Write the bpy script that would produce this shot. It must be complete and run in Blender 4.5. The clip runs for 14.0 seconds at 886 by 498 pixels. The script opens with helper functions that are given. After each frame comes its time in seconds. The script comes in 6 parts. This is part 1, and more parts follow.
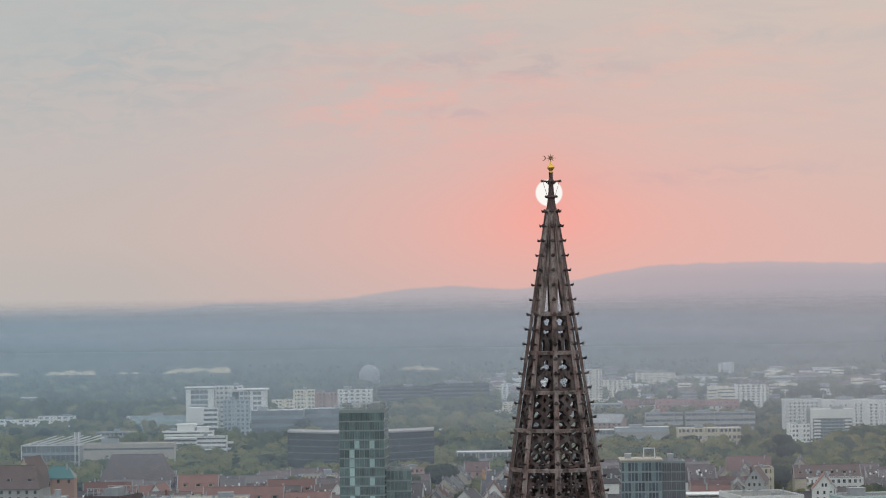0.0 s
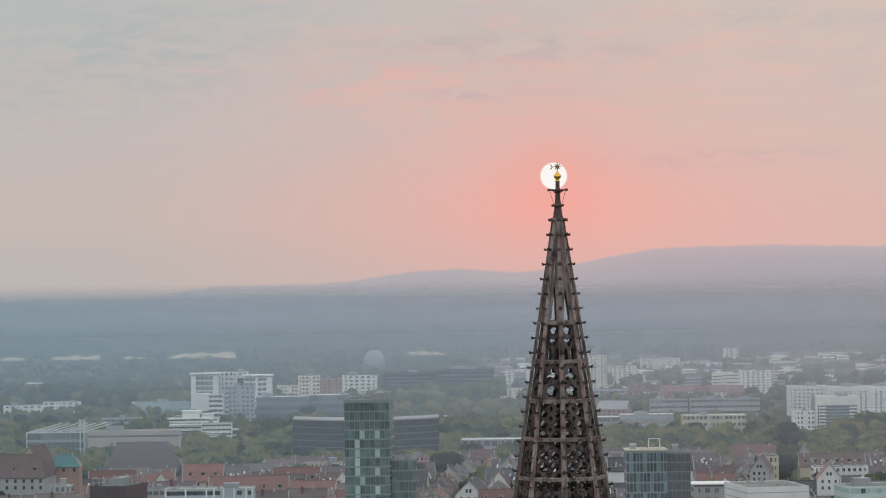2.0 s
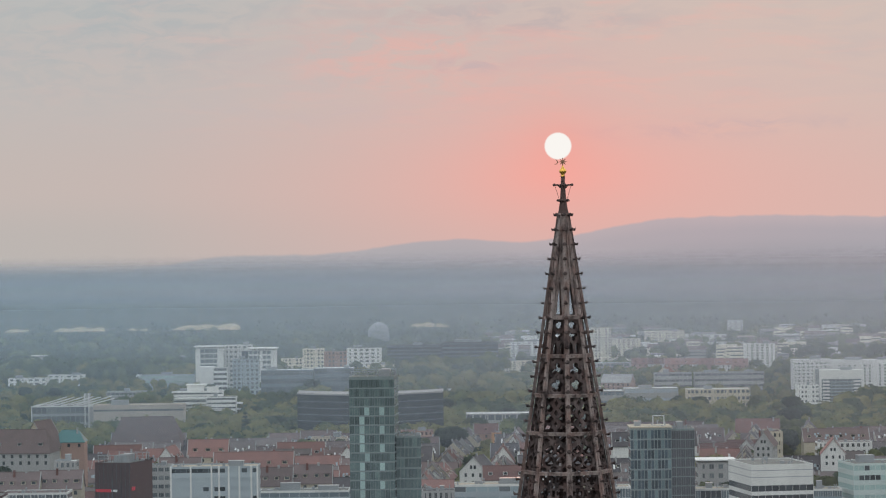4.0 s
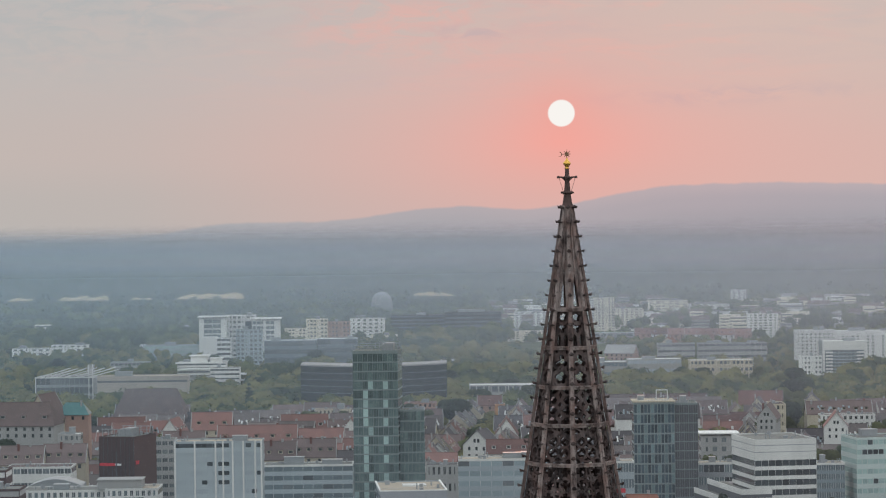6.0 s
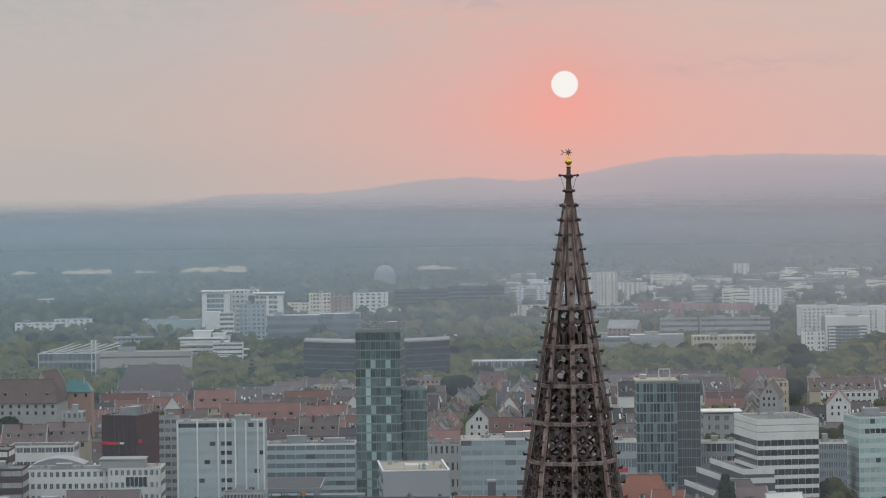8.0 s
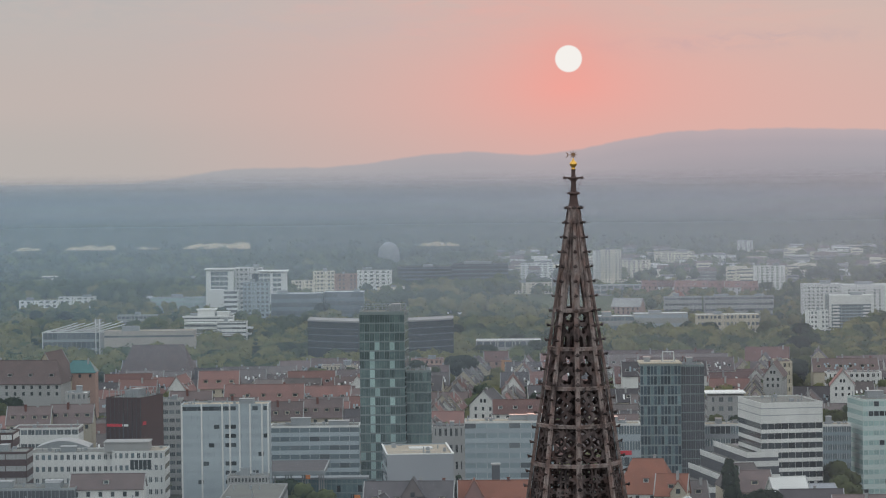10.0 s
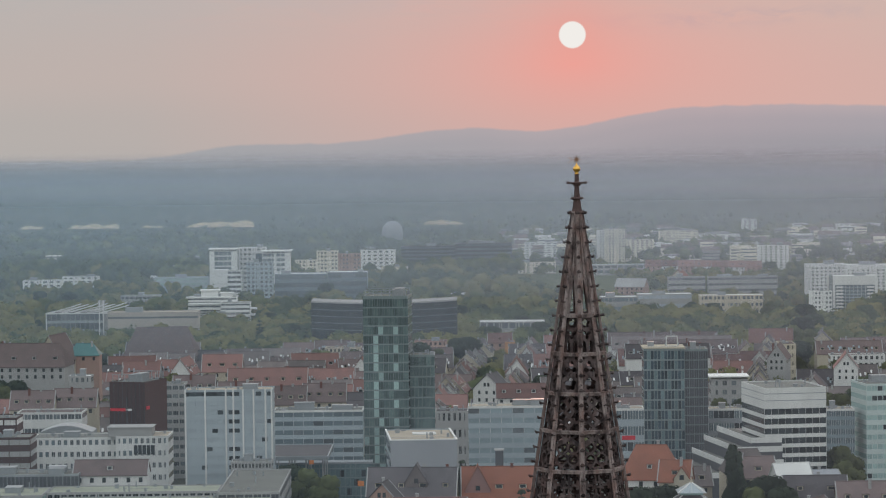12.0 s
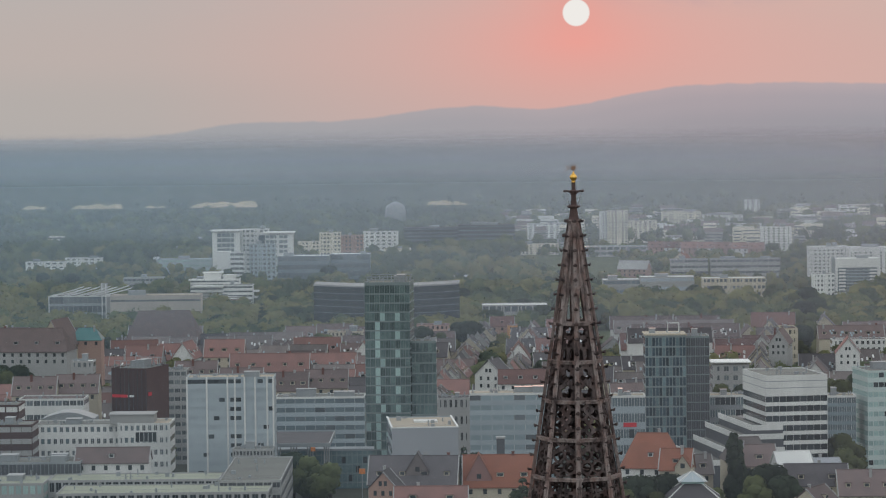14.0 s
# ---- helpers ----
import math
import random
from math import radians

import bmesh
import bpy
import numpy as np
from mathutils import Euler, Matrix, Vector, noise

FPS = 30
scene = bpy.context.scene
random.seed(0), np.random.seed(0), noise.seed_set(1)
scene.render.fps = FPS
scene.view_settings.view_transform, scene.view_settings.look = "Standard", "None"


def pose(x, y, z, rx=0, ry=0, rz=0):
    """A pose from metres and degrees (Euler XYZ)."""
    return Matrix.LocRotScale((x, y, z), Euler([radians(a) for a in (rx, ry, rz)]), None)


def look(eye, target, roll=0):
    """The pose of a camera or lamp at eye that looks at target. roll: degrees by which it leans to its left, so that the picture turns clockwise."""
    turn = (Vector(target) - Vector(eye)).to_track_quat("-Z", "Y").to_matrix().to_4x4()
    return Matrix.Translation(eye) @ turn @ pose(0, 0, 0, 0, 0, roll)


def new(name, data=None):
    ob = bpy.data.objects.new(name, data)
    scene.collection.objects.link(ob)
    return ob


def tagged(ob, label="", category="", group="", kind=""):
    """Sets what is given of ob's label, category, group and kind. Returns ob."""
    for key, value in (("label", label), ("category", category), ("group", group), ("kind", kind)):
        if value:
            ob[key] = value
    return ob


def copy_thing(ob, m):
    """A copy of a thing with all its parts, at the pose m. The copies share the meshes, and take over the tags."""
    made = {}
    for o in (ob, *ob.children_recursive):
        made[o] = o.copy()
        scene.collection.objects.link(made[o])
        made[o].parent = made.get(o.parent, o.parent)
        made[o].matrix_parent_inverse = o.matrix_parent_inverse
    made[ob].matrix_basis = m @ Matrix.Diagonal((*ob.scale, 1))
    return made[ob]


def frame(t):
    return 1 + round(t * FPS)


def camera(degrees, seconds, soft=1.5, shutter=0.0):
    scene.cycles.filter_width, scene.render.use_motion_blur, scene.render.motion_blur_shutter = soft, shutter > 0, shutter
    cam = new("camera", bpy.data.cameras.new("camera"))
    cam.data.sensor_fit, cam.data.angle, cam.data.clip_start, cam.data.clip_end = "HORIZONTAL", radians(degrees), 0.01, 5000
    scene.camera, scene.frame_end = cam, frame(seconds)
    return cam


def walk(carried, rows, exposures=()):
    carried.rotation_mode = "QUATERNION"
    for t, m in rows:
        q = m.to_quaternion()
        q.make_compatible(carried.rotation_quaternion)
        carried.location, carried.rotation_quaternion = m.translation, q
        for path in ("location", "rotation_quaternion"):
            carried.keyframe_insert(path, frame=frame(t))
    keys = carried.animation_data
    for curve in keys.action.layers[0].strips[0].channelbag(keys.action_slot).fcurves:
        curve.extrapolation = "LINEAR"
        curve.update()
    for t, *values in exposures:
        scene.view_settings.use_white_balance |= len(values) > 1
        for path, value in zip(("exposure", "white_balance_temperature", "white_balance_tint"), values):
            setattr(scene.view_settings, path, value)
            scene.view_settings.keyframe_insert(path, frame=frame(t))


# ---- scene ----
cam = camera(16.4, 14.0, soft=1.15)
# seconds, metres x, y, z, degrees of yaw, pitch, lean
PATH = [
    (0.0, -12.065, -338.801, 101.789, 0.000, 0.738, -0.796),
    (0.5, -12.127, -338.999, 102.536, 0.018, 0.666, -0.783),
    (1.0, -12.172, -339.185, 103.217, 0.039, 0.594, -0.774),
    (1.5, -12.208, -339.224, 103.884, 0.066, 0.515, -0.769),
    (2.0, -12.251, -339.202, 104.608, 0.087, 0.423, -0.765),
    (2.5, -12.368, -339.318, 105.267, 0.098, 0.316, -0.760),
    (3.0, -12.376, -339.635, 105.928, 0.122, 0.168, -0.754),
    (5.5, -12.431, -341.076, 109.455, 0.211, -0.590, -0.732),
    (6.0, -12.463, -341.129, 110.108, 0.226, -0.746, -0.729),
    (6.5, -12.434, -341.072, 110.800, 0.238, -0.882, -0.724),
    (7.0, -12.355, -340.999, 111.547, 0.254, -1.024, -0.717),
    (7.5, -12.323, -341.005, 112.301, 0.270, -1.150, -0.707),
    (8.0, -12.233, -340.886, 113.096, 0.285, -1.282, -0.701),
    (10.5, -12.315, -341.035, 116.969, 0.373, -1.872, -0.679),
    (11.0, -12.263, -340.828, 117.747, 0.389, -1.987, -0.680),
    (11.5, -12.243, -340.587, 118.560, 0.406, -2.098, -0.681),
    (12.0, -12.212, -340.440, 119.376, 0.425, -2.201, -0.683),
    (12.5, -12.036, -340.492, 120.208, 0.445, -2.300, -0.681),
    (13.0, -11.885, -340.532, 121.038, 0.461, -2.401, -0.678),
    (13.5, -11.705, -340.749, 121.864, 0.472, -2.504, -0.670),
    (14.0, -11.433, -340.905, 122.740, 0.493, -2.612, -0.657),
]
walk(cam, [(t, pose(x, y, z, 90 + pitch, -roll, yaw)) for t, x, y, z, yaw, pitch, roll in PATH], exposures=[(0.0, 0.10), (5.5, 0.06), (10.5, 0.0), (14.0, -0.07)])

# ---------------------------------------------------------------- light
SUN_AZ, SUN_EL = 2.0, 1.755      # degrees to the right of +y, and above the level


def lin(r, g, b):
    """Linear colour from 0..255 display values."""
    return tuple(((c / 255 / 12.92) if c < 10 else ((c / 255 + 0.055) / 1.055) ** 2.4) for c in (r, g, b))


world = bpy.data.worlds.new("world")
scene.world = world
world.use_nodes = True
W = world.node_tree
W.nodes.clear()


def wn(kind, **sets):
    node = W.nodes.new(kind)
    for key, value in sets.items():
        setattr(node, key, value)
    return node


def wset(sock, v):
    if isinstance(v, (int, float)):
        sock.default_value = v
    elif isinstance(v, tuple):
        sock.default_value = (*v, 1.0) if len(v) == 3 else v
    else:
        W.links.new(v, sock)


def wmath(op, a, b=0.0, c=0.0, clamp=False):
    n = wn("ShaderNodeMath", operation=op, use_clamp=clamp)
    for i, v in enumerate((a, b, c)):
        wset(n.inputs[i], v)
    return n.outputs[0]


def wmix(fac, a, b, blend="MIX"):
    n = wn("ShaderNodeMix", data_type="RGBA", blend_type=blend)
    wset(n.inputs[0], fac)
    wset(n.inputs[6], a)
    wset(n.inputs[7], b)
    return n.outputs[2]


def wramp(fac, stops):
    n = wn("ShaderNodeValToRGB")
    n.color_ramp.interpolation = "EASE"
    while len(n.color_ramp.elements) < len(stops):
        n.color_ramp.elements.new(0.5)
    for e, (p, c) in zip(n.color_ramp.elements, stops):
        e.position, e.color = p, (*c, 1.0)
    wset(n.inputs[0], fac)
    return n.outputs[0]


coord = wn("ShaderNodeTexCoord")
sep = wn("ShaderNodeSeparateXYZ")
W.links.new(coord.outputs["Generated"], sep.inputs[0])
dx, dy, dz = sep.outputs
az = wmath("MULTIPLY", wmath("ARCTAN2", dx, dy), 57.29578)
el = wmath("MULTIPLY", wmath("ARCSINE", dz), 57.29578)
# evening gradient, hazy and grey away from the sun, pink round it
low = wmath("DIVIDE", wmath("ADD", el, 1.0), 8.0, clamp=True)
cool = wramp(low, [(0.0, lin(178, 176, 174)), (0.14, lin(182, 178, 174)), (0.26, lin(189, 180, 175)), (0.5, lin(186, 182, 179)), (0.8, lin(178, 182, 181)), (1.0, lin(182, 186, 185))])
warm = wramp(low, [(0.0, lin(198, 176, 174)), (0.2, lin(209, 179, 171)), (0.5, lin(203, 185, 177)), (1.0, lin(198, 189, 180))])
side = wmath("DIVIDE", wmath("ADD", az, 6.0), 11.0, clamp=True)
sky = wmix(side, cool, warm)
# long thin cloud streaks
flat = wn("ShaderNodeCombineXYZ")
wset(flat.inputs[0], wmath("MULTIPLY", az, 0.23))
wset(flat.inputs[1], wmath("MULTIPLY", el, 1.15))
cloud = wn("ShaderNodeTexNoise")
W.links.new(flat.outputs[0], cloud.inputs["Vector"])
for key, value in (("Scale", 1.5), ("Detail", 7.0), ("Roughness", 0.55), ("Distortion", 0.7)):
    cloud.inputs[key].default_value = value
streak = wmath("MULTIPLY", wmath("SUBTRACT", cloud.outputs[0], 0.49), 5.5, clamp=True)
high = wmath("MULTIPLY", wmath("SUBTRACT", el, 1.4), 0.5, clamp=True)
sky = wmix(wmath("MULTIPLY", wmath("MULTIPLY", streak, high), 0.4), sky, lin(184, 179, 179))
rose = wn("ShaderNodeTexNoise")
W.links.new(flat.outputs[0], rose.inputs["Vector"])
for key, value in (("Scale", 2.6), ("Detail", 6.0), ("Roughness", 0.6), ("Distortion", 0.4)):
    rose.inputs[key].default_value = value
# the sun's distance in degrees
da = wmath("SUBTRACT", az, SUN_AZ)
de = wmath("SUBTRACT", el, SUN_EL)
away = wmath("SQRT", wmath("ADD", wmath("MULTIPLY", da, da), wmath("MULTIPLY", de, de)))
rosy = wmath("MULTIPLY", wmath("MULTIPLY", wmath("SUBTRACT", rose.outputs[0], 0.5), 5.0, clamp=True), wmath("EXPONENT", wmath("MULTIPLY", away, -0.22)))
sky = wmix(wmath("MULTIPLY", wmath("MULTIPLY", rosy, high), 0.55), sky, lin(240, 172, 160))
# single cloud banks: azimuth, elevation, half width and half height in degrees, colour, strength


def wcloud(ca, ce, wa, we, tilt):
    u = wmath("SUBTRACT", az, ca)
    v = wmath("SUBTRACT", wmath("SUBTRACT", el, ce), wmath("MULTIPLY", u, tilt))
    u, v = wmath("DIVIDE", u, wa), wmath("DIVIDE", v, we)
    return wmath("EXPONENT", wmath("MULTIPLY", wmath("ADD", wmath("MULTIPLY", u, u), wmath("MULTIPLY", v, v)), -1.0))


tuft = wn("ShaderNodeTexNoise")
puff = wn("ShaderNodeCombineXYZ")
wset(puff.inputs[0], wmath("MULTIPLY", az, 0.55))
wset(puff.inputs[1], wmath("MULTIPLY", el, 1.5))
W.links.new(puff.outputs[0], tuft.inputs["Vector"])
for key, value in (("Scale", 2.4), ("Detail", 6.0), ("Roughness", 0.58), ("Distortion", 0.9)):
    tuft.inputs[key].default_value = value
ragged_cloud = wmath("MULTIPLY", wmath("SUBTRACT", tuft.outputs[0], 0.42), 5.0, clamp=True)
for ca, ce, wa, we, tilt, tone, force in ((-0.8, 3.5, 2.2, 0.75, -0.05, (226, 174, 164), 0.6), (1.2, 4.15, 2.6, 0.28, -0.03, (176, 174, 175), 0.85), (0.3, 3.28, 0.9, 0.16, 0.0, (180, 176, 178), 0.9),
                                         (4.9, 2.05, 2.4, 0.16, 0.04, (188, 176, 176), 0.95), (6.2, 4.6, 2.2, 0.22, -0.04, (186, 180, 178), 0.7), (-6.0, 4.1, 3.4, 1.1, 0.12, (168, 176, 178), 0.75), (-2.6, 2.5, 2.4, 0.3, -0.05, (186, 182, 182), 0.5)):
    sky = wmix(wmath("MULTIPLY", wmath("MULTIPLY", wcloud(ca, ce, wa, we, tilt), ragged_cloud), force), sky, lin(*tone))
dl = wmath("SUBTRACT", el, SUN_EL - 0.55)
wide = wmath("SQRT", wmath("ADD", wmath("MULTIPLY", wmath("MULTIPLY", da, da), 0.26), wmath("MULTIPLY", wmath("MULTIPLY", dl, dl), 2.1)))
sky = wmix(wmath("MULTIPLY", wmath("EXPONENT", wmath("MULTIPLY", wide, -0.56)), 0.60), sky, lin(252, 162, 150))
sky = wmix(wmath("MULTIPLY", wmath("EXPONENT", wmath("MULTIPLY", away, -1.05)), 0.38), sky, lin(255, 145, 130))
disc = wmath("MULTIPLY", wmath("SUBTRACT", 0.262, away), 36.0, clamp=True)
sky = wmix(disc, sky, (0.90, 0.87, 0.83))
# the unseen dome overhead and behind: same sun's sky texture plus even added fill light
nishita = wn("ShaderNodeTexSky", sky_type="NISHITA", sun_disc=False, sun_elevation=radians(SUN_EL), sun_rotation=radians(SUN_AZ), dust_density=3.0)
dome = wmix(1.0, (0.87, 0.925, 0.975), wmix(1.0, nishita.outputs[0], (0.12, 0.12, 0.12), "MULTIPLY"), "ADD")
sky = wmix(wmath("MULTIPLY", wmath("SUBTRACT", el, 7.0), 0.05, clamp=True), sky, dome)
back = wmath("MULTIPLY", wmath("SUBTRACT", 0.1, dy), 2.0, clamp=True)
sky = wmix(back, sky, dome)
# the far blue ridge, tens of kilometres off, its haze painted in


def wstep(a, b, v, out):
    n = wn("ShaderNodeMapRange", interpolation_type="SMOOTHSTEP")
    for i, q in enumerate((v, a, b, 0.0, out)):
        wset(n.inputs[i], q)
    return n.outputs[0]


def wbump(centre, width, out):
    q = wmath("DIVIDE", wmath("SUBTRACT", az, centre), width)
    return wmath("MULTIPLY", wmath("EXPONENT", wmath("MULTIPLY", wmath("MULTIPLY", q, q), -1.0)), out)


rough = wn("ShaderNodeTexNoise", noise_dimensions="1D")
wset(rough.inputs["W"], az)
rough.inputs["Scale"].default_value, rough.inputs["Detail"].default_value = 1.6, 5.0
crest = wmath("MULTIPLY_ADD", rough.outputs[0], 0.08, -0.50)
for piece in (wstep(-6.4, -3.95, az, 0.269), wstep(-2.66, 0.03, az, 0.257), wstep(1.66, 4.12, az, 0.327), wbump(1.2, 0.6, -0.07), wbump(5.76, 1.4, 0.047)):
    crest = wmath("ADD", crest, piece)
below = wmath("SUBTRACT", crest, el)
# haze gradient below the crest, drawn into the sky
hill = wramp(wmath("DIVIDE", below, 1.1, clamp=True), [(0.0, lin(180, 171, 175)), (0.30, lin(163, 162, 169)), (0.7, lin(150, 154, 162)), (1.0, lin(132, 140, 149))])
# the sun's rosy glow and paler haze put into its colour
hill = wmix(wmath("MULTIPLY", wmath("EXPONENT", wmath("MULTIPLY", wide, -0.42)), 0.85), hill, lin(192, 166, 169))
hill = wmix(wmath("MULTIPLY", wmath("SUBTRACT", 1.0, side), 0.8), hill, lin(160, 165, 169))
far_hill = wmath("MULTIPLY", below, 22.0, clamp=True)
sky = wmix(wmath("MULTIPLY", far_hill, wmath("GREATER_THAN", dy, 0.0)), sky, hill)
sky_out = wn("ShaderNodeBackground")
W.links.new(sky, sky_out.inputs[0])
sky_out.inputs[1].default_value = 1.0
W.links.new(sky_out.outputs[0], wn("ShaderNodeOutputWorld").inputs[0])

sun = bpy.data.lights.new("sun", "SUN")
sun.energy, sun.angle, sun.color = 0.5, radians(3.0), (1.0, 0.42, 0.25)
way = Vector((math.sin(radians(SUN_AZ)), math.cos(radians(SUN_AZ)), math.tan(radians(SUN_EL))))
sun_lamp = new("sun", sun)
sun_lamp.matrix_world = look(way * 400, (0, 0, 0))


# ---------------------------------------------------------------- materials
def material(name, colour, rough=0.8, other=None, scale=1.0, fine=8.0, bump=0.0, spread=0.0, metal=0.0, amount=0.7, stretch=(1, 1, 1)):
    """Two scales of noise between two colours, fine relief, and a spread of lightness from object to object."""
    m = bpy.data.materials.new(name)
    m.use_nodes = True
    t = m.node_tree
    bsdf = t.nodes["Principled BSDF"]
    bsdf.inputs["Roughness"].default_value = rough
    bsdf.inputs["Metallic"].default_value = metal
    if rough >= 0.6:
        bsdf.inputs["Specular IOR Level"].default_value = 0.12
    other = other or tuple(c * 0.7 for c in colour)
    geo = t.nodes.new("ShaderNodeNewGeometry")
    mapping = t.nodes.new("ShaderNodeMapping")
    mapping.inputs["Scale"].default_value = stretch
    t.links.new(geo.outputs["Position"], mapping.inputs[0])
    outs = []
    for s, d in ((scale, 4.0), (fine, 3.0)):
        n = t.nodes.new("ShaderNodeTexNoise")
        n.inputs["Scale"].default_value, n.inputs["Detail"].default_value = s, d
        t.links.new(mapping.outputs[0], n.inputs["Vector"])
        outs.append(n.outputs[0])
    add = t.nodes.new("ShaderNodeMath")
    add.operation = "MULTIPLY_ADD"
    t.links.new(outs[1], add.inputs[0])
    add.inputs[1].default_value = 0.5
    t.links.new(outs[0], add.inputs[2])
    fac = t.nodes.new("ShaderNodeMapRange")
    fac.inputs[1].default_value, fac.inputs[2].default_value, fac.inputs[4].default_value = 0.5, 1.0, amount
    t.links.new(add.outputs[0], fac.inputs[0])
    mix = t.nodes.new("ShaderNodeMix")
    mix.data_type = "RGBA"
    mix.inputs[6].default_value, mix.inputs[7].default_value = (*colour, 1), (*other, 1)
    t.links.new(fac.outputs[0], mix.inputs[0])
    out = mix.outputs[2]
    if spread:
        info = t.nodes.new("ShaderNodeObjectInfo")
        vary = t.nodes.new("ShaderNodeMapRange")
        vary.inputs[3].default_value, vary.inputs[4].default_value = 1 - spread, 1 + spread
        t.links.new(info.outputs["Random"], vary.inputs[0])
        hsv = t.nodes.new("ShaderNodeHueSaturation")
        t.links.new(out, hsv.inputs["Color"])
        t.links.new(vary.outputs[0], hsv.inputs["Value"])
        out = hsv.outputs[0]
    t.links.new(out, bsdf.inputs["Base Color"])
    if bump:
        b = t.nodes.new("ShaderNodeBump")
        b.inputs["Strength"].default_value, b.inputs["Distance"].default_value = 0.6, bump
        t.links.new(outs[1], b.inputs["Height"])
        t.links.new(b.outputs[0], bsdf.inputs["Normal"])
    return m


def stone(name, pale, rosy, black, soot):
    """Weathered stone: pale and rosy blocks, streaked and spotted with black crust."""
    m = bpy.data.materials.new(name)
    m.use_nodes = True
    t = m.node_tree
    bsdf = t.nodes["Principled BSDF"]
    bsdf.inputs["Roughness"].default_value, bsdf.inputs["Specular IOR Level"].default_value = 0.92, 0.1
    geo, info = t.nodes.new("ShaderNodeNewGeometry"), t.nodes.new("ShaderNodeObjectInfo")

    def layer(a, b, scale, low, high, stretch):
        mapping, n, fac, mix = [t.nodes.new("ShaderNode" + k) for k in ("Mapping", "TexNoise", "MapRange", "Mix")]
        mapping.inputs["Scale"].default_value = stretch
        t.links.new(geo.outputs["Position"], mapping.inputs[0])
        t.links.new(mapping.outputs[0], n.inputs["Vector"])
        n.inputs["Scale"].default_value, n.inputs["Detail"].default_value, n.inputs["Roughness"].default_value = scale, 5.0, 0.62
        fac.inputs[1].default_value, fac.inputs[2].default_value = low, high
        t.links.new(n.outputs[0], fac.inputs[0])
        mix.data_type = "RGBA"
        t.links.new(fac.outputs[0], mix.inputs[0])
        for sock, v in ((mix.inputs[6], a), (mix.inputs[7], b)):
            if isinstance(v, tuple):
                sock.default_value = (*v, 1)
            else:
                t.links.new(v, sock)
        return mix.outputs[2], n.outputs[0]

    out, _ = layer(pale, rosy, 0.9, 0.42, 0.60, (1, 1, 0.6))
    out, _ = layer(out, black, 1.1, 0.60 - soot, 0.78 - soot, (1, 1, 0.45))
    out, grain = layer(out, tuple(c * 0.6 for c in black), 4.5, 0.56, 0.74, (1, 1, 0.8))
    vary, hsv, bump = [t.nodes.new("ShaderNode" + k) for k in ("MapRange", "HueSaturation", "Bump")]
    vary.inputs[3].default_value, vary.inputs[4].default_value = 0.75, 1.25
    t.links.new(info.outputs["Random"], vary.inputs[0])
    t.links.new(out, hsv.inputs["Color"])
    t.links.new(vary.outputs[0], hsv.inputs["Value"])
    t.links.new(hsv.outputs[0], bsdf.inputs["Base Color"])
    bump.inputs["Strength"].default_value, bump.inputs["Distance"].default_value = 0.7, 0.09
    t.links.new(grain, bump.inputs["Height"])
    t.links.new(bump.outputs[0], bsdf.inputs["Normal"])
    return m


SANDSTONE = stone("weathered_sandstone", (0.285, 0.235, 0.22), (0.215, 0.145, 0.128), (0.065, 0.05, 0.049), 0.12)
# sooty stone, darkened further for the unlit inside of the spire
SANDSTONE_DARK = stone("shaded_sooty_sandstone", (0.125, 0.10, 0.096), (0.09, 0.06, 0.055), (0.032, 0.026, 0.026), 0.15)
SOOT = material("blackened_stone", (0.125, 0.082, 0.074), 0.9, (0.045, 0.036, 0.036), 0.9, 5.0, 0.05)
# gilding with its backlit darkness put into the colour
GILT_DIM = material("dimmed_gilt_metal", (0.30, 0.165, 0.09), 0.5, (0.17, 0.09, 0.055), 3.0, 12.0, metal=0.4)
GOLD = material("gilded_metal", (0.95, 0.55, 0.12), 0.32, (0.65, 0.34, 0.07), 2.0, 9.0, metal=0.85)
CONCRETE = material("grey_concrete", (0.36, 0.36, 0.35), 0.85, (0.26, 0.26, 0.25), 0.08, 0.9, spread=0.06)
WHITE = material("white_render", (0.68, 0.68, 0.65), 0.8, (0.47, 0.47, 0.455), 0.06, 0.7, spread=0.06, stretch=(1, 1, 0.4))
# white and cream copies lightened so far walls look lit through haze
BRIGHT = material("bright_white_render", (0.74, 0.74, 0.71), 0.8, (0.60, 0.60, 0.58), 0.06, 0.7, spread=0.05)
PALECREAM = material("pale_cream_render", (0.74, 0.68, 0.55), 0.8, (0.62, 0.57, 0.47), 0.06, 0.7, spread=0.08)
CREAM = material("cream_render", (0.50, 0.45, 0.35), 0.85, (0.38, 0.34, 0.27), 0.06, 0.7, spread=0.12)
PINKISH = material("pink_render", (0.40, 0.265, 0.215), 0.85, (0.31, 0.21, 0.175), 0.06, 0.7, spread=0.1)
PALEBLUE = material("pale_blue_panel", (0.35, 0.40, 0.42), 0.5, (0.26, 0.305, 0.33), 0.05, 0.6, spread=0.08)
BLUEGLASS = material("blue_grey_cladding", (0.135, 0.172, 0.188), 0.3, (0.095, 0.125, 0.14), 0.06, 0.5, spread=0.18)
PALEGLASS = material("pale_fritted_glass", (0.36, 0.49, 0.465), 0.25, (0.25, 0.355, 0.34), 0.08, 0.7, spread=0.15)
GREENGLASS = material("green_glass", (0.07, 0.105, 0.105), 0.15, (0.15, 0.21, 0.20), 0.35, 1.2, spread=0.4)
GREYPANEL = material("grey_sheet_cladding", (0.31, 0.325, 0.345), 0.6, (0.26, 0.275, 0.295), 0.05, 0.5, spread=0.04)
ORANGE_GLOW = material("orange_glow_paint", (0.62, 0.20, 0.045), 0.5)
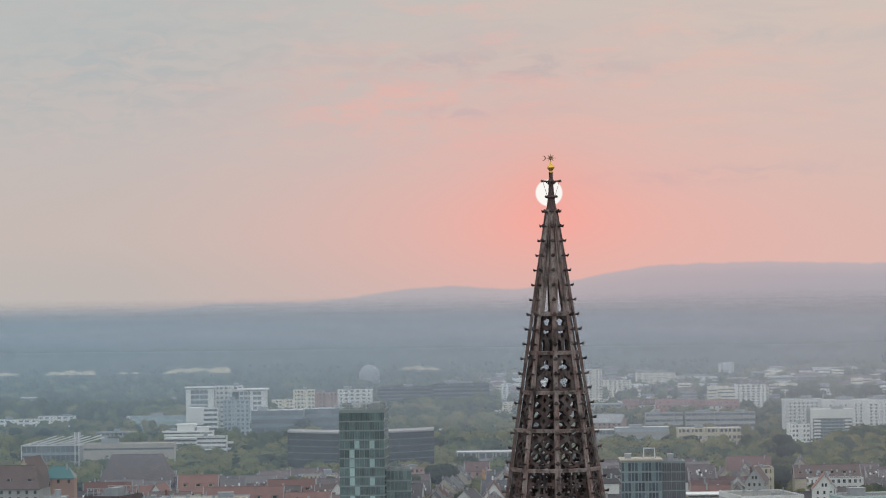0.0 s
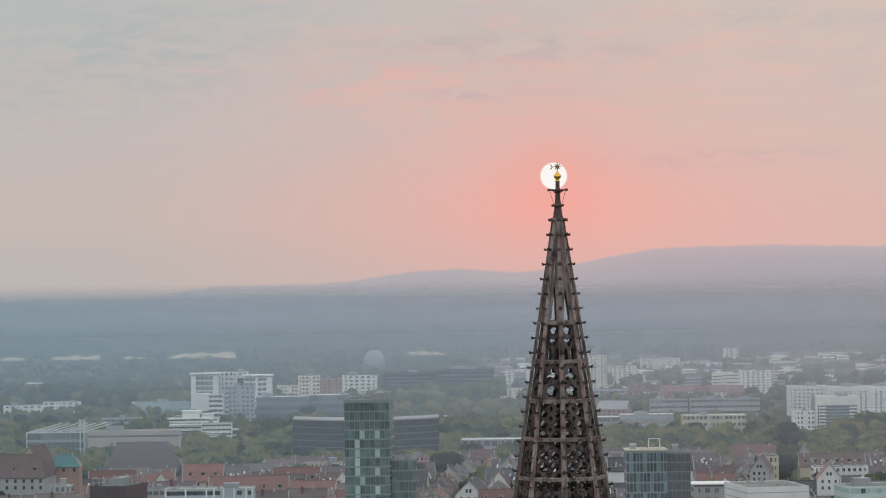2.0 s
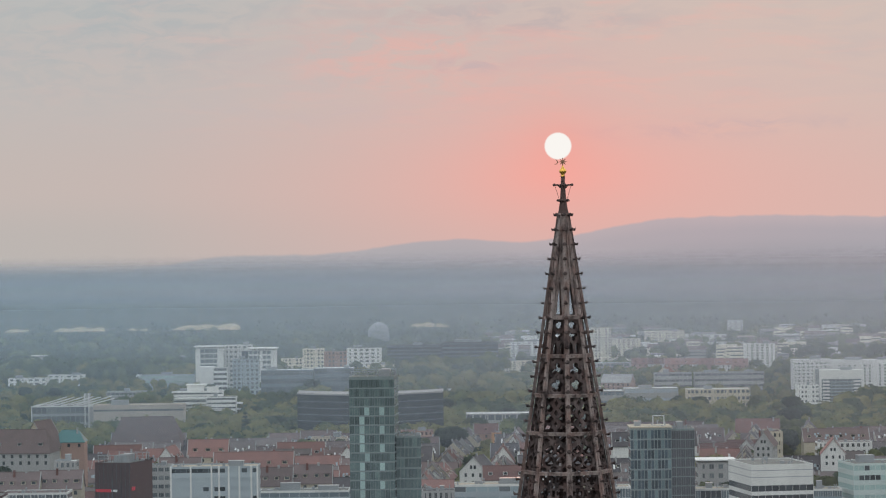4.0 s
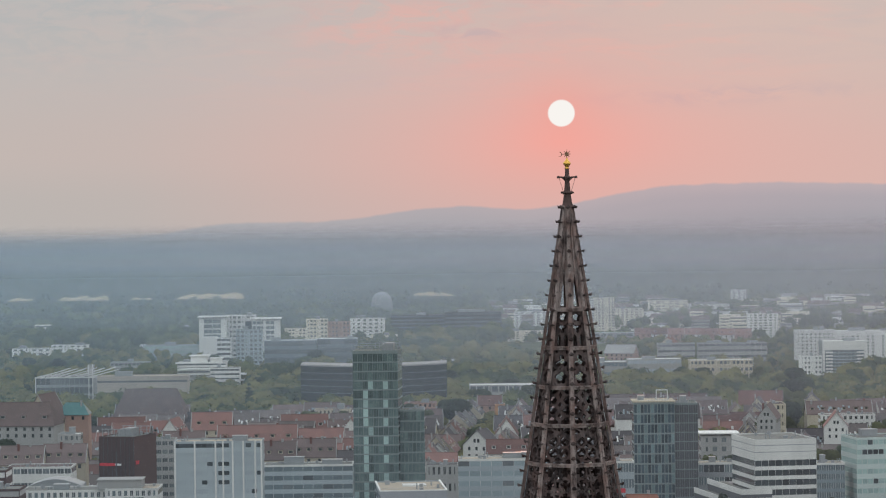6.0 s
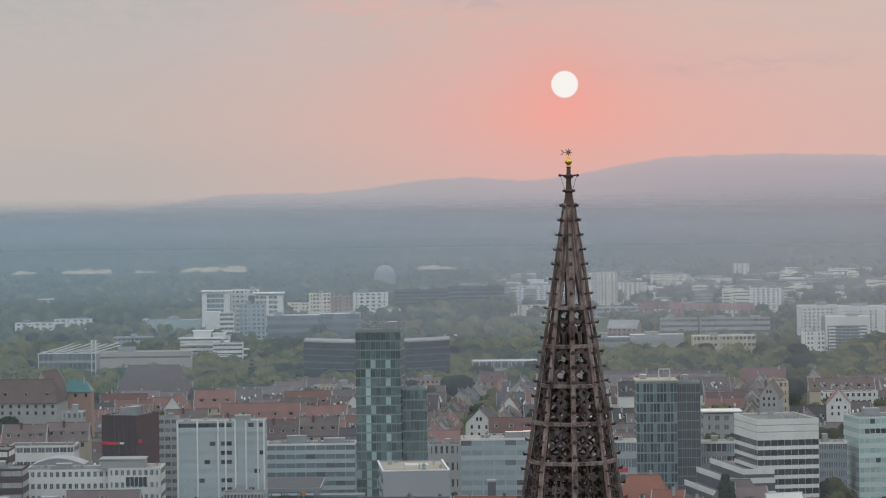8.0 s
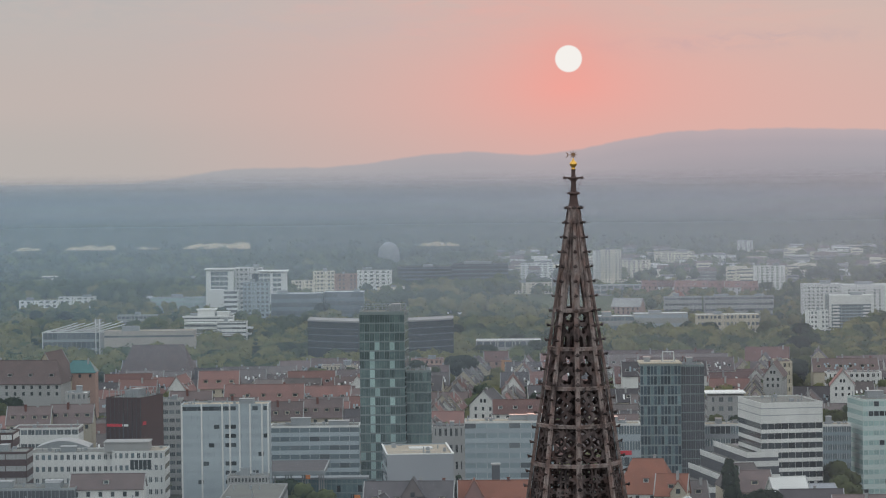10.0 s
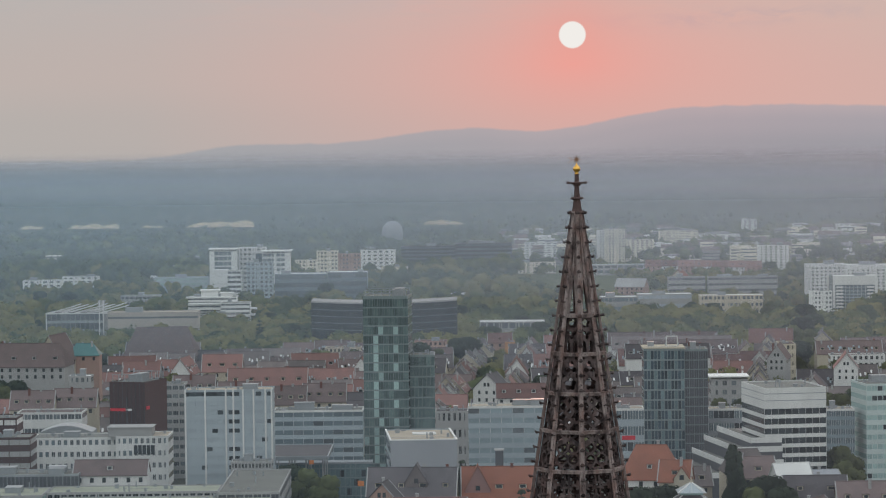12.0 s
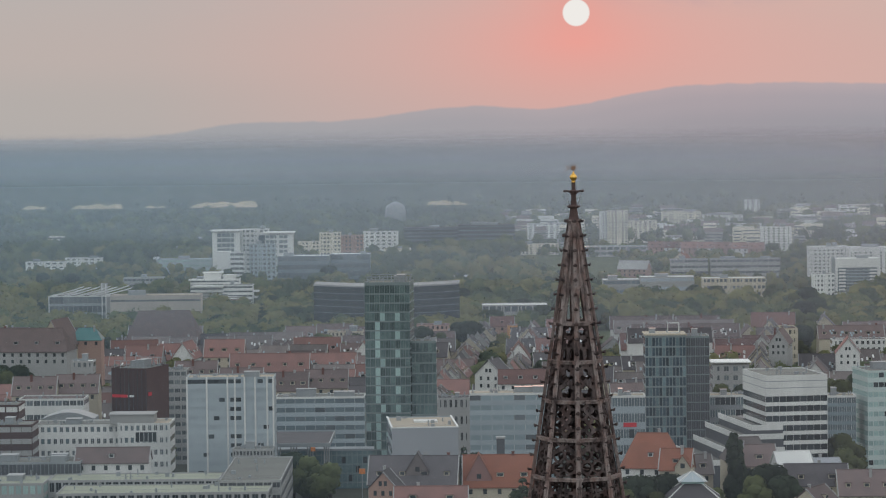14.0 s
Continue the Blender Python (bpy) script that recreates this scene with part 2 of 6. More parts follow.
STONEGREY = material("warm_grey_render", (0.42, 0.385, 0.345), 0.85, (0.33, 0.305, 0.275), 0.06, 0.7, spread=0.06)
MINT = material("pale_green_panel", (0.47, 0.55, 0.525), 0.5, (0.38, 0.45, 0.43), 0.06, 0.6, spread=0.06)
MULLION = material("grey_green_mullion", (0.20, 0.245, 0.245), 0.5, (0.14, 0.17, 0.17), 0.1, 1.0)
SLATEBLUE = material("blue_grey_glass_band", (0.25, 0.31, 0.33), 0.3, (0.18, 0.23, 0.25), 0.08, 0.6, spread=0.12)
DARKGLASS = material("dark_window_glass", (0.025, 0.032, 0.036), 0.12, (0.06, 0.07, 0.075), 0.2, 1.2, spread=0.5)
# base lifted for reflected sky, and for haze on far panes
GREYGLASS = material("grey_sky_toned_glass", (0.10, 0.118, 0.13), 0.2, (0.17, 0.185, 0.19), 0.1, 0.8, spread=0.35)
TEALGLASS = material("teal_glass_panel", (0.165, 0.235, 0.245), 0.2, (0.105, 0.16, 0.175), 0.3, 1.2, spread=0.25)
NAVYGLASS = material("dark_blue_glass", (0.035, 0.055, 0.07), 0.12, (0.08, 0.11, 0.125), 0.3, 1.2, spread=0.4)
STEEL = material("grey_steel", (0.30, 0.32, 0.33), 0.45, (0.22, 0.24, 0.25), 0.1, 1.0, metal=0.4)
LOUVRE = material("dark_louvre", (0.07, 0.075, 0.085), 0.5, (0.045, 0.05, 0.055), 0.1, 1.0, spread=0.15)
BROWNCLAD = material("dark_brown_cladding", (0.075, 0.045, 0.042), 0.7, (0.055, 0.034, 0.033), 0.05, 0.5, spread=0.05)
REDBROWN = material("red_brown_brick", (0.15, 0.062, 0.048), 0.85, (0.11, 0.045, 0.036), 0.1, 1.0, spread=0.12)
BROWNSIDE = material("red_brown_cladding", (0.10, 0.056, 0.05), 0.75, (0.08, 0.045, 0.04), 0.1, 1.0)
ROOFGREY = material("gravel_roof", (0.205, 0.205, 0.185), 0.95, (0.13, 0.13, 0.12), 0.08, 1.2, 0.05, 0.1)
ROOFBEIGE = material("beige_gravel_roof", (0.40, 0.35, 0.275), 0.95, (0.27, 0.235, 0.19), 0.08, 1.2, 0.05, 0.05)
ROOFGREEN = material("sedum_roof", (0.33, 0.345, 0.275), 0.95, (0.21, 0.22, 0.17), 0.08, 1.2, 0.05, 0.05)
TILE_RED = material("red_clay_tiles", (0.225, 0.125, 0.11), 0.85, (0.15, 0.098, 0.09), 0.25, 2.4, 0.05, 0.35)
TILE_BROWN = material("brown_clay_tiles", (0.155, 0.116, 0.11), 0.85, (0.098, 0.082, 0.08), 0.25, 2.4, 0.05, 0.35)
TILE_ORANGE = material("orange_clay_tiles", (0.235, 0.095, 0.062), 0.85, (0.16, 0.07, 0.046), 0.25, 2.4, 0.05, 0.15)
TILE_DUSK = material("grey_brown_tiles", (0.175, 0.15, 0.143), 0.85, (0.105, 0.094, 0.092), 0.25, 2.4, 0.05, 0.3)
SLATE = material("dark_slate", (0.105, 0.096, 0.10), 0.7, (0.058, 0.055, 0.058), 0.25, 2.4, 0.05, 0.3)
COPPER = material("teal_copper_sheet", (0.10, 0.21, 0.21), 0.6, (0.07, 0.15, 0.155), 0.25, 2.0)
ORANGEWALL = material("orange_render", (0.52, 0.27, 0.13), 0.85, (0.40, 0.22, 0.12), 0.06, 0.7)
BARK = material("bark", (0.09, 0.07, 0.05), 0.95, (0.05, 0.04, 0.03), 0.5, 5.0)
LEAF = material("green_leaves", (0.14, 0.155, 0.066), 0.7, (0.072, 0.09, 0.044), 0.12, 1.0, spread=0.4)
LEAF_YELLOW = material("yellow_green_leaves", (0.19, 0.19, 0.07), 0.7, (0.12, 0.128, 0.052), 0.12, 1.0, spread=0.3)
LEAF_DARK = material("dark_green_leaves", (0.062, 0.085, 0.05), 0.75, (0.04, 0.056, 0.036), 0.12, 1.0, spread=0.3)
FOREST = material("woodland_leaves", (0.18, 0.205, 0.088), 0.8, (0.085, 0.11, 0.056), 0.12, 0.6, amount=1.0)
FOREST_OLIVE = material("olive_woodland_leaves", (0.26, 0.245, 0.10), 0.8, (0.14, 0.148, 0.07), 0.12, 0.6, amount=1.0)
FOREST_DARK = material("dark_woodland_leaves", (0.10, 0.13, 0.072), 0.8, (0.055, 0.078, 0.048), 0.12, 0.6, amount=1.0)
for leaf in (LEAF, LEAF_YELLOW, LEAF_DARK, FOREST, FOREST_OLIVE, FOREST_DARK):
    t = leaf.node_tree
    bsdf, mix, thin = t.nodes["Principled BSDF"], t.nodes.new("ShaderNodeMixShader"), t.nodes.new("ShaderNodeBsdfTranslucent")
    t.links.new(bsdf.inputs["Base Color"].links[0].from_socket, thin.inputs[0])
    mix.inputs[0].default_value = 0.45
    t.links.new(bsdf.outputs[0], mix.inputs[1])
    t.links.new(thin.outputs[0], mix.inputs[2])
    t.links.new(mix.outputs[0], t.nodes["Material Output"].inputs[0])
GROUND = material("city_ground", (0.075, 0.072, 0.066), 0.95, (0.045, 0.055, 0.035), 0.012, 0.09)
MEADOW = material("meadow_and_scrub", (0.075, 0.09, 0.04), 0.95, (0.05, 0.062, 0.03), 0.01, 0.08)
HILL = material("wooded_hill", (0.05, 0.065, 0.035), 0.9, (0.04, 0.045, 0.03), 0.004, 0.03)
FIELD = material("dry_field", (0.60, 0.46, 0.29), 0.95, (0.46, 0.37, 0.23), 0.02, 0.15, amount=1.0)
REDSIGN = material("red_sign", (0.55, 0.015, 0.03), 0.5)


# ---------------------------------------------------------------- small mesh tools
def mesh_of(name, verts, faces, mat, smooth=False):
    me = bpy.data.meshes.new(name)
    me.from_pydata(verts, [], faces)
    me.materials.append(mat)
    if smooth:
        me.polygons.foreach_set("use_smooth", [True] * len(me.polygons))
    return me


def part(name, data, parent, label="", at=(0, 0, 0), rz=0.0):
    """A mesh as one object under a thing or under a part."""
    ob = new(name, data)
    ob.parent = parent
    ob.matrix_basis = pose(*at, 0, 0, rz)
    if label:
        ob["label"] = label
    return ob


def thing(name, label, category, x, y, z, rz=0.0, group="", kind=""):
    ob = new(name)
    ob.empty_display_size = 0.1
    ob.matrix_basis = pose(x, y, z, 0, 0, rz)
    return tagged(ob, label, category, group, kind)


def box(x0, x1, y0, y1, z0, z1):
    v = [(x, y, z) for z in (z0, z1) for x, y in ((x0, y0), (x1, y0), (x1, y1), (x0, y1))]
    return v, [(3, 2, 1, 0), (4, 5, 6, 7), (0, 1, 5, 4), (1, 2, 6, 5), (2, 3, 7, 6), (3, 0, 4, 7)]


def join(*solids):
    verts, faces = [], []
    for v, f in solids:
        n = len(verts)
        verts += v
        faces += [tuple(i + n for i in q) for q in f]
    return verts, faces


def prism(outline, y0, y1):
    """An outline in x, z carried from y0 to y1."""
    n = len(outline)
    v = [(x, y0, z) for x, z in outline] + [(x, y1, z) for x, z in outline]
    return v, [tuple(range(n)), tuple(range(2 * n - 1, n - 1, -1))] + [(i, i + n, (i + 1) % n + n, (i + 1) % n) for i in range(n)]


def frustum(r0, z0, r1, z1, n=8, turn=0.0, cx=0.0, cy=0.0):
    v = []
    for r, z in ((r0, z0), (r1, z1)):
        v += [(cx + r * math.cos(turn + 2 * math.pi * i / n), cy + r * math.sin(turn + 2 * math.pi * i / n), z) for i in range(n)]
    f = [(i, (i + 1) % n, (i + 1) % n + n, i + n) for i in range(n)]
    return v, f + [tuple(range(n - 1, -1, -1)), tuple(range(n, 2 * n))]


def lathe(profile, n=16, cx=0.0, cy=0.0):
    """Radius and height pairs turned about an upright axis."""
    v = [(cx + r * math.cos(2 * math.pi * i / n), cy + r * math.sin(2 * math.pi * i / n), z) for r, z in profile for i in range(n)]
    f = [(k * n + i, k * n + (i + 1) % n, (k + 1) * n + (i + 1) % n, (k + 1) * n + i) for k in range(len(profile) - 1) for i in range(n)]
    m = len(profile) - 1
    return v, f + [tuple(range(n - 1, -1, -1)), tuple(range(m * n, m * n + n))]


def step(a, b, x):
    s = min(max((x - a) / (b - a), 0.0), 1.0)
    return s * s * (3 - 2 * s)


def ground_z(y):
    return -19.0 * step(60, 900, y)


# ---------------------------------------------------------------- ground, hills, haze
def terrain(x, y):
    z = ground_z(y)
    if y > 3880:
        z += 52 * step(3880, 4420, y) + 5 * noise.noise((x / 160, 2.0, 0)) * step(4300, 4560, y)
        z += 1.5 * noise.noise((x / 90, y / 60, 0)) * step(3880, 4200, y)
    return z


def build_ground():
    xs = [-5200 + 200 * i for i in range(23)] + [-760 + 40 * i for i in range(39)] + [900 + 200 * i for i in range(22)]
    ys = [-5000, -3000, -1500, -700, -300, 0, 100, 150] + [200 + 50 * i for i in range(15)] + [1200, 1450, 2000, 2800, 3400, 3700, 3900] + [3950 + 25 * i for i in range(26)] + [4640, 4800, 5200]
    verts, faces = [], []
    for y in ys:
        for x in xs:
            verts.append((x, y, terrain(x, y)))
    n = len(xs)
    for j in range(len(ys) - 1):
        for i in range(n - 1):
            faces.append((j * n + i, j * n + i + 1, (j + 1) * n + i + 1, (j + 1) * n + i))
    me = mesh_of("ground", verts, faces, GROUND, True)
    me.materials.append(MEADOW)
    me.materials.append(HILL)
    for p in me.polygons:
        p.material_index = 2 if p.center.y > 3900 else 1 if p.center.y > 1450 else 0
    tagged(new("ground", me), "wide city plain rising to wooded hills far off", "ground", kind="structure")


build_ground()


def haze_layer(y, foot, fade, top, strength, colour):
    """A thin upright sheet that stands in for evening haze, clear at its top and, over foot metres, at its foot."""
    m = bpy.data.materials.new("haze")
    m.use_nodes = True
    t = m.node_tree
    t.nodes.clear()
    geo = t.nodes.new("ShaderNodeNewGeometry")
    sep = t.nodes.new("ShaderNodeSeparateXYZ")
    t.links.new(geo.outputs["Position"], sep.inputs[0])
    up = t.nodes.new("ShaderNodeMapRange")
    up.interpolation_type = "SMOOTHSTEP"
    up.inputs[1].default_value, up.inputs[2].default_value = fade, top
    up.inputs[3].default_value, up.inputs[4].default_value = strength, 0.0
    t.links.new(sep.outputs[2], up.inputs[0])
    soft = t.nodes.new("ShaderNodeTexNoise")
    soft.inputs["Scale"].default_value = 0.006
    long = t.nodes.new("ShaderNodeMapping")
    long.inputs["Scale"].default_value = (0.6, 1.0, 9.0)
    t.links.new(geo.outputs["Position"], long.inputs[0])
    t.links.new(long.outputs[0], soft.inputs["Vector"])
    soft.inputs["Detail"].default_value = 4.0
    wisp = t.nodes.new("ShaderNodeMapRange")
    wisp.inputs[3].default_value, wisp.inputs[4].default_value = 0.88, 1.12
    t.links.new(soft.outputs[0], wisp.inputs[0])
    mul = t.nodes.new("ShaderNodeMath")
    mul.operation = "MULTIPLY"
    t.links.new(up.outputs[0], mul.inputs[0])
    t.links.new(wisp.outputs[0], mul.inputs[1])
    down = t.nodes.new("ShaderNodeMapRange")
    base = terrain(0, y)
    down.inputs[1].default_value, down.inputs[2].default_value = base, base + foot
    t.links.new(sep.outputs[2], down.inputs[0])
    thin = t.nodes.new("ShaderNodeMath")
    thin.operation = "MULTIPLY"
    t.links.new(mul.outputs[0], thin.inputs[0])
    t.links.new(down.outputs[0], thin.inputs[1])
    clear, veil, lit, both, mix, out = [t.nodes.new("ShaderNode" + k) for k in ("BsdfTransparent", "BsdfTranslucent", "BsdfDiffuse", "MixShader", "MixShader", "OutputMaterial")]
    # the sun's scattered light put into the tint: rosier towards it, bluer away
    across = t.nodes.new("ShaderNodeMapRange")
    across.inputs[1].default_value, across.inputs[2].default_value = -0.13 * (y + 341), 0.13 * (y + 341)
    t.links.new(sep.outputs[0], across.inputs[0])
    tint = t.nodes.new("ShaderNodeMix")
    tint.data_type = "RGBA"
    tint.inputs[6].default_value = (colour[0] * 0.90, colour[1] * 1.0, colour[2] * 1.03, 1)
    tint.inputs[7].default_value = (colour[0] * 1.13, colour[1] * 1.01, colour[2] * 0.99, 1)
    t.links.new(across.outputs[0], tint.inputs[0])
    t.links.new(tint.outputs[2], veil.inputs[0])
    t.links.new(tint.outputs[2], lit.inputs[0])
    t.links.new(veil.outputs[0], both.inputs[1])
    t.links.new(lit.outputs[0], both.inputs[2])
    t.links.new(thin.outputs[0], mix.inputs[0])
    t.links.new(clear.outputs[0], mix.inputs[1])
    t.links.new(both.outputs[0], mix.inputs[2])
    t.links.new(mix.outputs[0], out.inputs[0])
    half = 500 + 0.35 * y
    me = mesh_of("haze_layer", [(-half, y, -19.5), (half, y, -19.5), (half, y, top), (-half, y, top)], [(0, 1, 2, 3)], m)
    tagged(new("haze_layer", me), "thin grey sheet standing in for evening haze over the city", "haze", "haze over the plain", "structure")


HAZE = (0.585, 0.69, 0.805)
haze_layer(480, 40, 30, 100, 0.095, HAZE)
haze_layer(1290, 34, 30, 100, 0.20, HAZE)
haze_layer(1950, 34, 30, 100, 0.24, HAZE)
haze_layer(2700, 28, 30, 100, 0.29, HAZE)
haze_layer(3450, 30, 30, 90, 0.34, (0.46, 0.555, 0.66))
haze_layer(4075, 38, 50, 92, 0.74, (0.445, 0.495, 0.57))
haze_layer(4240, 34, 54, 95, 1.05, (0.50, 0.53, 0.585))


# ---------------------------------------------------------------- the openwork spire
TAPER, APEX = 0.155, 113.8
BANDS = (70.0, 73.3, 77.5, 81.8, 86.1, 90.25, 94.6, 98.8)   # heights of the stone rings
TURN = 91.5                                                  # degrees: a rib stands towards -y, a little to +x


def radius(z):
    return TAPER * (APEX - z)


def contour_panel(field, half_low, half_high, height, thick, cell):
    """A slab with the openings where field(u, v) < 0, by marching squares; u across, v up."""
    nu, nv = int(2 * half_low / cell) + 1, int(height / cell) + 1
    verts, faces = [], []

    def place(i, j):
        v = height * j / nv
        return ((2 * i / nu - 1) * (half_low + (half_high - half_low) * v / height), v)

    grid = [[place(i, j) for j in range(nv + 1)] for i in range(nu + 1)]
    value = [[field(*grid[i][j]) for j in range(nv + 1)] for i in range(nu + 1)]
    for i in range(nu):
        for j in range(nv):
            ring = [(i, j), (i + 1, j), (i + 1, j + 1), (i, j + 1)]
            poly, cuts = [], []
            for k in range(4):
                a, b = ring[k], ring[(k + 1) % 4]
                fa, fb = value[a[0]][a[1]], value[b[0]][b[1]]
                pa, pb = grid[a[0]][a[1]], grid[b[0]][b[1]]
                if fa >= 0:
                    poly.append(pa)
                if (fa >= 0) != (fb >= 0):
                    s = fa / (fa - fb)
                    p = (pa[0] + s * (pb[0] - pa[0]), pa[1] + s * (pb[1] - pa[1]))
                    poly.append(p)
                    cuts.append((p, fa >= 0))
            if len(poly) < 3:
                continue
            n = len(verts)
            m = len(poly)
            verts += [(u, 0.0, v) for u, v in poly] + [(u, thick, v) for u, v in poly]
            faces.append(tuple(range(n, n + m)))
            faces.append(tuple(range(n + 2 * m - 1, n + m - 1, -1)))
            if len(cuts) == 2:
                a, b = cuts[0][0], cuts[1][0]
                n = len(verts)
                verts += [(a[0], 0.0, a[1]), (b[0], 0.0, b[1]), (b[0], thick, b[1]), (a[0], thick, a[1])]
                faces.append((n, n + 1, n + 2, n + 3))
    return verts, faces


def foil(u, v, cu, cv, lobes, size, turn=0.0):
    """How far inside a foil opening of that many lobes: positive within."""
    best = size * 0.42 - math.hypot(u - cu, v - cv)
    for k in range(lobes):
        a = turn + 2 * math.pi * k / lobes
        best = max(best, size * 0.40 - math.hypot(u - cu - 0.6 * size * math.cos(a), v - cv - 0.6 * size * math.sin(a)))
    return best


def lancet(u, v, cu, v0, v1, half):
    """Positive within a narrow pointed light."""
    inside = half - abs(u - cu)
    top = v1 - half * 1.6
    if v > top:
        inside = half * (1 - (v - top) / (half * 1.6)) - abs(u - cu)
    return min(inside, v - v0, v1 - v)


def ring_stroke(u, v, cu, cv, r, w):
    return w - abs(math.hypot(u - cu, v - cv) - r)


def tracery(kind, low, high, height):
    edge = lambda v: low + (high - low) * v / height

    def frame_of(u, v):
        return max(0.10 - (edge(v) - abs(u)), 0.16 - v, 0.16 - (height - v))

    def gables(u, v):        # a quatrefoil over a trefoil over two lancets
        e = edge(v)
        hole = max(foil(u, v, 0, height * 0.80, 5, 0.52, math.pi / 2), foil(u, v, 0, height * 0.515, 3, 0.54, -math.pi / 2),
                   lancet(u, v, -0.40, 0.2, height * 0.37, 0.22), lancet(u, v, 0.40, 0.2, height * 0.37, 0.22),
                   foil(u, v, -0.55, height * 0.63, 3, 0.17), foil(u, v, 0.55, height * 0.63, 3, 0.17))
        return max(-hole, frame_of(u, v))

    def foils(u, v):         # a large trefoil over a quatrefoil set askew
        hole = max(foil(u, v, 0, height * 0.66, 3, 0.76, math.pi / 2), foil(u, v, 0, height * 0.25, 5, 0.72, math.pi / 2),
                   foil(u, v, -0.78, height * 0.46, 3, 0.24), foil(u, v, 0.78, height * 0.46, 3, 0.24), foil(u, v, -0.6, height * 0.9, 3, 0.2), foil(u, v, 0.6, height * 0.9, 3, 0.2))
        return max(-hole, frame_of(u, v))

    def rounds(u, v):        # two columns of foiled circles with a chain of small ones between
        w = 0.105
        best = frame_of(u, v)
        rows = 3
        for k in range(rows):
            c = height * (k + 0.5) / rows
            r = min(edge(c) * 0.48, height / rows * 0.47)
            for s in (-1, 1):
                cu = s * edge(c) * 0.5
                best = max(best, ring_stroke(u, v, cu, c, r, w))
                d = math.hypot(u - cu, v - c)
                if d < r:
                    for q in range(4):
                        a = math.pi / 4 + q * math.pi / 2
                        best = max(best, 0.06 - math.hypot(u - cu - 0.66 * r * math.cos(a), v - c - 0.66 * r * math.sin(a)) * 0.5)
            for s in (-1, 0, 1):
                best = max(best, ring_stroke(u, v, s * edge(c) * 0.98, c - height / rows / 2, r * 0.42, w))
        return best

    def wheel(u, v):         # a great wheel of four foiled circles, rounds and bars in its corners
        w = 0.105
        c, r = height * 0.46, min(low * 0.92, height * 0.40)
        best = max(frame_of(u, v), ring_stroke(u, v, 0, c, r, w))
        if math.hypot(u, v - c) < r:
            for k in range(4):
                a = math.pi / 4 + k * math.pi / 2
                best = max(best, ring_stroke(u, v, 0.58 * r * math.cos(a), c + 0.58 * r * math.sin(a), r * 0.40, w))
                best = max(best, 0.11 - math.hypot(u - 0.58 * r * math.cos(a), v - c - 0.58 * r * math.sin(a)) if k % 2 else -1.0)
        for s in (-1, 1):
            best = max(best, ring_stroke(u, v, s * edge(height * 0.88) * 0.55, height * 0.885, low * 0.36, w), w - abs(v - height * 0.80 - s * u * 0.55) * 0.8)
            best = max(best, ring_stroke(u, v, s * edge(height * 0.07) * 0.72, height * 0.08, low * 0.26, w))
        return best

    def net(u, v):           # pointed arches below crossing arcs with small rounds
        w = 0.095
        best = frame_of(u, v)
        for s in (-1, 1):
            for c, r in ((0.12, 0.52), (0.40, 0.52), (0.68, 0.46), (0.92, 0.42)):
                best = max(best, ring_stroke(u, v, s * edge(height * c) * 0.52, height * c, low * r * 0.86, w))
        for c in (0.26, 0.54, 0.80):
            best = max(best, ring_stroke(u, v, 0, height * c, low * 0.34, w))
        return best

    return {"gables": gables, "foils": foils, "rounds": rounds, "wheel": wheel, "net": net}[kind]


def bar(a, b, half, up=(0, 0, 1)):
    """A square bar from a to b with chamfered edges."""
    a, b = Vector(a), Vector(b)
    d = (b - a).normalized()
    s = d.cross(Vector(up)).normalized()
    n = s.cross(d)
    c = 0.6
    ring = [(1, c), (c, 1), (-c, 1), (-1, c), (-1, -c), (-c, -1), (c, -1), (1, -c)]
    v = [tuple(p + s * half * x + n * half * y) for p in (a, b) for x, y in ring]
    f = [(i, (i + 1) % 8, (i + 1) % 8 + 8, i + 8) for i in range(8)]
    return v, f + [tuple(range(7, -1, -1)), tuple(range(8, 16))]


def crocket_mesh():
    """A stone leaf that curls out from a rib and turns up; x points outward."""
    path = [(-0.10, -0.06, 0.22), (0.10, 0.0, 0.18), (0.24, 0.03, 0.17), (0.34, 0.02, 0.26), (0.47, 0.05, 0.30), (0.55, 0.14, 0.22), (0.53, 0.26, 0.10)]
    v, f = [], []
    for x, z, r in path:
        v += [(x, r * 0.95, z), (x, 0.5 * r, z + 0.6 * r), (x, -0.5 * r, z + 0.6 * r), (x, -r * 0.95, z), (x, -0.5 * r, z - 0.5 * r), (x, 0.5 * r, z - 0.5 * r)]
    for k in range(len(path) - 1):
        f += [(k * 6 + i, k * 6 + (i + 1) % 6, k * 6 + 6 + (i + 1) % 6, k * 6 + 6 + i) for i in range(6)]
    f += [(5, 4, 3, 2, 1, 0), tuple(range(len(v) - 6, len(v)))]
    return mesh_of("crocket", v, f, SANDSTONE_DARK)


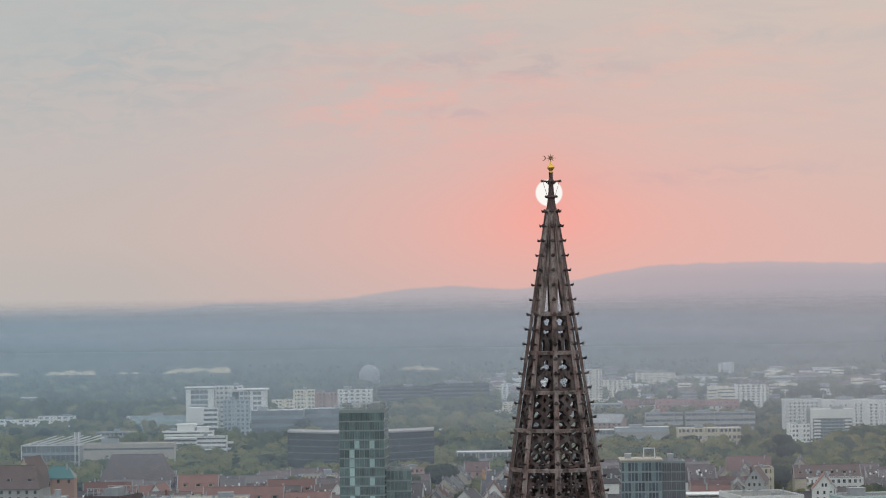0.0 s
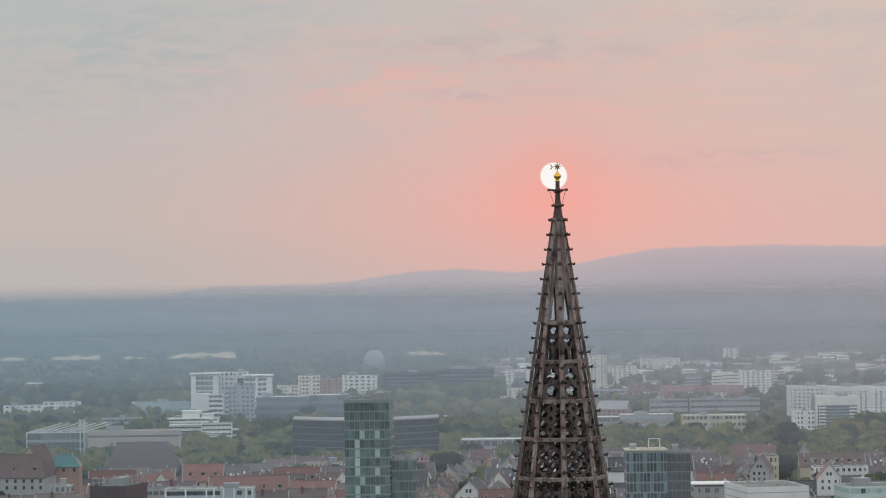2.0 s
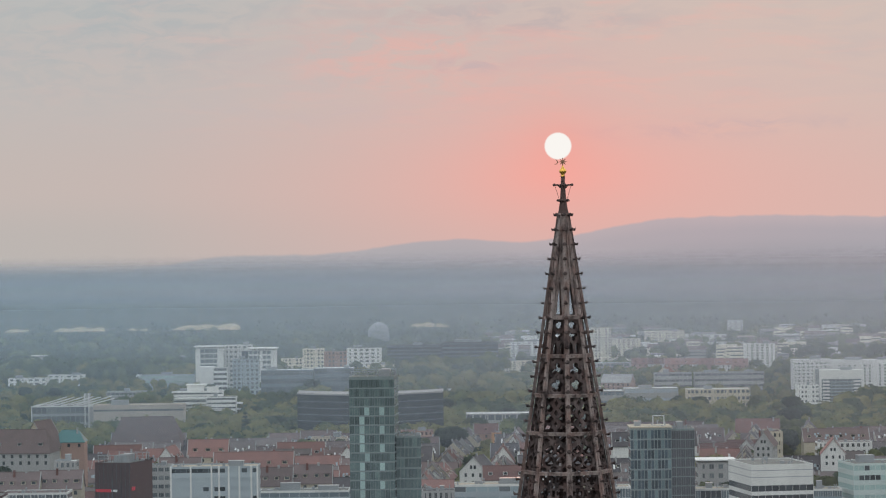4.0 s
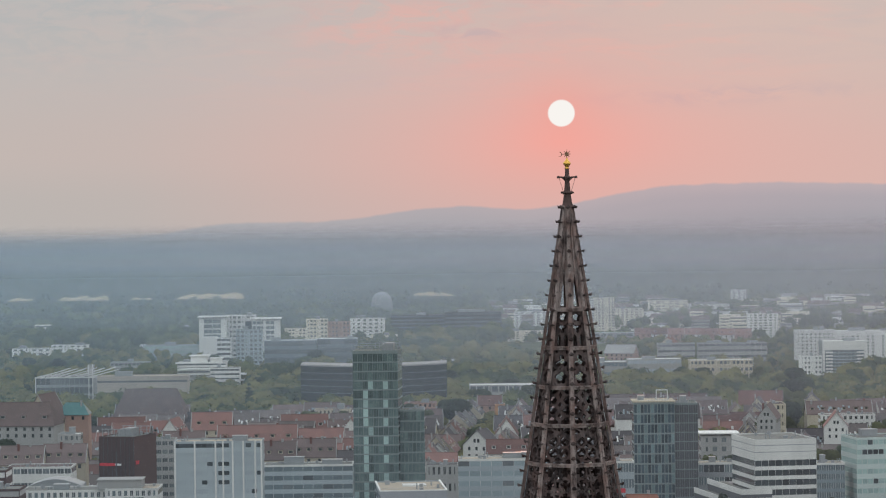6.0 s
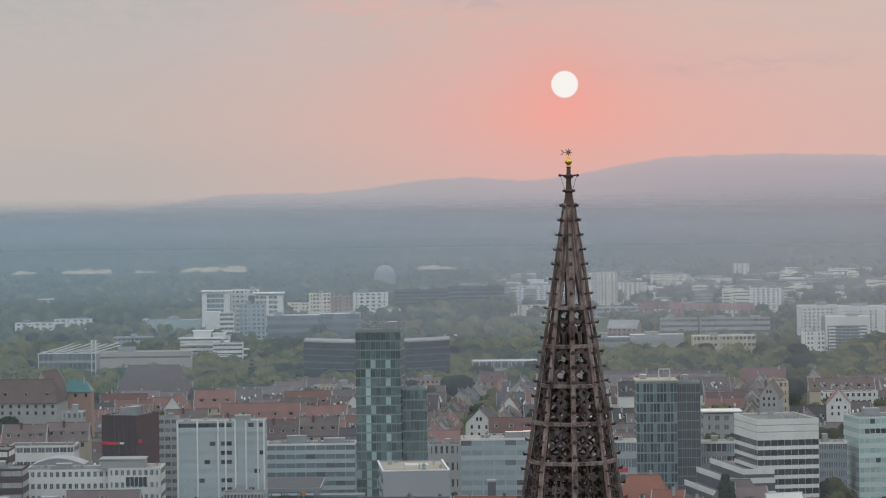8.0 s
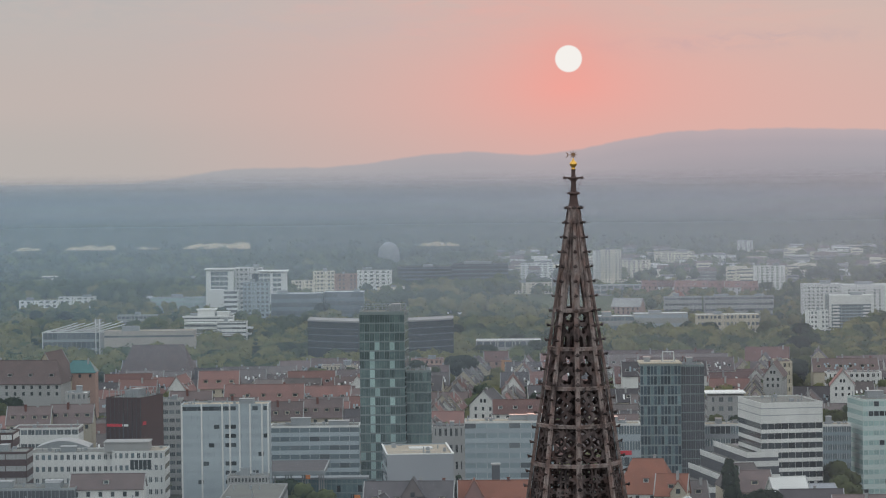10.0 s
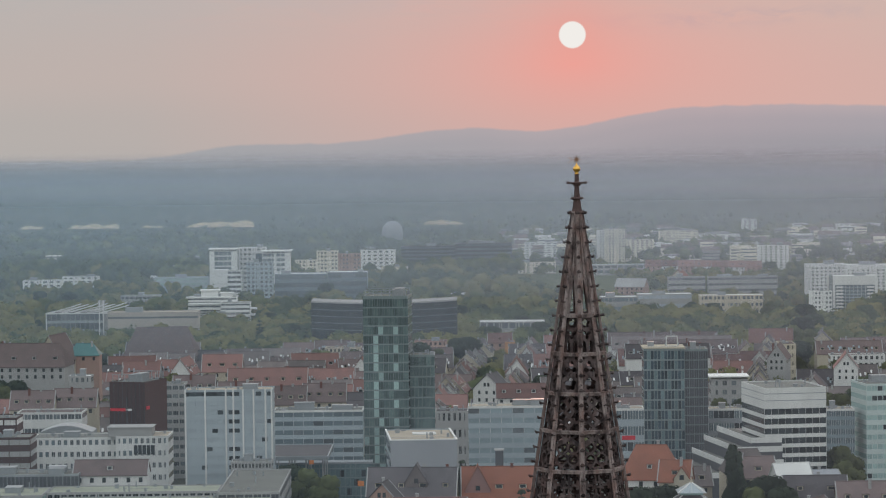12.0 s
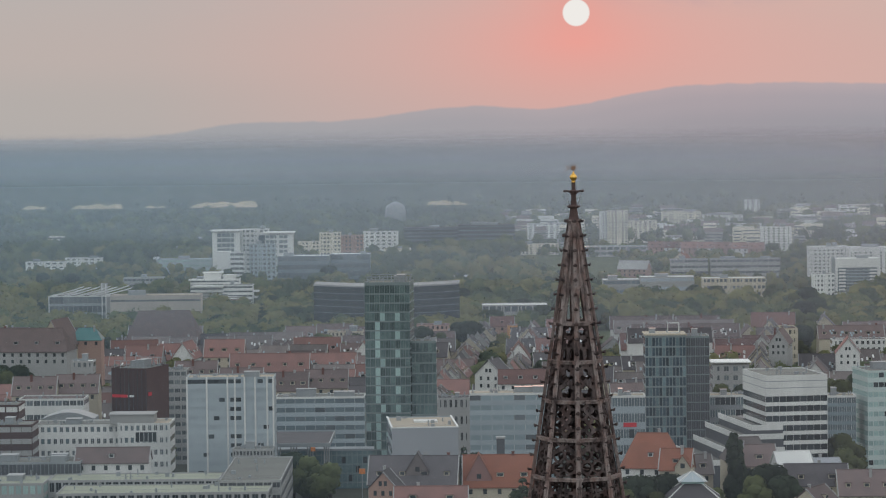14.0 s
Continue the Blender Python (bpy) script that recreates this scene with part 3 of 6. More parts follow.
def build_spire():
    spire = thing("cathedral_spire", "openwork gothic sandstone spire with crockets and a gilded star", "church spire", 0, 0, 0)
    crocket = crocket_mesh()
    dirs = [math.radians(-90 + TURN - 90 + 45 * k) for k in range(8)]
    top = 110.3
    # eight ribs, each with a crest and side rolls
    zs = [69.0, top]
    for a in dirs:
        ca, sa = math.cos(a), math.sin(a)
        at = lambda r, off, z: (r * ca - off * sa, r * sa + off * ca, z)
        solids = []
        for off, back, half in ((0.0, 0.08, 0.17), (-0.25, 0.22, 0.10), (0.25, 0.22, 0.10)):
            k = 0.35
            solids.append(bar(at(radius(69) - back, off, 69.0), at(radius(top) - back * k, off * k, top), half))
        v, f = join(*solids)
        rib = part("rib", mesh_of("rib", v, f, SANDSTONE), spire)
        z = 71.2
        while z < top:
            r = radius(z) + 0.02
            s = 1.02 if z < 100 else 0.9
            c = part("crocket", crocket, rib, at=at(r, 0, z), rz=math.degrees(a))
            c.scale = (s, s, s)
            z += 1.62
    # rings of stone, and a tracery panel in each face
    kinds = ("rounds", "wheel", "rounds", "wheel", "net", "foils", "gables")
    for n, kind in enumerate(kinds):
        z0, z1 = BANDS[n], BANDS[n + 1]
        low, high = radius(z0) * math.sin(math.pi / 8) - 0.16, radius(z1) * math.sin(math.pi / 8) - 0.16
        in0, in1 = radius(z0) * math.cos(math.pi / 8), radius(z1) * math.cos(math.pi / 8)
        slope = math.hypot(z1 - z0, in0 - in1)
        lean = math.atan2(in0 - in1, z1 - z0)
        v, f = contour_panel(tracery(kind, low, high, slope), low, high, slope, 0.32, 0.085)
        # x across, outward is -y in the panel's own frame
        turned = []
        for x, y, z in v:
            yy = -in0 + 0.30 + y * math.cos(lean) + z * math.sin(lean)
            turned.append((x, yy, z0 + z * math.cos(lean) - y * math.sin(lean)))
        # darker than the ribs: soot, and inside shade put into the colour
        panel = mesh_of("tracery_panel", turned, f, SANDSTONE_DARK)
        h = 0.20
        w = radius(z0) * math.sin(math.pi / 8)
        ring = mesh_of("stone_band", *join(
            prism([(-w - 0.1, z0 - h), (w + 0.1, z0 - h), (w + 0.1, z0 + h * 0.4), (-w - 0.1, z0 + h * 0.4)], -in0 - 0.02, -in0 + 0.5),
            prism([(-w - 0.1, z0 + h * 0.4), (w + 0.1, z0 + h * 0.4), (w, z0 + h), (-w, z0 + h)], -in0 - 0.12, -in0 + 0.4)), SANDSTONE)
        for a in dirs:
            rz = math.degrees(a) + 90 + 22.5
            part("tracery_panel", panel, spire, rz=rz)
            part("stone_band", ring, spire, rz=rz)
    # the closed upper part: a slim light in each face, then solid stone
    z0, z1 = BANDS[-1], top
    in0, in1 = radius(z0) * math.cos(math.pi / 8), radius(z1) * math.cos(math.pi / 8)
    low, high = radius(z0) * math.sin(math.pi / 8) - 0.12, radius(z1) * math.sin(math.pi / 8) - 0.05
    slope = math.hypot(z1 - z0, in0 - in1)
    lean = math.atan2(in0 - in1, z1 - z0)
    field = lambda u, v: max(-lancet(u, v * 1.0, 0, 0.3, 4.3, max(0.02, 0.40 - 0.088 * v)), 0.04 - abs(u) if v > 4.0 else -1)
    v, f = contour_panel(field, low, high, slope, 0.16, 0.10)
    turned = [(x, -in0 + 0.14 + y * math.cos(lean) + z * math.sin(lean), z0 + z * math.cos(lean) - y * math.sin(lean)) for x, y, z in v]
    panel = mesh_of("upper_panel", turned, f, SANDSTONE)
    w, h = low + 0.12, 0.18
    ring = mesh_of("stone_band", *prism([(-w - 0.08, z0 - h), (w + 0.08, z0 - h), (w, z0 + h), (-w, z0 + h)], -in0 - 0.08, -in0 + 0.4), SANDSTONE)
    roll = mesh_of("roll_moulding", *bar((0, -in0 + 3.9 * (in0 - in1) / (z1 - z0) - 0.02, z0 + 4.2), (0, -in1 + 0.02, z1), 0.075), SANDSTONE)
    for a in dirs:
        rz = math.degrees(a) + 90 + 22.5
        part("upper_panel", panel, spire, rz=rz)
        part("stone_band", ring, spire, rz=rz)
        part("roll_moulding", roll, spire, rz=rz)
    # finial: neck, collar, cross flower, shaft
    neck = lathe([(0.66, 109.9), (0.62, 110.3), (0.52, 110.6), (0.42, 111.3), (0.37, 111.6)], 8)
    part("finial_neck", mesh_of("finial_neck", *neck, SOOT), spire)
    collar = part("collar", mesh_of("collar", *lathe([(0.34, 111.5), (0.56, 111.64), (0.60, 111.74), (0.50, 111.84), (0.33, 111.9)], 8), SOOT), spire)
    for k in range(8):
        a = math.pi / 4 * k + 0.1
        part("collar_leaf", mesh_of("collar_leaf", *lathe([(0.02, 111.62), (0.13, 111.68), (0.14, 111.78), (0.05, 111.9)], 6, 0.60 * math.cos(a), 0.60 * math.sin(a)), SOOT), collar)
    part("shaft", mesh_of("shaft", *lathe([(0.36, 111.85), (0.31, 112.3), (0.25, 113.2), (0.22, 114.3), (0.28, 114.42)], 8), SOOT), spire)
    flower = part("cross_flower", mesh_of("cross_flower", *lathe([(0.26, 113.1), (0.36, 113.34), (0.42, 113.46), (0.34, 113.56), (0.24, 113.6)], 8), SOOT), spire)
    for k in range(4):
        a = math.pi / 2 * k + 0.12
        ca, sa = math.cos(a), math.sin(a)
        arm = join(bar((0.22 * ca, 0.22 * sa, 113.42), (0.95 * ca, 0.95 * sa, 113.48), 0.095), lathe([(0.02, 113.32), (0.15, 113.36), (0.18, 113.48), (0.12, 113.58), (0.02, 113.64)], 7, 1.0 * ca, 1.0 * sa),
                   bar((0.24 * ca, 0.24 * sa, 113.1), (0.55 * ca, 0.55 * sa, 113.38), 0.06))
        part("flower_arm", mesh_of("flower_arm", *arm, SOOT), flower)
        part("stay_wire", mesh_of("stay_wire", *bar((0.9 * ca, 0.9 * sa, 113.38), (0.45 * ca, 0.45 * sa, 111.9), 0.02), SOOT), flower)
    # gilded knob, rod, star and crescent
    part("gilded_knob", mesh_of("gilded_knob", *lathe([(0.20, 114.3), (0.25, 114.42), (0.19, 114.56), (0.22, 114.66), (0.36, 114.82), (0.42, 114.98), (0.38, 115.12), (0.24, 115.28), (0.12, 115.42), (0.07, 115.6), (0.05, 115.64)], 18), GOLD, True), spire, "round gilded knob")
    star = frustum(0.17, -0.06, 0.17, 0.06, 10)
    solids = [([(x, z, 116.02 + y) for x, y, z in star[0]], star[1])]
    for k in range(8):
        a = math.pi / 4 * k + math.pi / 2
        ca, sa = math.cos(a), math.sin(a)
        solids.append(prism([(0.12 * ca - 0.075 * sa, 116.02 + 0.12 * sa + 0.075 * ca), (0.12 * ca + 0.075 * sa, 116.02 + 0.12 * sa - 0.075 * ca), (0.52 * ca, 116.02 + 0.52 * sa)], -0.04, 0.04))
    part("star", mesh_of("star", *join(*solids), GILT_DIM), spire, "eight-pointed gilt star, dimmed as if backlit")
    part("star_rod", mesh_of("star_rod", *frustum(0.06, 115.4, 0.045, 116.0, 8), GILT_DIM), spire)
    # a thin crescent beside the star, its horns away from it
    v, f, n = [], [], 12
    for i in range(n + 1):
        a = radians(-115 + 230 * i / n)
        thick = 0.10 * math.cos(a * 0.75) + 0.012
        for r, y in ((0.27, -0.035), (0.27 - thick, -0.035), (0.27 - thick, 0.035), (0.27, 0.035)):
            v.append((-0.80 + r * math.cos(a), y, 116.0 + r * math.sin(a)))
    for i in range(n):
        f += [(i * 4 + q, i * 4 + (q + 1) % 4, i * 4 + 4 + (q + 1) % 4, i * 4 + 4 + q) for q in range(4)]
    f += [(3, 2, 1, 0), (n * 4, n * 4 + 1, n * 4 + 2, n * 4 + 3)]
    part("crescent", mesh_of("crescent", v, f, GILT_DIM), spire, "gilt crescent, dimmed as if backlit")
    part("vane_rod", mesh_of("vane_rod", *box(-0.56, 0.05, -0.025, 0.025, 115.98, 116.02), GILT_DIM), spire)
    # the plain tower that carries it
    tower = thing("church_tower", "tall plain sandstone tower under the spire", "church tower", 0, 0, 0)
    part("octagon", mesh_of("octagon", *frustum(7.4, 40, 7.2, 69.6, 8, dirs[0]), SANDSTONE), tower)
    part("square_base", mesh_of("square_base", *box(-8, 8, -8, 8, -0.2, 40), SANDSTONE), tower)


build_spire()


# ---------------------------------------------------------------- buildings
def office(name, label, x, y, w, z0, h, depth, floors, bays, wall, glass=DARKGLASS, roof=ROOFGREY, head=0.25, pane=0.82, tall=0.55, rz=0.0, skip=0.0, alt=None, group="", plant=1, sides=True, seed=1, spandrel=None, category="office building", pattern=None, split=2):
    """A flat-roofed block: core, floor bands and piers proud of it, panes in the recesses, parapet and roof plant.
    x, y: the middle of the front; head: the part of the height over the top windows, in metres of one floor."""
    rng = random.Random(seed)
    b = thing(name, label, category, x, y, z0, rz, group)
    part("core", mesh_of("core", *box(-w / 2 + 0.25, w / 2 - 0.25, 0.25, depth - 0.25, -1.0, h - 0.9), wall), b)
    fh = (h - head * 3.2) / floors
    bw = w / bays
    ph = fh * tall
    band = mesh_of("floor_band", *box(-w / 2, w / 2, 0.0, 0.26, 0, fh - ph), spandrel or wall)
    for k in range(floors):
        part("floor_band", band, b, at=(0, 0, k * fh))
    top = mesh_of("parapet", *join(box(-w / 2, w / 2, 0, 0.3, floors * fh, h), box(-w / 2, w / 2, depth - 0.3, depth, floors * fh, h),
                                   box(-w / 2, -w / 2 + 0.3, 0.3, depth - 0.3, floors * fh, h), box(w / 2 - 0.3, w / 2, 0.3, depth - 0.3, floors * fh, h)), wall)
    part("parapet", top, b)
    if roof:
        part("roof", mesh_of("roof", *box(-w / 2 + 0.3, w / 2 - 0.3, 0.3, depth - 0.3, h - 0.7, h - 0.35), roof), b)
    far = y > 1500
    # far dark panes swap to the paler glass, haze put into their colour
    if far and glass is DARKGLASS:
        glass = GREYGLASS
    pier_w = bw * (1 - pane)
    if pier_w > 0.02:
        pier = mesh_of("pier", *box(-pier_w / 2, pier_w / 2, 0.02, 0.27, 0, floors * fh), wall)
        for i in range(0, bays + 1, 3 if far else 1):
            part("pier", pier, b, at=(min(max(-w / 2 + i * bw, -w / 2 + pier_w / 2), w / 2 - pier_w / 2), 0, 0))
    q = bw * pane / split
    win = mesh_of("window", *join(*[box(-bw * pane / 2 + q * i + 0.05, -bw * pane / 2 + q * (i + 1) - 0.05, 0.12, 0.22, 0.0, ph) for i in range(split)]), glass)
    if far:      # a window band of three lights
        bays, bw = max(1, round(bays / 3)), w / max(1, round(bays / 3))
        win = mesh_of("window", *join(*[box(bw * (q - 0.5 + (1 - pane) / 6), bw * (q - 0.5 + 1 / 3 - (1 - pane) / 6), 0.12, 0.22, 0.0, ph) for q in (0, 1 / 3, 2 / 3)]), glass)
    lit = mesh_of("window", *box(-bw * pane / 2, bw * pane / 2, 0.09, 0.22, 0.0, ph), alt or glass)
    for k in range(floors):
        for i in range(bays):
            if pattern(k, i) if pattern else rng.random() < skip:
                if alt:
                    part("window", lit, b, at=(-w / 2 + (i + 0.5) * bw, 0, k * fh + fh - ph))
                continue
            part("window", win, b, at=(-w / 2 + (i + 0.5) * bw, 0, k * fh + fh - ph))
    if sides and not far:
        for s0 in (-1, 1):
            ends = (-w / 2, -w / 2 + 0.26) if s0 < 0 else (w / 2 - 0.26, w / 2)
            glass_ends = (-w / 2 + 0.12, -w / 2 + 0.26) if s0 < 0 else (w / 2 - 0.26, w / 2 - 0.12)
            part("side_wall", mesh_of("side_wall", *join(*[box(*ends, 0.3, depth - 0.3, k * fh, k * fh + fh - ph) for k in range(floors)]), spandrel or wall), b)
            part("side_glazing", mesh_of("side_glazing", *join(*[box(*glass_ends, 0.4, depth - 0.4, k * fh + fh - ph, k * fh + fh) for k in range(floors)]), glass), b)
    for i in range(plant):
        pw, pd, hh = rng.uniform(0.1, 0.25) * w, rng.uniform(0.2, 0.4) * depth, rng.uniform(1.2, 2.6)
        px, py = rng.uniform(-w / 2 + pw, w / 2 - pw), rng.uniform(0.35, 0.6) * depth
        part("roof_plant", mesh_of("roof_plant", *join(box(px - pw / 2, px + pw / 2, py - pd / 2, py + pd / 2, h - 0.5, h + hh), box(px - pw / 2 - 0.15, px + pw / 2 + 0.15, py - pd / 2 - 0.15, py + pd / 2 + 0.15, h + hh, h + hh + 0.2))
                                   , STEEL), b)
    if not far and h > 10:      # rails, vents and pipes on the roof
        bits = []
        for i in range(int(5 + w / 7)):
            px, py, q = rng.uniform(-w / 2 + 1, w / 2 - 1), rng.uniform(1, depth - 1), rng.uniform(0.25, 0.8)
            bits.append(box(px - q, px + q, py - q * 0.7, py + q * 0.7, h - 0.5, h + rng.uniform(0.2, 1.1)) if i % 3 else frustum(0.25, h - 0.5, 0.2, h + rng.uniform(0.6, 2.0), 6, 0, px, py))
        part("roof_vents", mesh_of("roof_vents", *join(*bits), STEEL), b)
        rail = [box(-w / 2 + 0.1, w / 2 - 0.1, 0.35, 0.42, h + 0.9, h + 0.97)] + [box(-w / 2 + 0.1 + i * 1.8, -w / 2 + 0.17 + i * 1.8, 0.35, 0.42, h - 0.1, h + 0.95) for i in range(int(w / 1.8))]
        part("roof_rail", mesh_of("roof_rail", *join(*rail), STEEL), b)
    return b


TAKEN = []      # footprints: x0, x1, y0, y1


def claim(x, y, w, depth, margin=3.0):
    TAKEN.append((x - w / 2 - margin, x + w / 2 + margin, y - margin, y + depth + margin))


def free(x, y, r):
    return all(not (x0 - r < x < x1 + r and y0 - r < y < y1 + r) for x0, x1, y0, y1 in TAKEN)


def put(name, label, x, y, w, z0, h, depth, *rest, **more):
    claim(x, y, w, depth)
    return office(name, label, x, y, w, z0, h, depth, *rest, **more)


# the tall blocks round the station
put("glass_tower", "tall green glass office tower with pale panels", -44.7, 867.0, 17.8, -18.9, 73.7, 20, 20, 9, MULLION, GREENGLASS, alt=PALEGLASS, split=3, pane=0.95, tall=0.85, head=0.4, plant=2, seed=5, rz=-4,
    pattern=lambda k, i: k < 17 and ((i == 2 and k % 5 != 1) or (i == 6 and k % 2 == 0) or (i == 3 and k % 5 == 1) or (i == 0 and k < 6 and k % 3 == 1) or (i == 4 and k < 5 and k % 2)))
put("glass_annex", "lower dark glass wing beside the tower", -30.5, 870.1, 9.8, -18.9, 50.1, 16, 12, 6, MULLION, GREENGLASS, split=3, pane=0.95, tall=0.85, seed=6, plant=0)
put("glass_tower", "square glass tower with blue panels and dark louvres", 62.2, 827.0, 15.5, -18.6, 54.2, 16, 14, 12, MULLION, NAVYGLASS, alt=TEALGLASS, pane=0.88, tall=0.84, split=1, seed=7, plant=1,
    pattern=lambda k, i: (i + 2 * (k // 2 % 2)) % 4 == 1)
put("louvred_block", "dark louvred stair block beside the glass tower", 74.5, 828.1, 8.8, -18.6, 53.8, 15, 15, 5, MULLION, LOUVRE, pane=0.95, tall=0.90, seed=8, plant=1)
put("white_slab", "pale blue slab office block with open windows", -94.7, 710.4, 30.2, -16.5, 48.1, 13, 15, 16, PALEBLUE, PALEBLUE, ROOFBEIGE, pane=0.985, tall=0.45, split=1, alt=DARKGLASS, seed=9, plant=1,
    pattern=lambda k, i: (i in (8, 9) and k % 4 != 1) or (k == 14 and i in (0, 1, 2, 3, 4, 5, 6, 13, 15)) or (k * 7 + i * 5) % 19 == 0)
put("box_building", "windowless grey box building with a gravel roof", -27.6, 690.2, 22.4, -16.0, 31.6, 38, 2, 1, PALEBLUE, PALEBLUE, ROOFBEIGE, pane=0.99, tall=0.5, sides=False, seed=10, rz=4, plant=0)
put("blue_office", "long blue glass office by the station", -70.1, 834.9, 34.3, -18.7, 31.6, 14, 9, 9, WHITE, BLUEGLASS, pane=0.99, tall=0.52, spandrel=PALEBLUE, alt=GREYGLASS, split=1, skip=0.10, seed=11, plant=2)
put("blue_office", "long pale blue office with white bands", 3.6, 773.7, 32.3, -17.8, 37.0, 14, 10, 8, WHITE, SLATEBLUE, ROOFBEIGE, pane=0.99, tall=0.5, spandrel=PALEBLUE, alt=GREYGLASS, split=1, skip=0.10, seed=12, plant=2)
put("blue_office", "low blue office with a red sign", 45.4, 776.0, 12.1, -17.9, 35.5, 12, 6, 6, WHITE, BLUEGLASS, ROOFBEIGE, pane=0.97, tall=0.55, spandrel=PALEBLUE, alt=DARKGLASS, skip=0.2, seed=22)
put("office_wing", "glass office wing behind the stepped block", 87.9, 841.1, 15.9, -18.7, 29.9, 12, 6, 8, WHITE, BLUEGLASS, ROOFBEIGE, pane=0.95, tall=0.6, spandrel=STEEL, alt=DARKGLASS, skip=0.2, seed=23)
put("office_wing", "green glass office wing with a white roof edge", 131.5, 846.5, 10.9, -18.8, 28.9, 12, 8, 6, WHITE, BLUEGLASS, ROOFBEIGE, pane=0.97, tall=0.6, spandrel=SLATEBLUE, seed=24)
brown = put("brown_tower", "dark brown clad block with a red sign", -144.5, 844.7, 14.7, -18.8, 42.6, 21, 9, 4, BROWNCLAD, BROWNCLAD, pane=0.985, tall=0.95, sides=False, seed=13, rz=-19, plant=3)
put("grey_office", "grey office block with rows of windows", -131.3, 889.7, 10.4, -19.0, 38.2, 12, 11, 4, CONCRETE, GREYGLASS, pane=0.8, tall=0.45, split=3, seed=25)
grey = put("grey_block", "pale green grey office block with ribbons", 154.2, 847.1, 26.0, -18.8, 38.5, 22, 10, 12, MINT, PALEGLASS, pane=0.9, tall=0.5, alt=DARKGLASS, seed=15, rz=9, pattern=lambda k, i: (k == 8 and i in (1, 2, 3, 4)) or (k * 5 + i * 3) % 17 == 0)
put("white_office", "white office building with square windows", -151.3, 739.0, 30.7, -17.2, 30.0, 18, 7, 14, WHITE, GREYGLASS, pane=0.55, tall=0.42, alt=BLUEGLASS, skip=0.15, seed=16, plant=1)
put("white_office", "white office with a raised roof storey", -127.1, 734.3, 18.5, -17.1, 30.7, 18, 7, 9, WHITE, GREYGLASS, ROOFBEIGE, pane=0.55, tall=0.42, alt=BLUEGLASS, skip=0.2, seed=26, plant=1)
put("striped_office", "brown office with white window bands", -173.0, 704.0, 22.0, -16.4, 33.0, 16, 8, 3, BROWNCLAD, CONCRETE, pane=0.97, tall=0.45, seed=27)
put("brick_office", "brick office end with a flat roof", -178.7, 739.1, 14.0, -17.2, 37.3, 16, 8, 3, BROWNCLAD, WHITE, pane=0.9, tall=0.4, seed=28)
put("low_office", "low office with a long white window band", -171.8, 824.0, 24.9, -18.6, 32.8, 16, 6, 9, WHITE, GREYGLASS, TILE_BROWN, pane=0.9, tall=0.35, seed=29, plant=0)
put("long_low_office", "long low building with a pale green flat roof", -120.4, 638.9, 55.0, -14.6, 19.8, 18, 4, 24, CONCRETE, DARKGLASS, ROOFGREEN, pane=0.75, tall=0.62, seed=30, plant=0)
put("long_low_office", "front wing with a grey flat roof", -108.0, 606.0, 66.0, -13.6, 18.6, 22, 4, 24, CONCRETE, DARKGLASS, ROOFGREEN, pane=0.7, tall=0.5, seed=31, plant=0)
put("low_office", "low glazed building with a pale roof", -158.1, 628.5, 20.4, -14.3, 19.9, 22, 5, 9, CONCRETE, PALEGLASS, ROOFGREEN, pane=0.7, tall=0.7, seed=32)
put("dark_pavilion", "dark glazed low building with roof boxes", -155.4, 657.8, 31.2, -15.2, 24.2, 16, 5, 12, STEEL, LOUVRE, ROOFGREY, pane=0.95, tall=0.8, seed=33, plant=3)
put("terrace_building", "grey building with a large flat terrace", -82.0, 624.0, 19.5, -14.2, 20.6, 66, 5, 7, CONCRETE, LOUVRE, ROOFGREY, pane=0.9, tall=0.4, seed=34, plant=0)
put("set_back_block", "set-back top floor with narrow windows", -85.8, 692.0, 13.9, -16.0, 24.8, 8, 7, 12, CONCRETE, DARKGLASS, ROOFGREY, pane=0.6, tall=0.4, seed=35, plant=1)
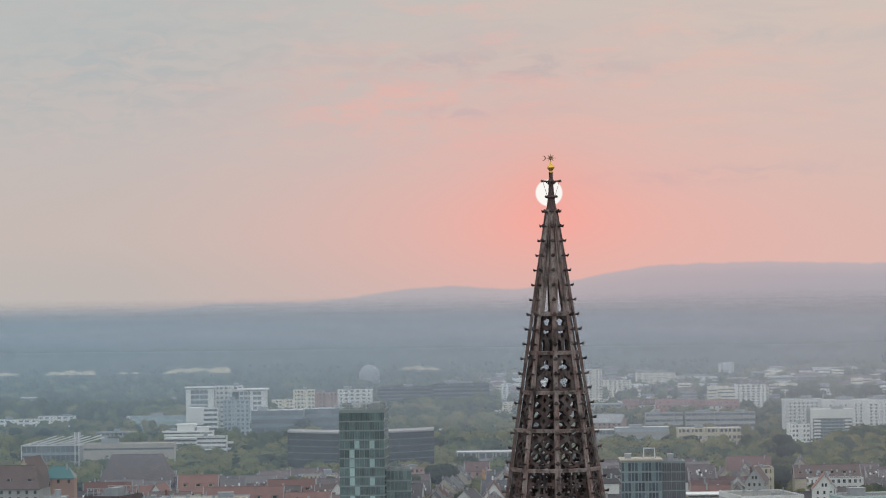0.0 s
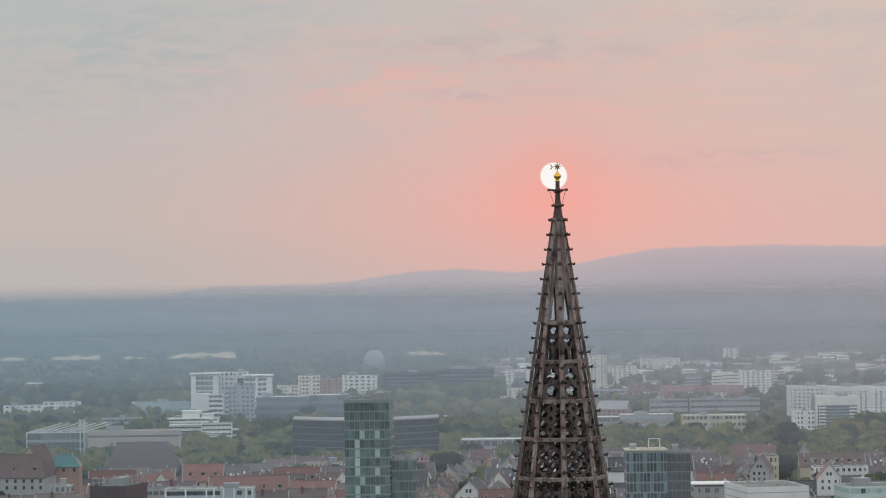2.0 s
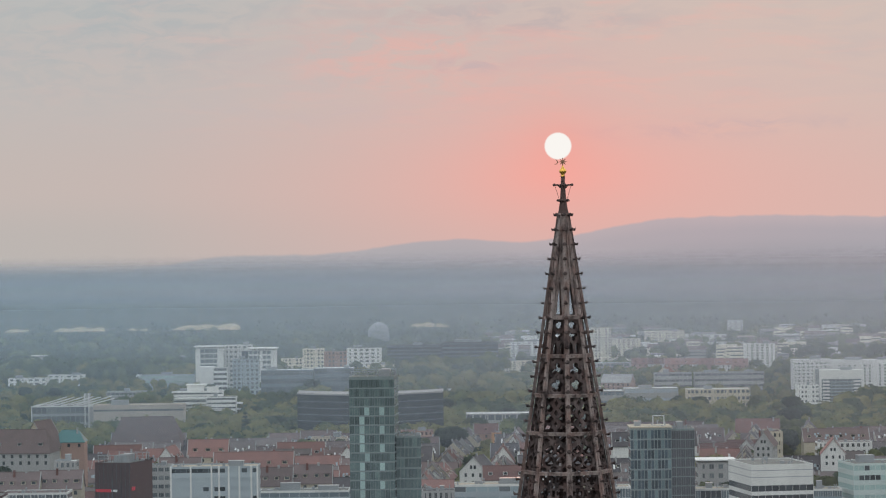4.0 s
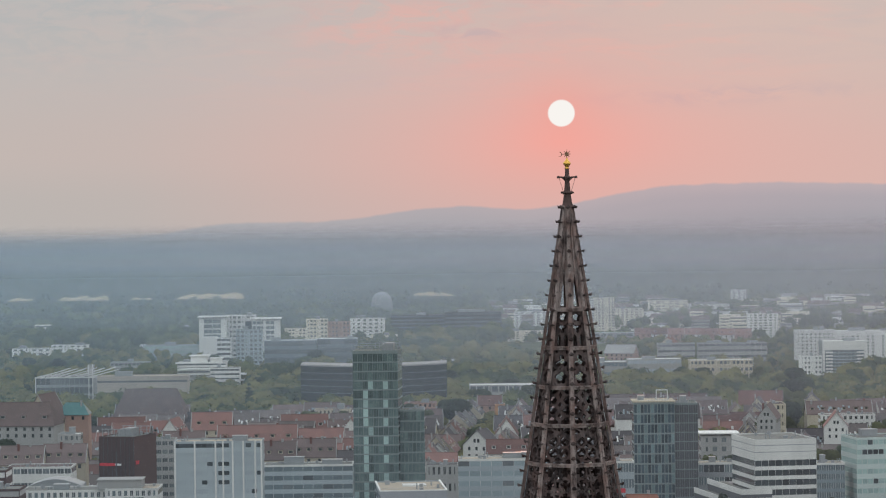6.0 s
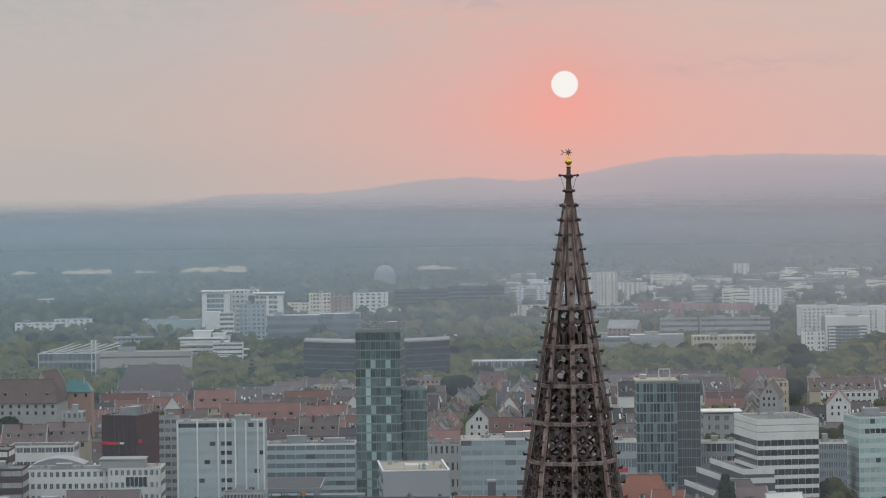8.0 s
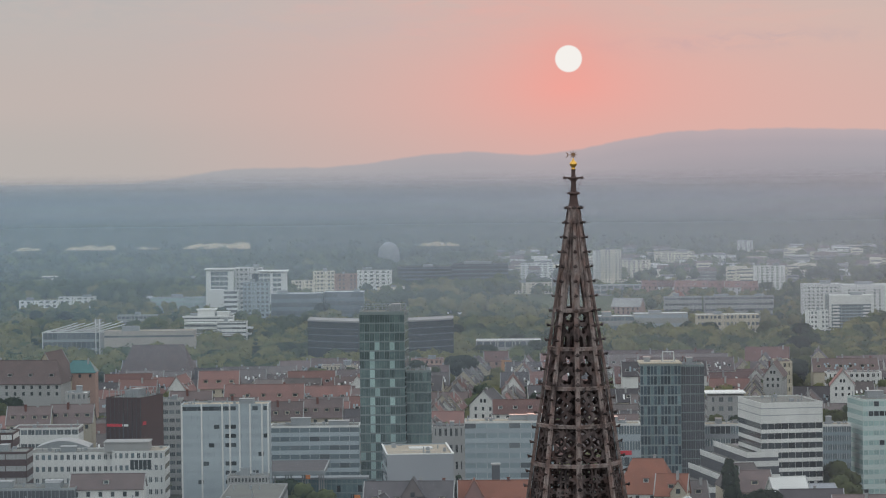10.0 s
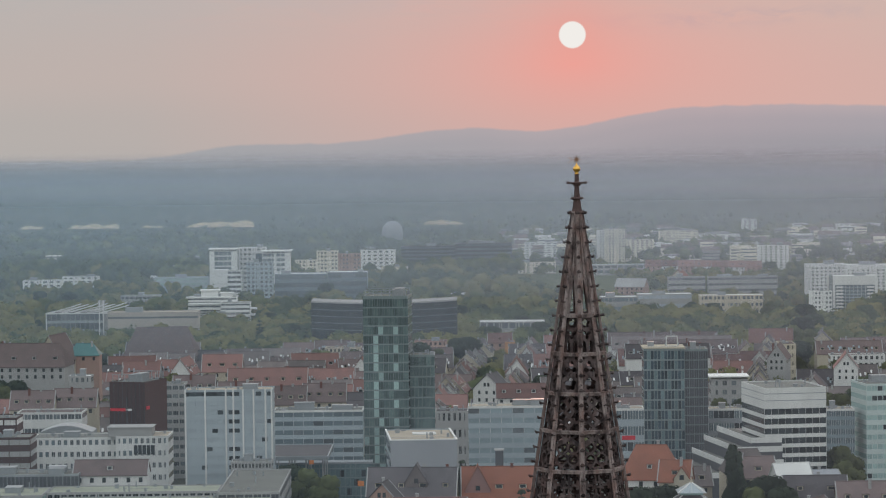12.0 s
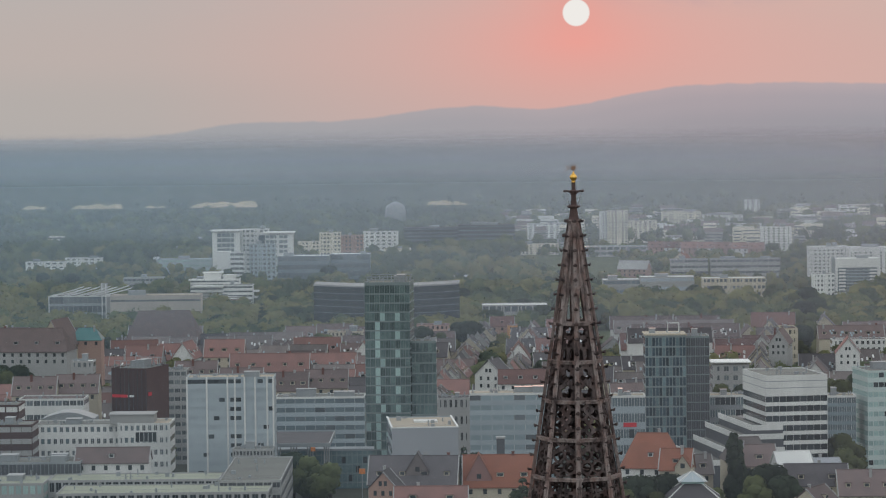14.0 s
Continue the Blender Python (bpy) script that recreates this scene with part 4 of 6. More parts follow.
def station_canopy():
    x, y, w, z, d = -74.0, 757.0, 22.0, -17.6, 42.0
    claim(x, y, w, d)
    c = thing("station_canopy", "dark flat canopy roof on slim columns by the station", "canopy", x, y, z)
    part("roof", mesh_of("roof", *box(-w / 2, w / 2, 0, d, 20.0, 20.8), SLATE), c)
    part("roof_edge", mesh_of("roof_edge", *join(box(-w / 2 - 0.2, w / 2 + 0.2, -0.2, 0.2, 19.7, 21.1), box(w / 2 - 0.2, w / 2 + 0.2, 0.2, d, 19.7, 21.1), box(-w / 2 - 0.2, w / 2 + 0.2, d - 0.2, d + 0.2, 19.7, 21.1)), STEEL), c, "grey metal roof edge")
    for px in (-9, -3, 3, 9):
        for py in (3, 20, 38):
            part("column", mesh_of("column", *frustum(0.3, -0.5, 0.25, 20.1, 8, 0, px, py), CONCRETE), c)
    part("glazed_wall", mesh_of("glazed_wall", *box(-w / 2 + 1, w / 2 + 14, d + 0.5, d + 8, -1, 13.5), TEALGLASS), c, "teal glazed hall behind the columns")
    for k in range(4):
        part("glazing_bar", mesh_of("glazing_bar", *box(-w / 2 + 1, w / 2 + 14, d + 0.38, d + 0.52, 1.5 + 3.4 * k, 1.8 + 3.4 * k), MULLION), c)
    for k in range(18):
        px = -w / 2 + 1.5 + k * (w + 12.5) / 18
        part("glazing_bar", mesh_of("glazing_bar", *box(px, px + 0.18, d + 0.32, d + 0.5, 0, 13.4), MULLION), c)
    for k in range(6):
        px = w / 2 - 3 + 2.7 * k
        part("dark_pane", mesh_of("dark_pane", *box(px, px + 1.6, d + 0.4, d + 0.56, 2 + 3.4 * (k % 3), 4.4 + 3.4 * (k % 3)), DARKGLASS), c)
    part("hall_roof", mesh_of("hall_roof", *box(-w / 2 + 0.5, w / 2 + 14.5, d + 0.3, d + 8.5, 13.5, 14.2), STEEL), c)


station_canopy()
put("old_station_wing", "grey beige old building with a cornice", -18.7, 815.3, 12.2, -18.5, 32.3, 12, 5, 6, CONCRETE, DARKGLASS, SLATE, pane=0.45, tall=0.45, seed=37)
stepped = put("stepped_office", "stepped office block with white balcony bands", 102.4, 736.9, 22.4, -17.1, 45.0, 31, 11, 9, WHITE, DARKGLASS, pane=0.985, tall=0.60, split=1, head=2.3, seed=14, rz=10, plant=0)

# halls and blocks beyond the old roofs
put("long_hall", "long grey hall with a window band", -212.3, 1607.0, 57.4, -19.0, 25.6, 18, 3, 18, STONEGREY, DARKGLASS, ROOFBEIGE, pane=0.94, tall=0.16, head=0.9, seed=40)
put("masted_hall", "dark glass hall under slanting white masts", -265.0, 1634.2, 37.1, -19.0, 24.0, 25, 4, 12, STEEL, DARKGLASS, SLATE, pane=0.92, tall=0.7, seed=41, plant=0)
put("vent_tower", "pale concrete vent tower beside the halls", -249.9, 1649.2, 4.4, -19.0, 31.0, 4, 1, 1, CONCRETE, CONCRETE, pane=0.9, seed=42, plant=0)
terraced = put("terraced_block", "white terraced block with long balconies", -194.3, 1844.4, 34.6, -19.0, 22.0, 20, 8, 8, BRIGHT, DARKGLASS, pane=0.95, tall=0.4, seed=43, plant=2)
put("terraced_block", "white lower block with long balconies", -185.5, 1784.0, 29.0, -19.0, 12.4, 20, 5, 8, WHITE, REDBROWN, pane=0.95, tall=0.4, seed=44, plant=1)
put("terraced_block", "white wing with long balconies", -175.9, 1819.4, 20.7, -19.0, 19.3, 16, 6, 6, WHITE, DARKGLASS, pane=0.95, tall=0.4, seed=45, plant=1)
part("roof_storey", mesh_of("roof_storey", *join(box(-8, 4, 3, 14, 21.6, 26.4), box(-9, 5.4, 2, 15, 26.4, 27.0), box(6, 14, 4, 12, 21.6, 24.6), box(5, 15, 3, 13, 24.6, 25.0)), BRIGHT), terraced, "white set-back roof storeys")
for n, (x0, x1, z) in enumerate(((-18.5, 13.0, 21.4), (-16.0, 24.0, 17.2), (-12.0, 32.0, 13.4), (-2.0, 34.0, 9.2))):
    part("balcony_slab", mesh_of("balcony_slab", *box(x0, x1, -2.5 - 3 * n, 4, z, z + 0.9), BRIGHT if n % 2 else WHITE), terraced, "long white balcony slab")
put("pink_house", "salmon apartment block among trees", -33.2, 1375.7, 18.3, -19.0, 21.0, 12, 5, 7, PINKISH, DARKGLASS, TILE_RED, pane=0.45, tall=0.4, seed=46)
put("cream_house", "cream apartment block among trees", -82.3, 1375.0, 20.2, -19.0, 18.0, 12, 4, 9, CREAM, DARKGLASS, TILE_BROWN, pane=0.45, tall=0.4, seed=47)
put("market_hall", "long hall with a white roof", 15.4, 1573.2, 40.9, -19.0, 19.0, 22, 3, 10, CONCRETE, GREYGLASS, WHITE, pane=0.8, seed=48, plant=0)
# clinic on the left
CLINIC = dict(group="clinic blocks")
def eaves(parent, w, depth, z, over, mat=BRIGHT, thick=0.8):
    """A flat roof slab that reaches out past the walls."""
    part("roof_slab", mesh_of("roof_slab", *box(-w / 2 - over, w / 2 + over, -over * 1.4, depth + over, z, z + thick), mat), parent, "white overhanging roof slab")


def end_pier(parent, x0, x1, h, mat=BRIGHT, y=-0.5, depth=14):
    part("end_pier", mesh_of("end_pier", *box(x0, x1, y, depth, 0, h), mat), parent, "plain white end wall")


wing = put("clinic_block", "white clinic block with a flat overhanging roof", -225.0, 2335.3, 23.5, -19.0, 36.2, 20, 8, 6, WHITE, BLUEGLASS, WHITE, pane=0.9, tall=0.72, seed=50, plant=0, **CLINIC)
eaves(wing, 23.5, 20, 37.2, 1.5)
end_pier(wing, -11.9, -7.6, 35.8)
end_pier(wing, 7.2, 11.9, 35.8)
wing = put("clinic_block", "white clinic block with dark stairs", -201.0, 2352.0, 24.0, -19.0, 38.0, 20, 9, 5, WHITE, DARKGLASS, WHITE, pane=0.6, tall=0.4, seed=51, plant=2, **CLINIC)
part("stair_glazing", mesh_of("stair_glazing", *box(4.0, 9.5, -9.0, 0.2, 14, 33), NAVYGLASS), wing, "dark blue stair glazing")
wing = put("clinic_block", "white clinic block with a wide roof", -178.0, 2320.8, 23.6, -19.0, 34.6, 20, 8, 6, WHITE, BLUEGLASS, WHITE, pane=0.85, tall=0.6, seed=52, plant=0, **CLINIC)
eaves(wing, 23.6, 20, 35.6, 1.6)
end_pier(wing, 7.5, 12.2, 34.2)
end_pier(wing, -2.0, 0.4, 34.2)
wing = put("clinic_block", "low white clinic block with grey bands", -206.5, 2214.8, 11.5, -19.0, 24.3, 16, 6, 2, BRIGHT, LOUVRE, pane=0.94, tall=0.5, seed=53, plant=0, **CLINIC)
part("end_wall", mesh_of("end_wall", *box(-17.0, -5.7, -0.6, 15, 0, 24.9), BRIGHT), wing, "blank white end wall")
put("clinic_block", "pale blue clinic block with square windows", -186.4, 2232.0, 21.9, -19.0, 30.0, 16, 8, 7, PALEBLUE, DARKGLASS, pane=0.6, tall=0.5, seed=54, **CLINIC)
put("glazed_hall", "long low blue glazed hall with a pale roof", -144.6, 2095.3, 41.3, -19.0, 26.4, 24, 4, 12, BLUEGLASS, DARKGLASS, BRIGHT, pane=0.85, seed=55)
put("glazed_hall", "long low blue hall wing", -107.7, 2105.7, 31.5, -19.0, 26.9, 24, 4, 9, BLUEGLASS, DARKGLASS, BRIGHT, pane=0.85, seed=56)
put("apartment_block", "cream apartment tower with balconies", -137.9, 2416.0, 19.3, -19.0, 31.8, 14, 9, 5, PALECREAM, DARKGLASS, pane=0.55, tall=0.45, seed=57)
put("apartment_block", "pinkish apartment block with small windows", -118.2, 2416.0, 20.3, -19.0, 29.1, 14, 8, 5, PINKISH, DARKGLASS, pane=0.5, tall=0.45, seed=58)
put("apartment_block", "white apartment block behind the hall", -95.2, 2516.3, 32.6, -19.0, 28.3, 14, 8, 6, BRIGHT, DARKGLASS, pane=0.5, tall=0.45, seed=59)
put("apartment_block", "white low apartment block beyond trees", -162.2, 2507.5, 19.9, -19.0, 20.0, 14, 6, 5, PALECREAM, DARKGLASS, pane=0.5, tall=0.45, seed=60)
put("apartment_block", "pale apartment block among trees", -78.2, 2436.6, 24.5, -19.0, 16.0, 14, 4, 5, PALECREAM, DARKGLASS, pane=0.5, tall=0.45, seed=61)
put("dark_slab", "long dark institute slab with window bands", -50.5, 2676.7, 53.3, -19.0, 25.3, 20, 7, 6, LOUVRE, BLUEGLASS, SLATE, pane=0.97, tall=0.4, seed=62)
put("dark_slab", "long dark institute slab with roof boxes", 3.9, 2657.3, 55.1, -19.0, 28.2, 20, 7, 6, LOUVRE, BLUEGLASS, SLATE, pane=0.97, tall=0.4, seed=63, plant=3)
# blocks on the right
put("apartment_block", "cream apartment block beyond the trees", 54.6, 2616.9, 37.0, -19.0, 10.7, 14, 5, 8, PALECREAM, DARKGLASS, pane=0.6, tall=0.45, seed=64)
put("apartment_block", "pale apartment block far off", 65.5, 2907.7, 34.6, -19.0, 19.3, 14, 8, 7, BRIGHT, DARKGLASS, pane=0.6, tall=0.45, seed=65)
put("apartment_tower", "cream apartment tower with balconies", 135.4, 2730.9, 20.3, -19.0, 38.1, 18, 14, 5, PALECREAM, DARKGLASS, pane=0.5, tall=0.45, seed=66)
put("apartment_tower", "cream tower side wing", 121.8, 2743.8, 7.9, -19.0, 36.7, 14, 14, 2, BRIGHT, DARKGLASS, pane=0.5, tall=0.45, seed=67, plant=0)
put("apartment_block", "long cream apartment block far off", 167.8, 2858.7, 29.4, -19.0, 22.9, 14, 9, 6, PALECREAM, DARKGLASS, pane=0.5, tall=0.45, seed=68)
put("apartment_block", "cream stepped apartment block", 228.5, 3159.4, 45.0, -19.0, 21.5, 14, 11, 7, PALECREAM, BLUEGLASS, pane=0.8, tall=0.4, seed=69, plant=2)
put("apartment_block", "long pale apartment row far off", 280.3, 3219.7, 47.1, -19.0, 15.0, 14, 10, 7, BRIGHT, DARKGLASS, pane=0.5, tall=0.45, seed=70, plant=2)
put("apartment_tower", "tall pale apartment tower far off", 346.4, 3560.9, 18.6, -19.0, 21.8, 18, 18, 4, BRIGHT, DARKGLASS, pane=0.5, tall=0.45, seed=71)
put("apartment_block", "white patterned apartment row", 278.7, 3009.3, 53.6, -19.0, 13.1, 14, 7, 9, BRIGHT, BLUEGLASS, pane=0.6, tall=0.45, seed=72)
put("apartment_block", "white apartment block with balconies", 284.7, 2639.5, 29.6, -19.0, 23.6, 14, 9, 6, BRIGHT, DARKGLASS, pane=0.5, tall=0.45, seed=73)
put("apartment_block", "pale apartment row far off", 359.6, 3060.1, 30.0, -19.0, 13.4, 14, 7, 5, BRIGHT, DARKGLASS, pane=0.5, tall=0.45, seed=74)
put("apartment_block", "pale apartment block on the slope", 484.0, 3561.7, 55.9, -19.0, 14.5, 14, 9, 7, BRIGHT, DARKGLASS, pane=0.5, tall=0.45, seed=75, plant=2)
put("apartment_block", "cream apartment block on the slope", 427.8, 3460.8, 32.1, -19.0, 7.1, 14, 8, 5, PALECREAM, DARKGLASS, pane=0.5, tall=0.45, seed=76)
put("long_green_hall", "long low hall with a pale green roof", 129.5, 2564.8, 75.3, -19.0, 10.0, 20, 2, 12, CONCRETE, DARKGLASS, PALEGLASS, pane=0.8, seed=77, plant=0)
put("grey_row", "long grey office row with window bands", 163.5, 2122.7, 29.9, -19.0, 19.0, 14, 4, 8, CONCRETE, DARKGLASS, pane=0.9, tall=0.4, seed=78)
put("grey_row", "long grey office row with roof boxes", 208.4, 2121.8, 55.7, -19.0, 19.0, 14, 4, 12, CONCRETE, DARKGLASS, pane=0.9, tall=0.4, seed=79, plant=3)
put("white_hall", "low grey hall with a pale flat roof", 94.4, 1824.9, 26.3, -19.0, 20.0, 18, 3, 8, CONCRETE, BLUEGLASS, BRIGHT, pane=0.9, tall=0.4, seed=80)
put("white_hall", "low grey hall with pale window bands", 128.6, 1854.5, 38.8, -19.0, 20.0, 18, 3, 10, CONCRETE, PALEBLUE, BRIGHT, pane=0.9, tall=0.4, seed=81)
put("school_block", "cream and grey school block", 174.2, 1830.7, 44.7, -19.0, 20.0, 16, 4, 14, CREAM, DARKGLASS, BRIGHT, pane=0.6, tall=0.45, seed=82)
HIGH = dict(group="white high-rise slabs")
balconied = put("high_rise", "white high-rise slab with dark balconies", 271.4, 1919.0, 35.5, -19.0, 28.4, 18, 9, 12, WHITE, BLUEGLASS, BRIGHT, pane=0.92, tall=0.72, head=2.1, seed=83, spandrel=PALEBLUE, **HIGH)
part("stair_strip", mesh_of("stair_strip", *box(-18.0, -15.2, -0.5, 0.4, 0, 29.5), STEEL), balconied, "grey stair strip")
end_pier(balconied, -15.2, -13.4, 26.6, WHITE, -0.4, 4)
end_pier(balconied, 15.6, 17.9, 26.6, WHITE, -0.4, 4)
rail = mesh_of("balcony", *join(box(-2.6, 2.6, -1.5, 0.2, 0, 0.2), box(-2.6, 2.6, -1.5, -1.35, 0.2, 1.2)), BRIGHT)
for k in range(9):
    for px in (-10.2, 12.4):
        part("balcony", rail, balconied, at=(px, 0, k * 2.41 + 0.2))
put("high_rise", "white high-rise slab behind trees", 270.0, 2079.0, 31.0, -19.0, 30.0, 18, 10, 9, WHITE, DARKGLASS, BRIGHT, pane=0.4, tall=0.45, head=0.8, seed=84, plant=2, **HIGH)
put("high_rise", "white high-rise slab with a blank end wall", 316.0, 2085.0, 60.0, -19.0, 28.9, 18, 10, 16, BRIGHT, DARKGLASS, BRIGHT, pane=0.4, tall=0.45, head=1.2, seed=85, plant=3, **HIGH)
put("high_rise", "lower white slab before the high-rise", 240.8, 1858.1, 15.4, -19.0, 20.6, 14, 6, 5, BRIGHT, DARKGLASS, pane=0.5, tall=0.45, seed=86, **HIGH)
# low pale buildings among the trees on the left
put("pavilion", "low pale school pavilion among trees", -386.9, 2359.1, 33.8, -19.0, 11.0, 16, 3, 7, BRIGHT, DARKGLASS, pane=0.6, tall=0.4, seed=87)
put("pavilion", "low pale pavilion row among trees", -364.0, 2446.1, 32.9, -19.0, 10.0, 16, 3, 7, BRIGHT, DARKGLASS, pane=0.6, tall=0.4, seed=88)
put("pavilion", "long pale green hall among trees", -262.3, 2341.0, 48.4, -19.0, 13.0, 20, 3, 9, PALEBLUE, PALEGLASS, PALEGLASS, pane=0.8, tall=0.4, seed=89)
put("pavilion", "low white pavilion by the clinic", -300.4, 2610.5, 33.7, -19.0, 10.0, 16, 2, 6, BRIGHT, DARKGLASS, pane=0.6, tall=0.4, seed=90)
put("pavilion", "long low pale hall beyond trees", -265.0, 2027.3, 30.5, -19.0, 14.0, 18, 3, 8, CONCRETE, DARKGLASS, ROOFGREEN, pane=0.8, tall=0.4, seed=91)
put("pavilion", "small pale hall beyond trees", -50.2, 2046.8, 14.9, -19.0, 11.0, 14, 3, 5, BRIGHT, DARKGLASS, pane=0.6, tall=0.4, seed=92)
put("pavilion", "small white house beyond trees", -19.6, 2083.3, 11.6, -19.0, 10.0, 12, 3, 4, BRIGHT, DARKGLASS, pane=0.5, tall=0.4, seed=93)


# details of the tall blocks
def sign_of(parent, name, label, x0, x1, z0, z1, mat, y=-0.12):
    part(name, mesh_of(name, *box(x0, x1, y, 0.02, z0, z1), mat), parent, label)


bw, bh = 14.7, 42.6
sign_of(brown, "sign", "red illuminated sign bar", -bw / 2 + 0.2, -bw / 2 + 6.8, bh - 11.4, bh - 10.3, REDSIGN)
sign_of(brown, "sign_end", "small white sign end", -bw / 2 + 6.9, -bw / 2 + 9.4, bh - 11.2, bh - 10.4, WHITE)
part("side_cladding", mesh_of("side_cladding", *box(bw / 2 - 0.05, bw / 2 + 0.12, 0.3, 20.7, 0, bh - 0.4), BROWNSIDE), brown, "red-brown side wall")
part("side_sign", mesh_of("side_sign", *box(bw / 2 + 0.1, bw / 2 + 0.25, 1.5, 4.5, bh - 10.8, bh - 9.4), REDSIGN), brown, "small red side sign")
part("downpipe", mesh_of("downpipe", *box(-0.25, 0.25, -0.2, 0.02, 2, bh - 6), SLATE), brown)
for k in range(9):
    part("cladding_joint", mesh_of("cladding_joint", *box(-bw / 2 + k * bw / 8 - 0.05, -bw / 2 + k * bw / 8 + 0.05, -0.05, 0.03, 0.5, bh - 0.5), LOUVRE), brown)

woff = [o for o in scene.objects if o.name.startswith("white_office")][1]
ow, oh = 18.5, 30.7
part("roof_storey", mesh_of("roof_storey", *join(box(-ow / 2 - 3, ow / 2 - 6, 3, 14, oh - 0.6, oh + 2.6), box(-ow / 2 - 3.4, ow / 2 - 5.6, 2.6, 14.4, oh + 2.6, oh + 2.9)), CONCRETE), woff, "set-back grey roof storey")
part("roof_terrace", mesh_of("roof_terrace", *box(-3, 4.5, -0.1, 0.3, oh - 6.5, oh - 3.2), DARKGLASS), woff, "dark glazed loggia")
for k in range(6):
    part("loggia_bar", mesh_of("loggia_bar", *box(-3 + 1.5 * k - 0.08, -3 + 1.5 * k + 0.08, -0.18, 0.0, oh - 6.5, oh - 3.2), WHITE), woff)

def crown(parent, w, d, h, tall):
    """An open frame of posts and rails on a tower's roof."""
    bits = []
    for x, y in [(-w / 2 + 1 + i * (w - 2) / 5, 1.0) for i in range(6)] + [(-w / 2 + 1 + i * (w - 2) / 5, d - 1.0) for i in range(6)]:
        bits.append(box(x - 0.12, x + 0.12, y - 0.12, y + 0.12, h - 0.5, h + tall))
    for y in (1.0, d - 1.0):
        bits.append(box(-w / 2 + 0.6, w / 2 - 0.6, y - 0.1, y + 0.1, h + tall, h + tall + 0.25))
        bits.append(box(-w / 2 + 0.6, w / 2 - 0.6, y - 0.07, y + 0.07, h + tall * 0.5, h + tall * 0.5 + 0.12))
    part("roof_frame", mesh_of("roof_frame", *join(*bits), STEEL), parent, "open steel roof frame")


crown(brown, bw, 21, bh, 2.6)
towers = [o for o in scene.objects if o.name.startswith("glass_tower")]
gw, gh = 17.8, 73.7
crown(towers[0], gw, 20, gh, 1.9)
gw, gh = 15.5, 54.2
part("roof_edge", mesh_of("roof_edge", *box(-gw / 2 - 0.3, gw / 2 + 0.3, -0.3, 16.2, gh, gh + 0.5), CREAM), towers[1], "pale roof edge")
fr = join(box(1.0, 1.3, 4, 4.3, gh, gh + 4.6), box(5.2, 5.5, 4, 4.3, gh, gh + 4.6), box(1.0, 5.5, 4, 4.3, gh + 4.3, gh + 4.6), box(1.0, 5.5, 4, 4.3, gh + 0.6, gh + 0.9))
part("antenna_frame", mesh_of("antenna_frame", *fr, WHITE), towers[1], "square pale antenna frame")

# the stepped block's terraces, which run out to its side
sw, sh = 22.4, 45.0
for n, (left, front, drop) in enumerate(((5.0, 0.4, 18.5), (10.0, 1.2, 21.6), (14.5, 2.5, 26.2), (21.0, 4.0, 30.0))):
    z = sh - drop
    # dark body colours in the shaded gap below each white rim
    part("terrace", mesh_of("terrace", *box(-sw / 2 - left, -sw / 2 + 6, -front, 46, -1.0, z), LOUVRE), stepped)
    rim = join(box(-sw / 2 - left - 0.3, -sw / 2 + 6, -front - 0.3, -front, z - 0.6, z + 1.3), box(-sw / 2 - left - 0.3, -sw / 2 - left, -front, 46, z - 0.6, z + 1.3))
    part("terrace_rim", mesh_of("terrace_rim", *rim, WHITE), stepped, "white balcony rim")
    part("terrace_deck", mesh_of("terrace_deck", *box(-sw / 2 - left, -sw / 2 + 1, -front, 46, z, z + 0.15), ROOFGREY), stepped)

for d in (2.2, 4.6):
    part("cladding_line", mesh_of("cladding_line", *join(box(-sw / 2, sw / 2, -0.06, 0.05, sh - d, sh - d + 0.25), box(-sw / 2 - 0.06, -sw / 2 + 0.05, 0.1, 30.8, sh - d, sh - d + 0.25)), STEEL), stepped)

# white strips up the slab block
slab = [o for o in scene.objects if o.name.startswith("white_slab")][0]
ww, wh = 30.2, 48.1
for s in (-0.49, -0.265, -0.03, 0.055, 0.165, 0.285, 0.42, 0.49):
    part("white_strip", mesh_of("white_strip", *box(ww * s - 0.28, ww * s + 0.28, -0.14, 0.05, 0.5, wh), WHITE), slab)
boxy = [o for o in scene.objects if o.name.startswith("box_building")][0]
cw_, ch_ = 22.4, 31.6
for k in range(7):
    part("side_stripe", mesh_of("side_stripe", *box(-cw_ / 2 - 0.15, -cw_ / 2 + 0.1, 0.5, 37.5, ch_ - 4.6 * k - 4.2, ch_ - 4.6 * k - 2.0), DARKGLASS), boxy, "dark side window strip")
part("wall_sheet", mesh_of("wall_sheet", *box(-cw_ / 2, cw_ / 2, -0.12, 0.02, 0.5, ch_ - 0.2), GREYPANEL), boxy)
part("roof_edge", mesh_of("roof_edge", *join(box(-cw_ / 2 - 0.2, cw_ / 2 + 0.2, -0.2, 0.35, ch_ - 0.1, ch_ + 0.25), box(-cw_ / 2 - 0.2, -cw_ / 2 + 0.4, 0.35, 38, ch_ - 0.1, ch_ + 0.25), box(cw_ / 2 - 0.4, cw_ / 2 + 0.2, 0.35, 38, ch_ - 0.1, ch_ + 0.25)), BRIGHT), boxy, "pale metal roof edge")
part("roof_sheet", mesh_of("roof_sheet", *box(-2.5, 5.5, 20, 27, ch_ - 0.5, ch_ + 0.1), WHITE), boxy, "pale roof light")
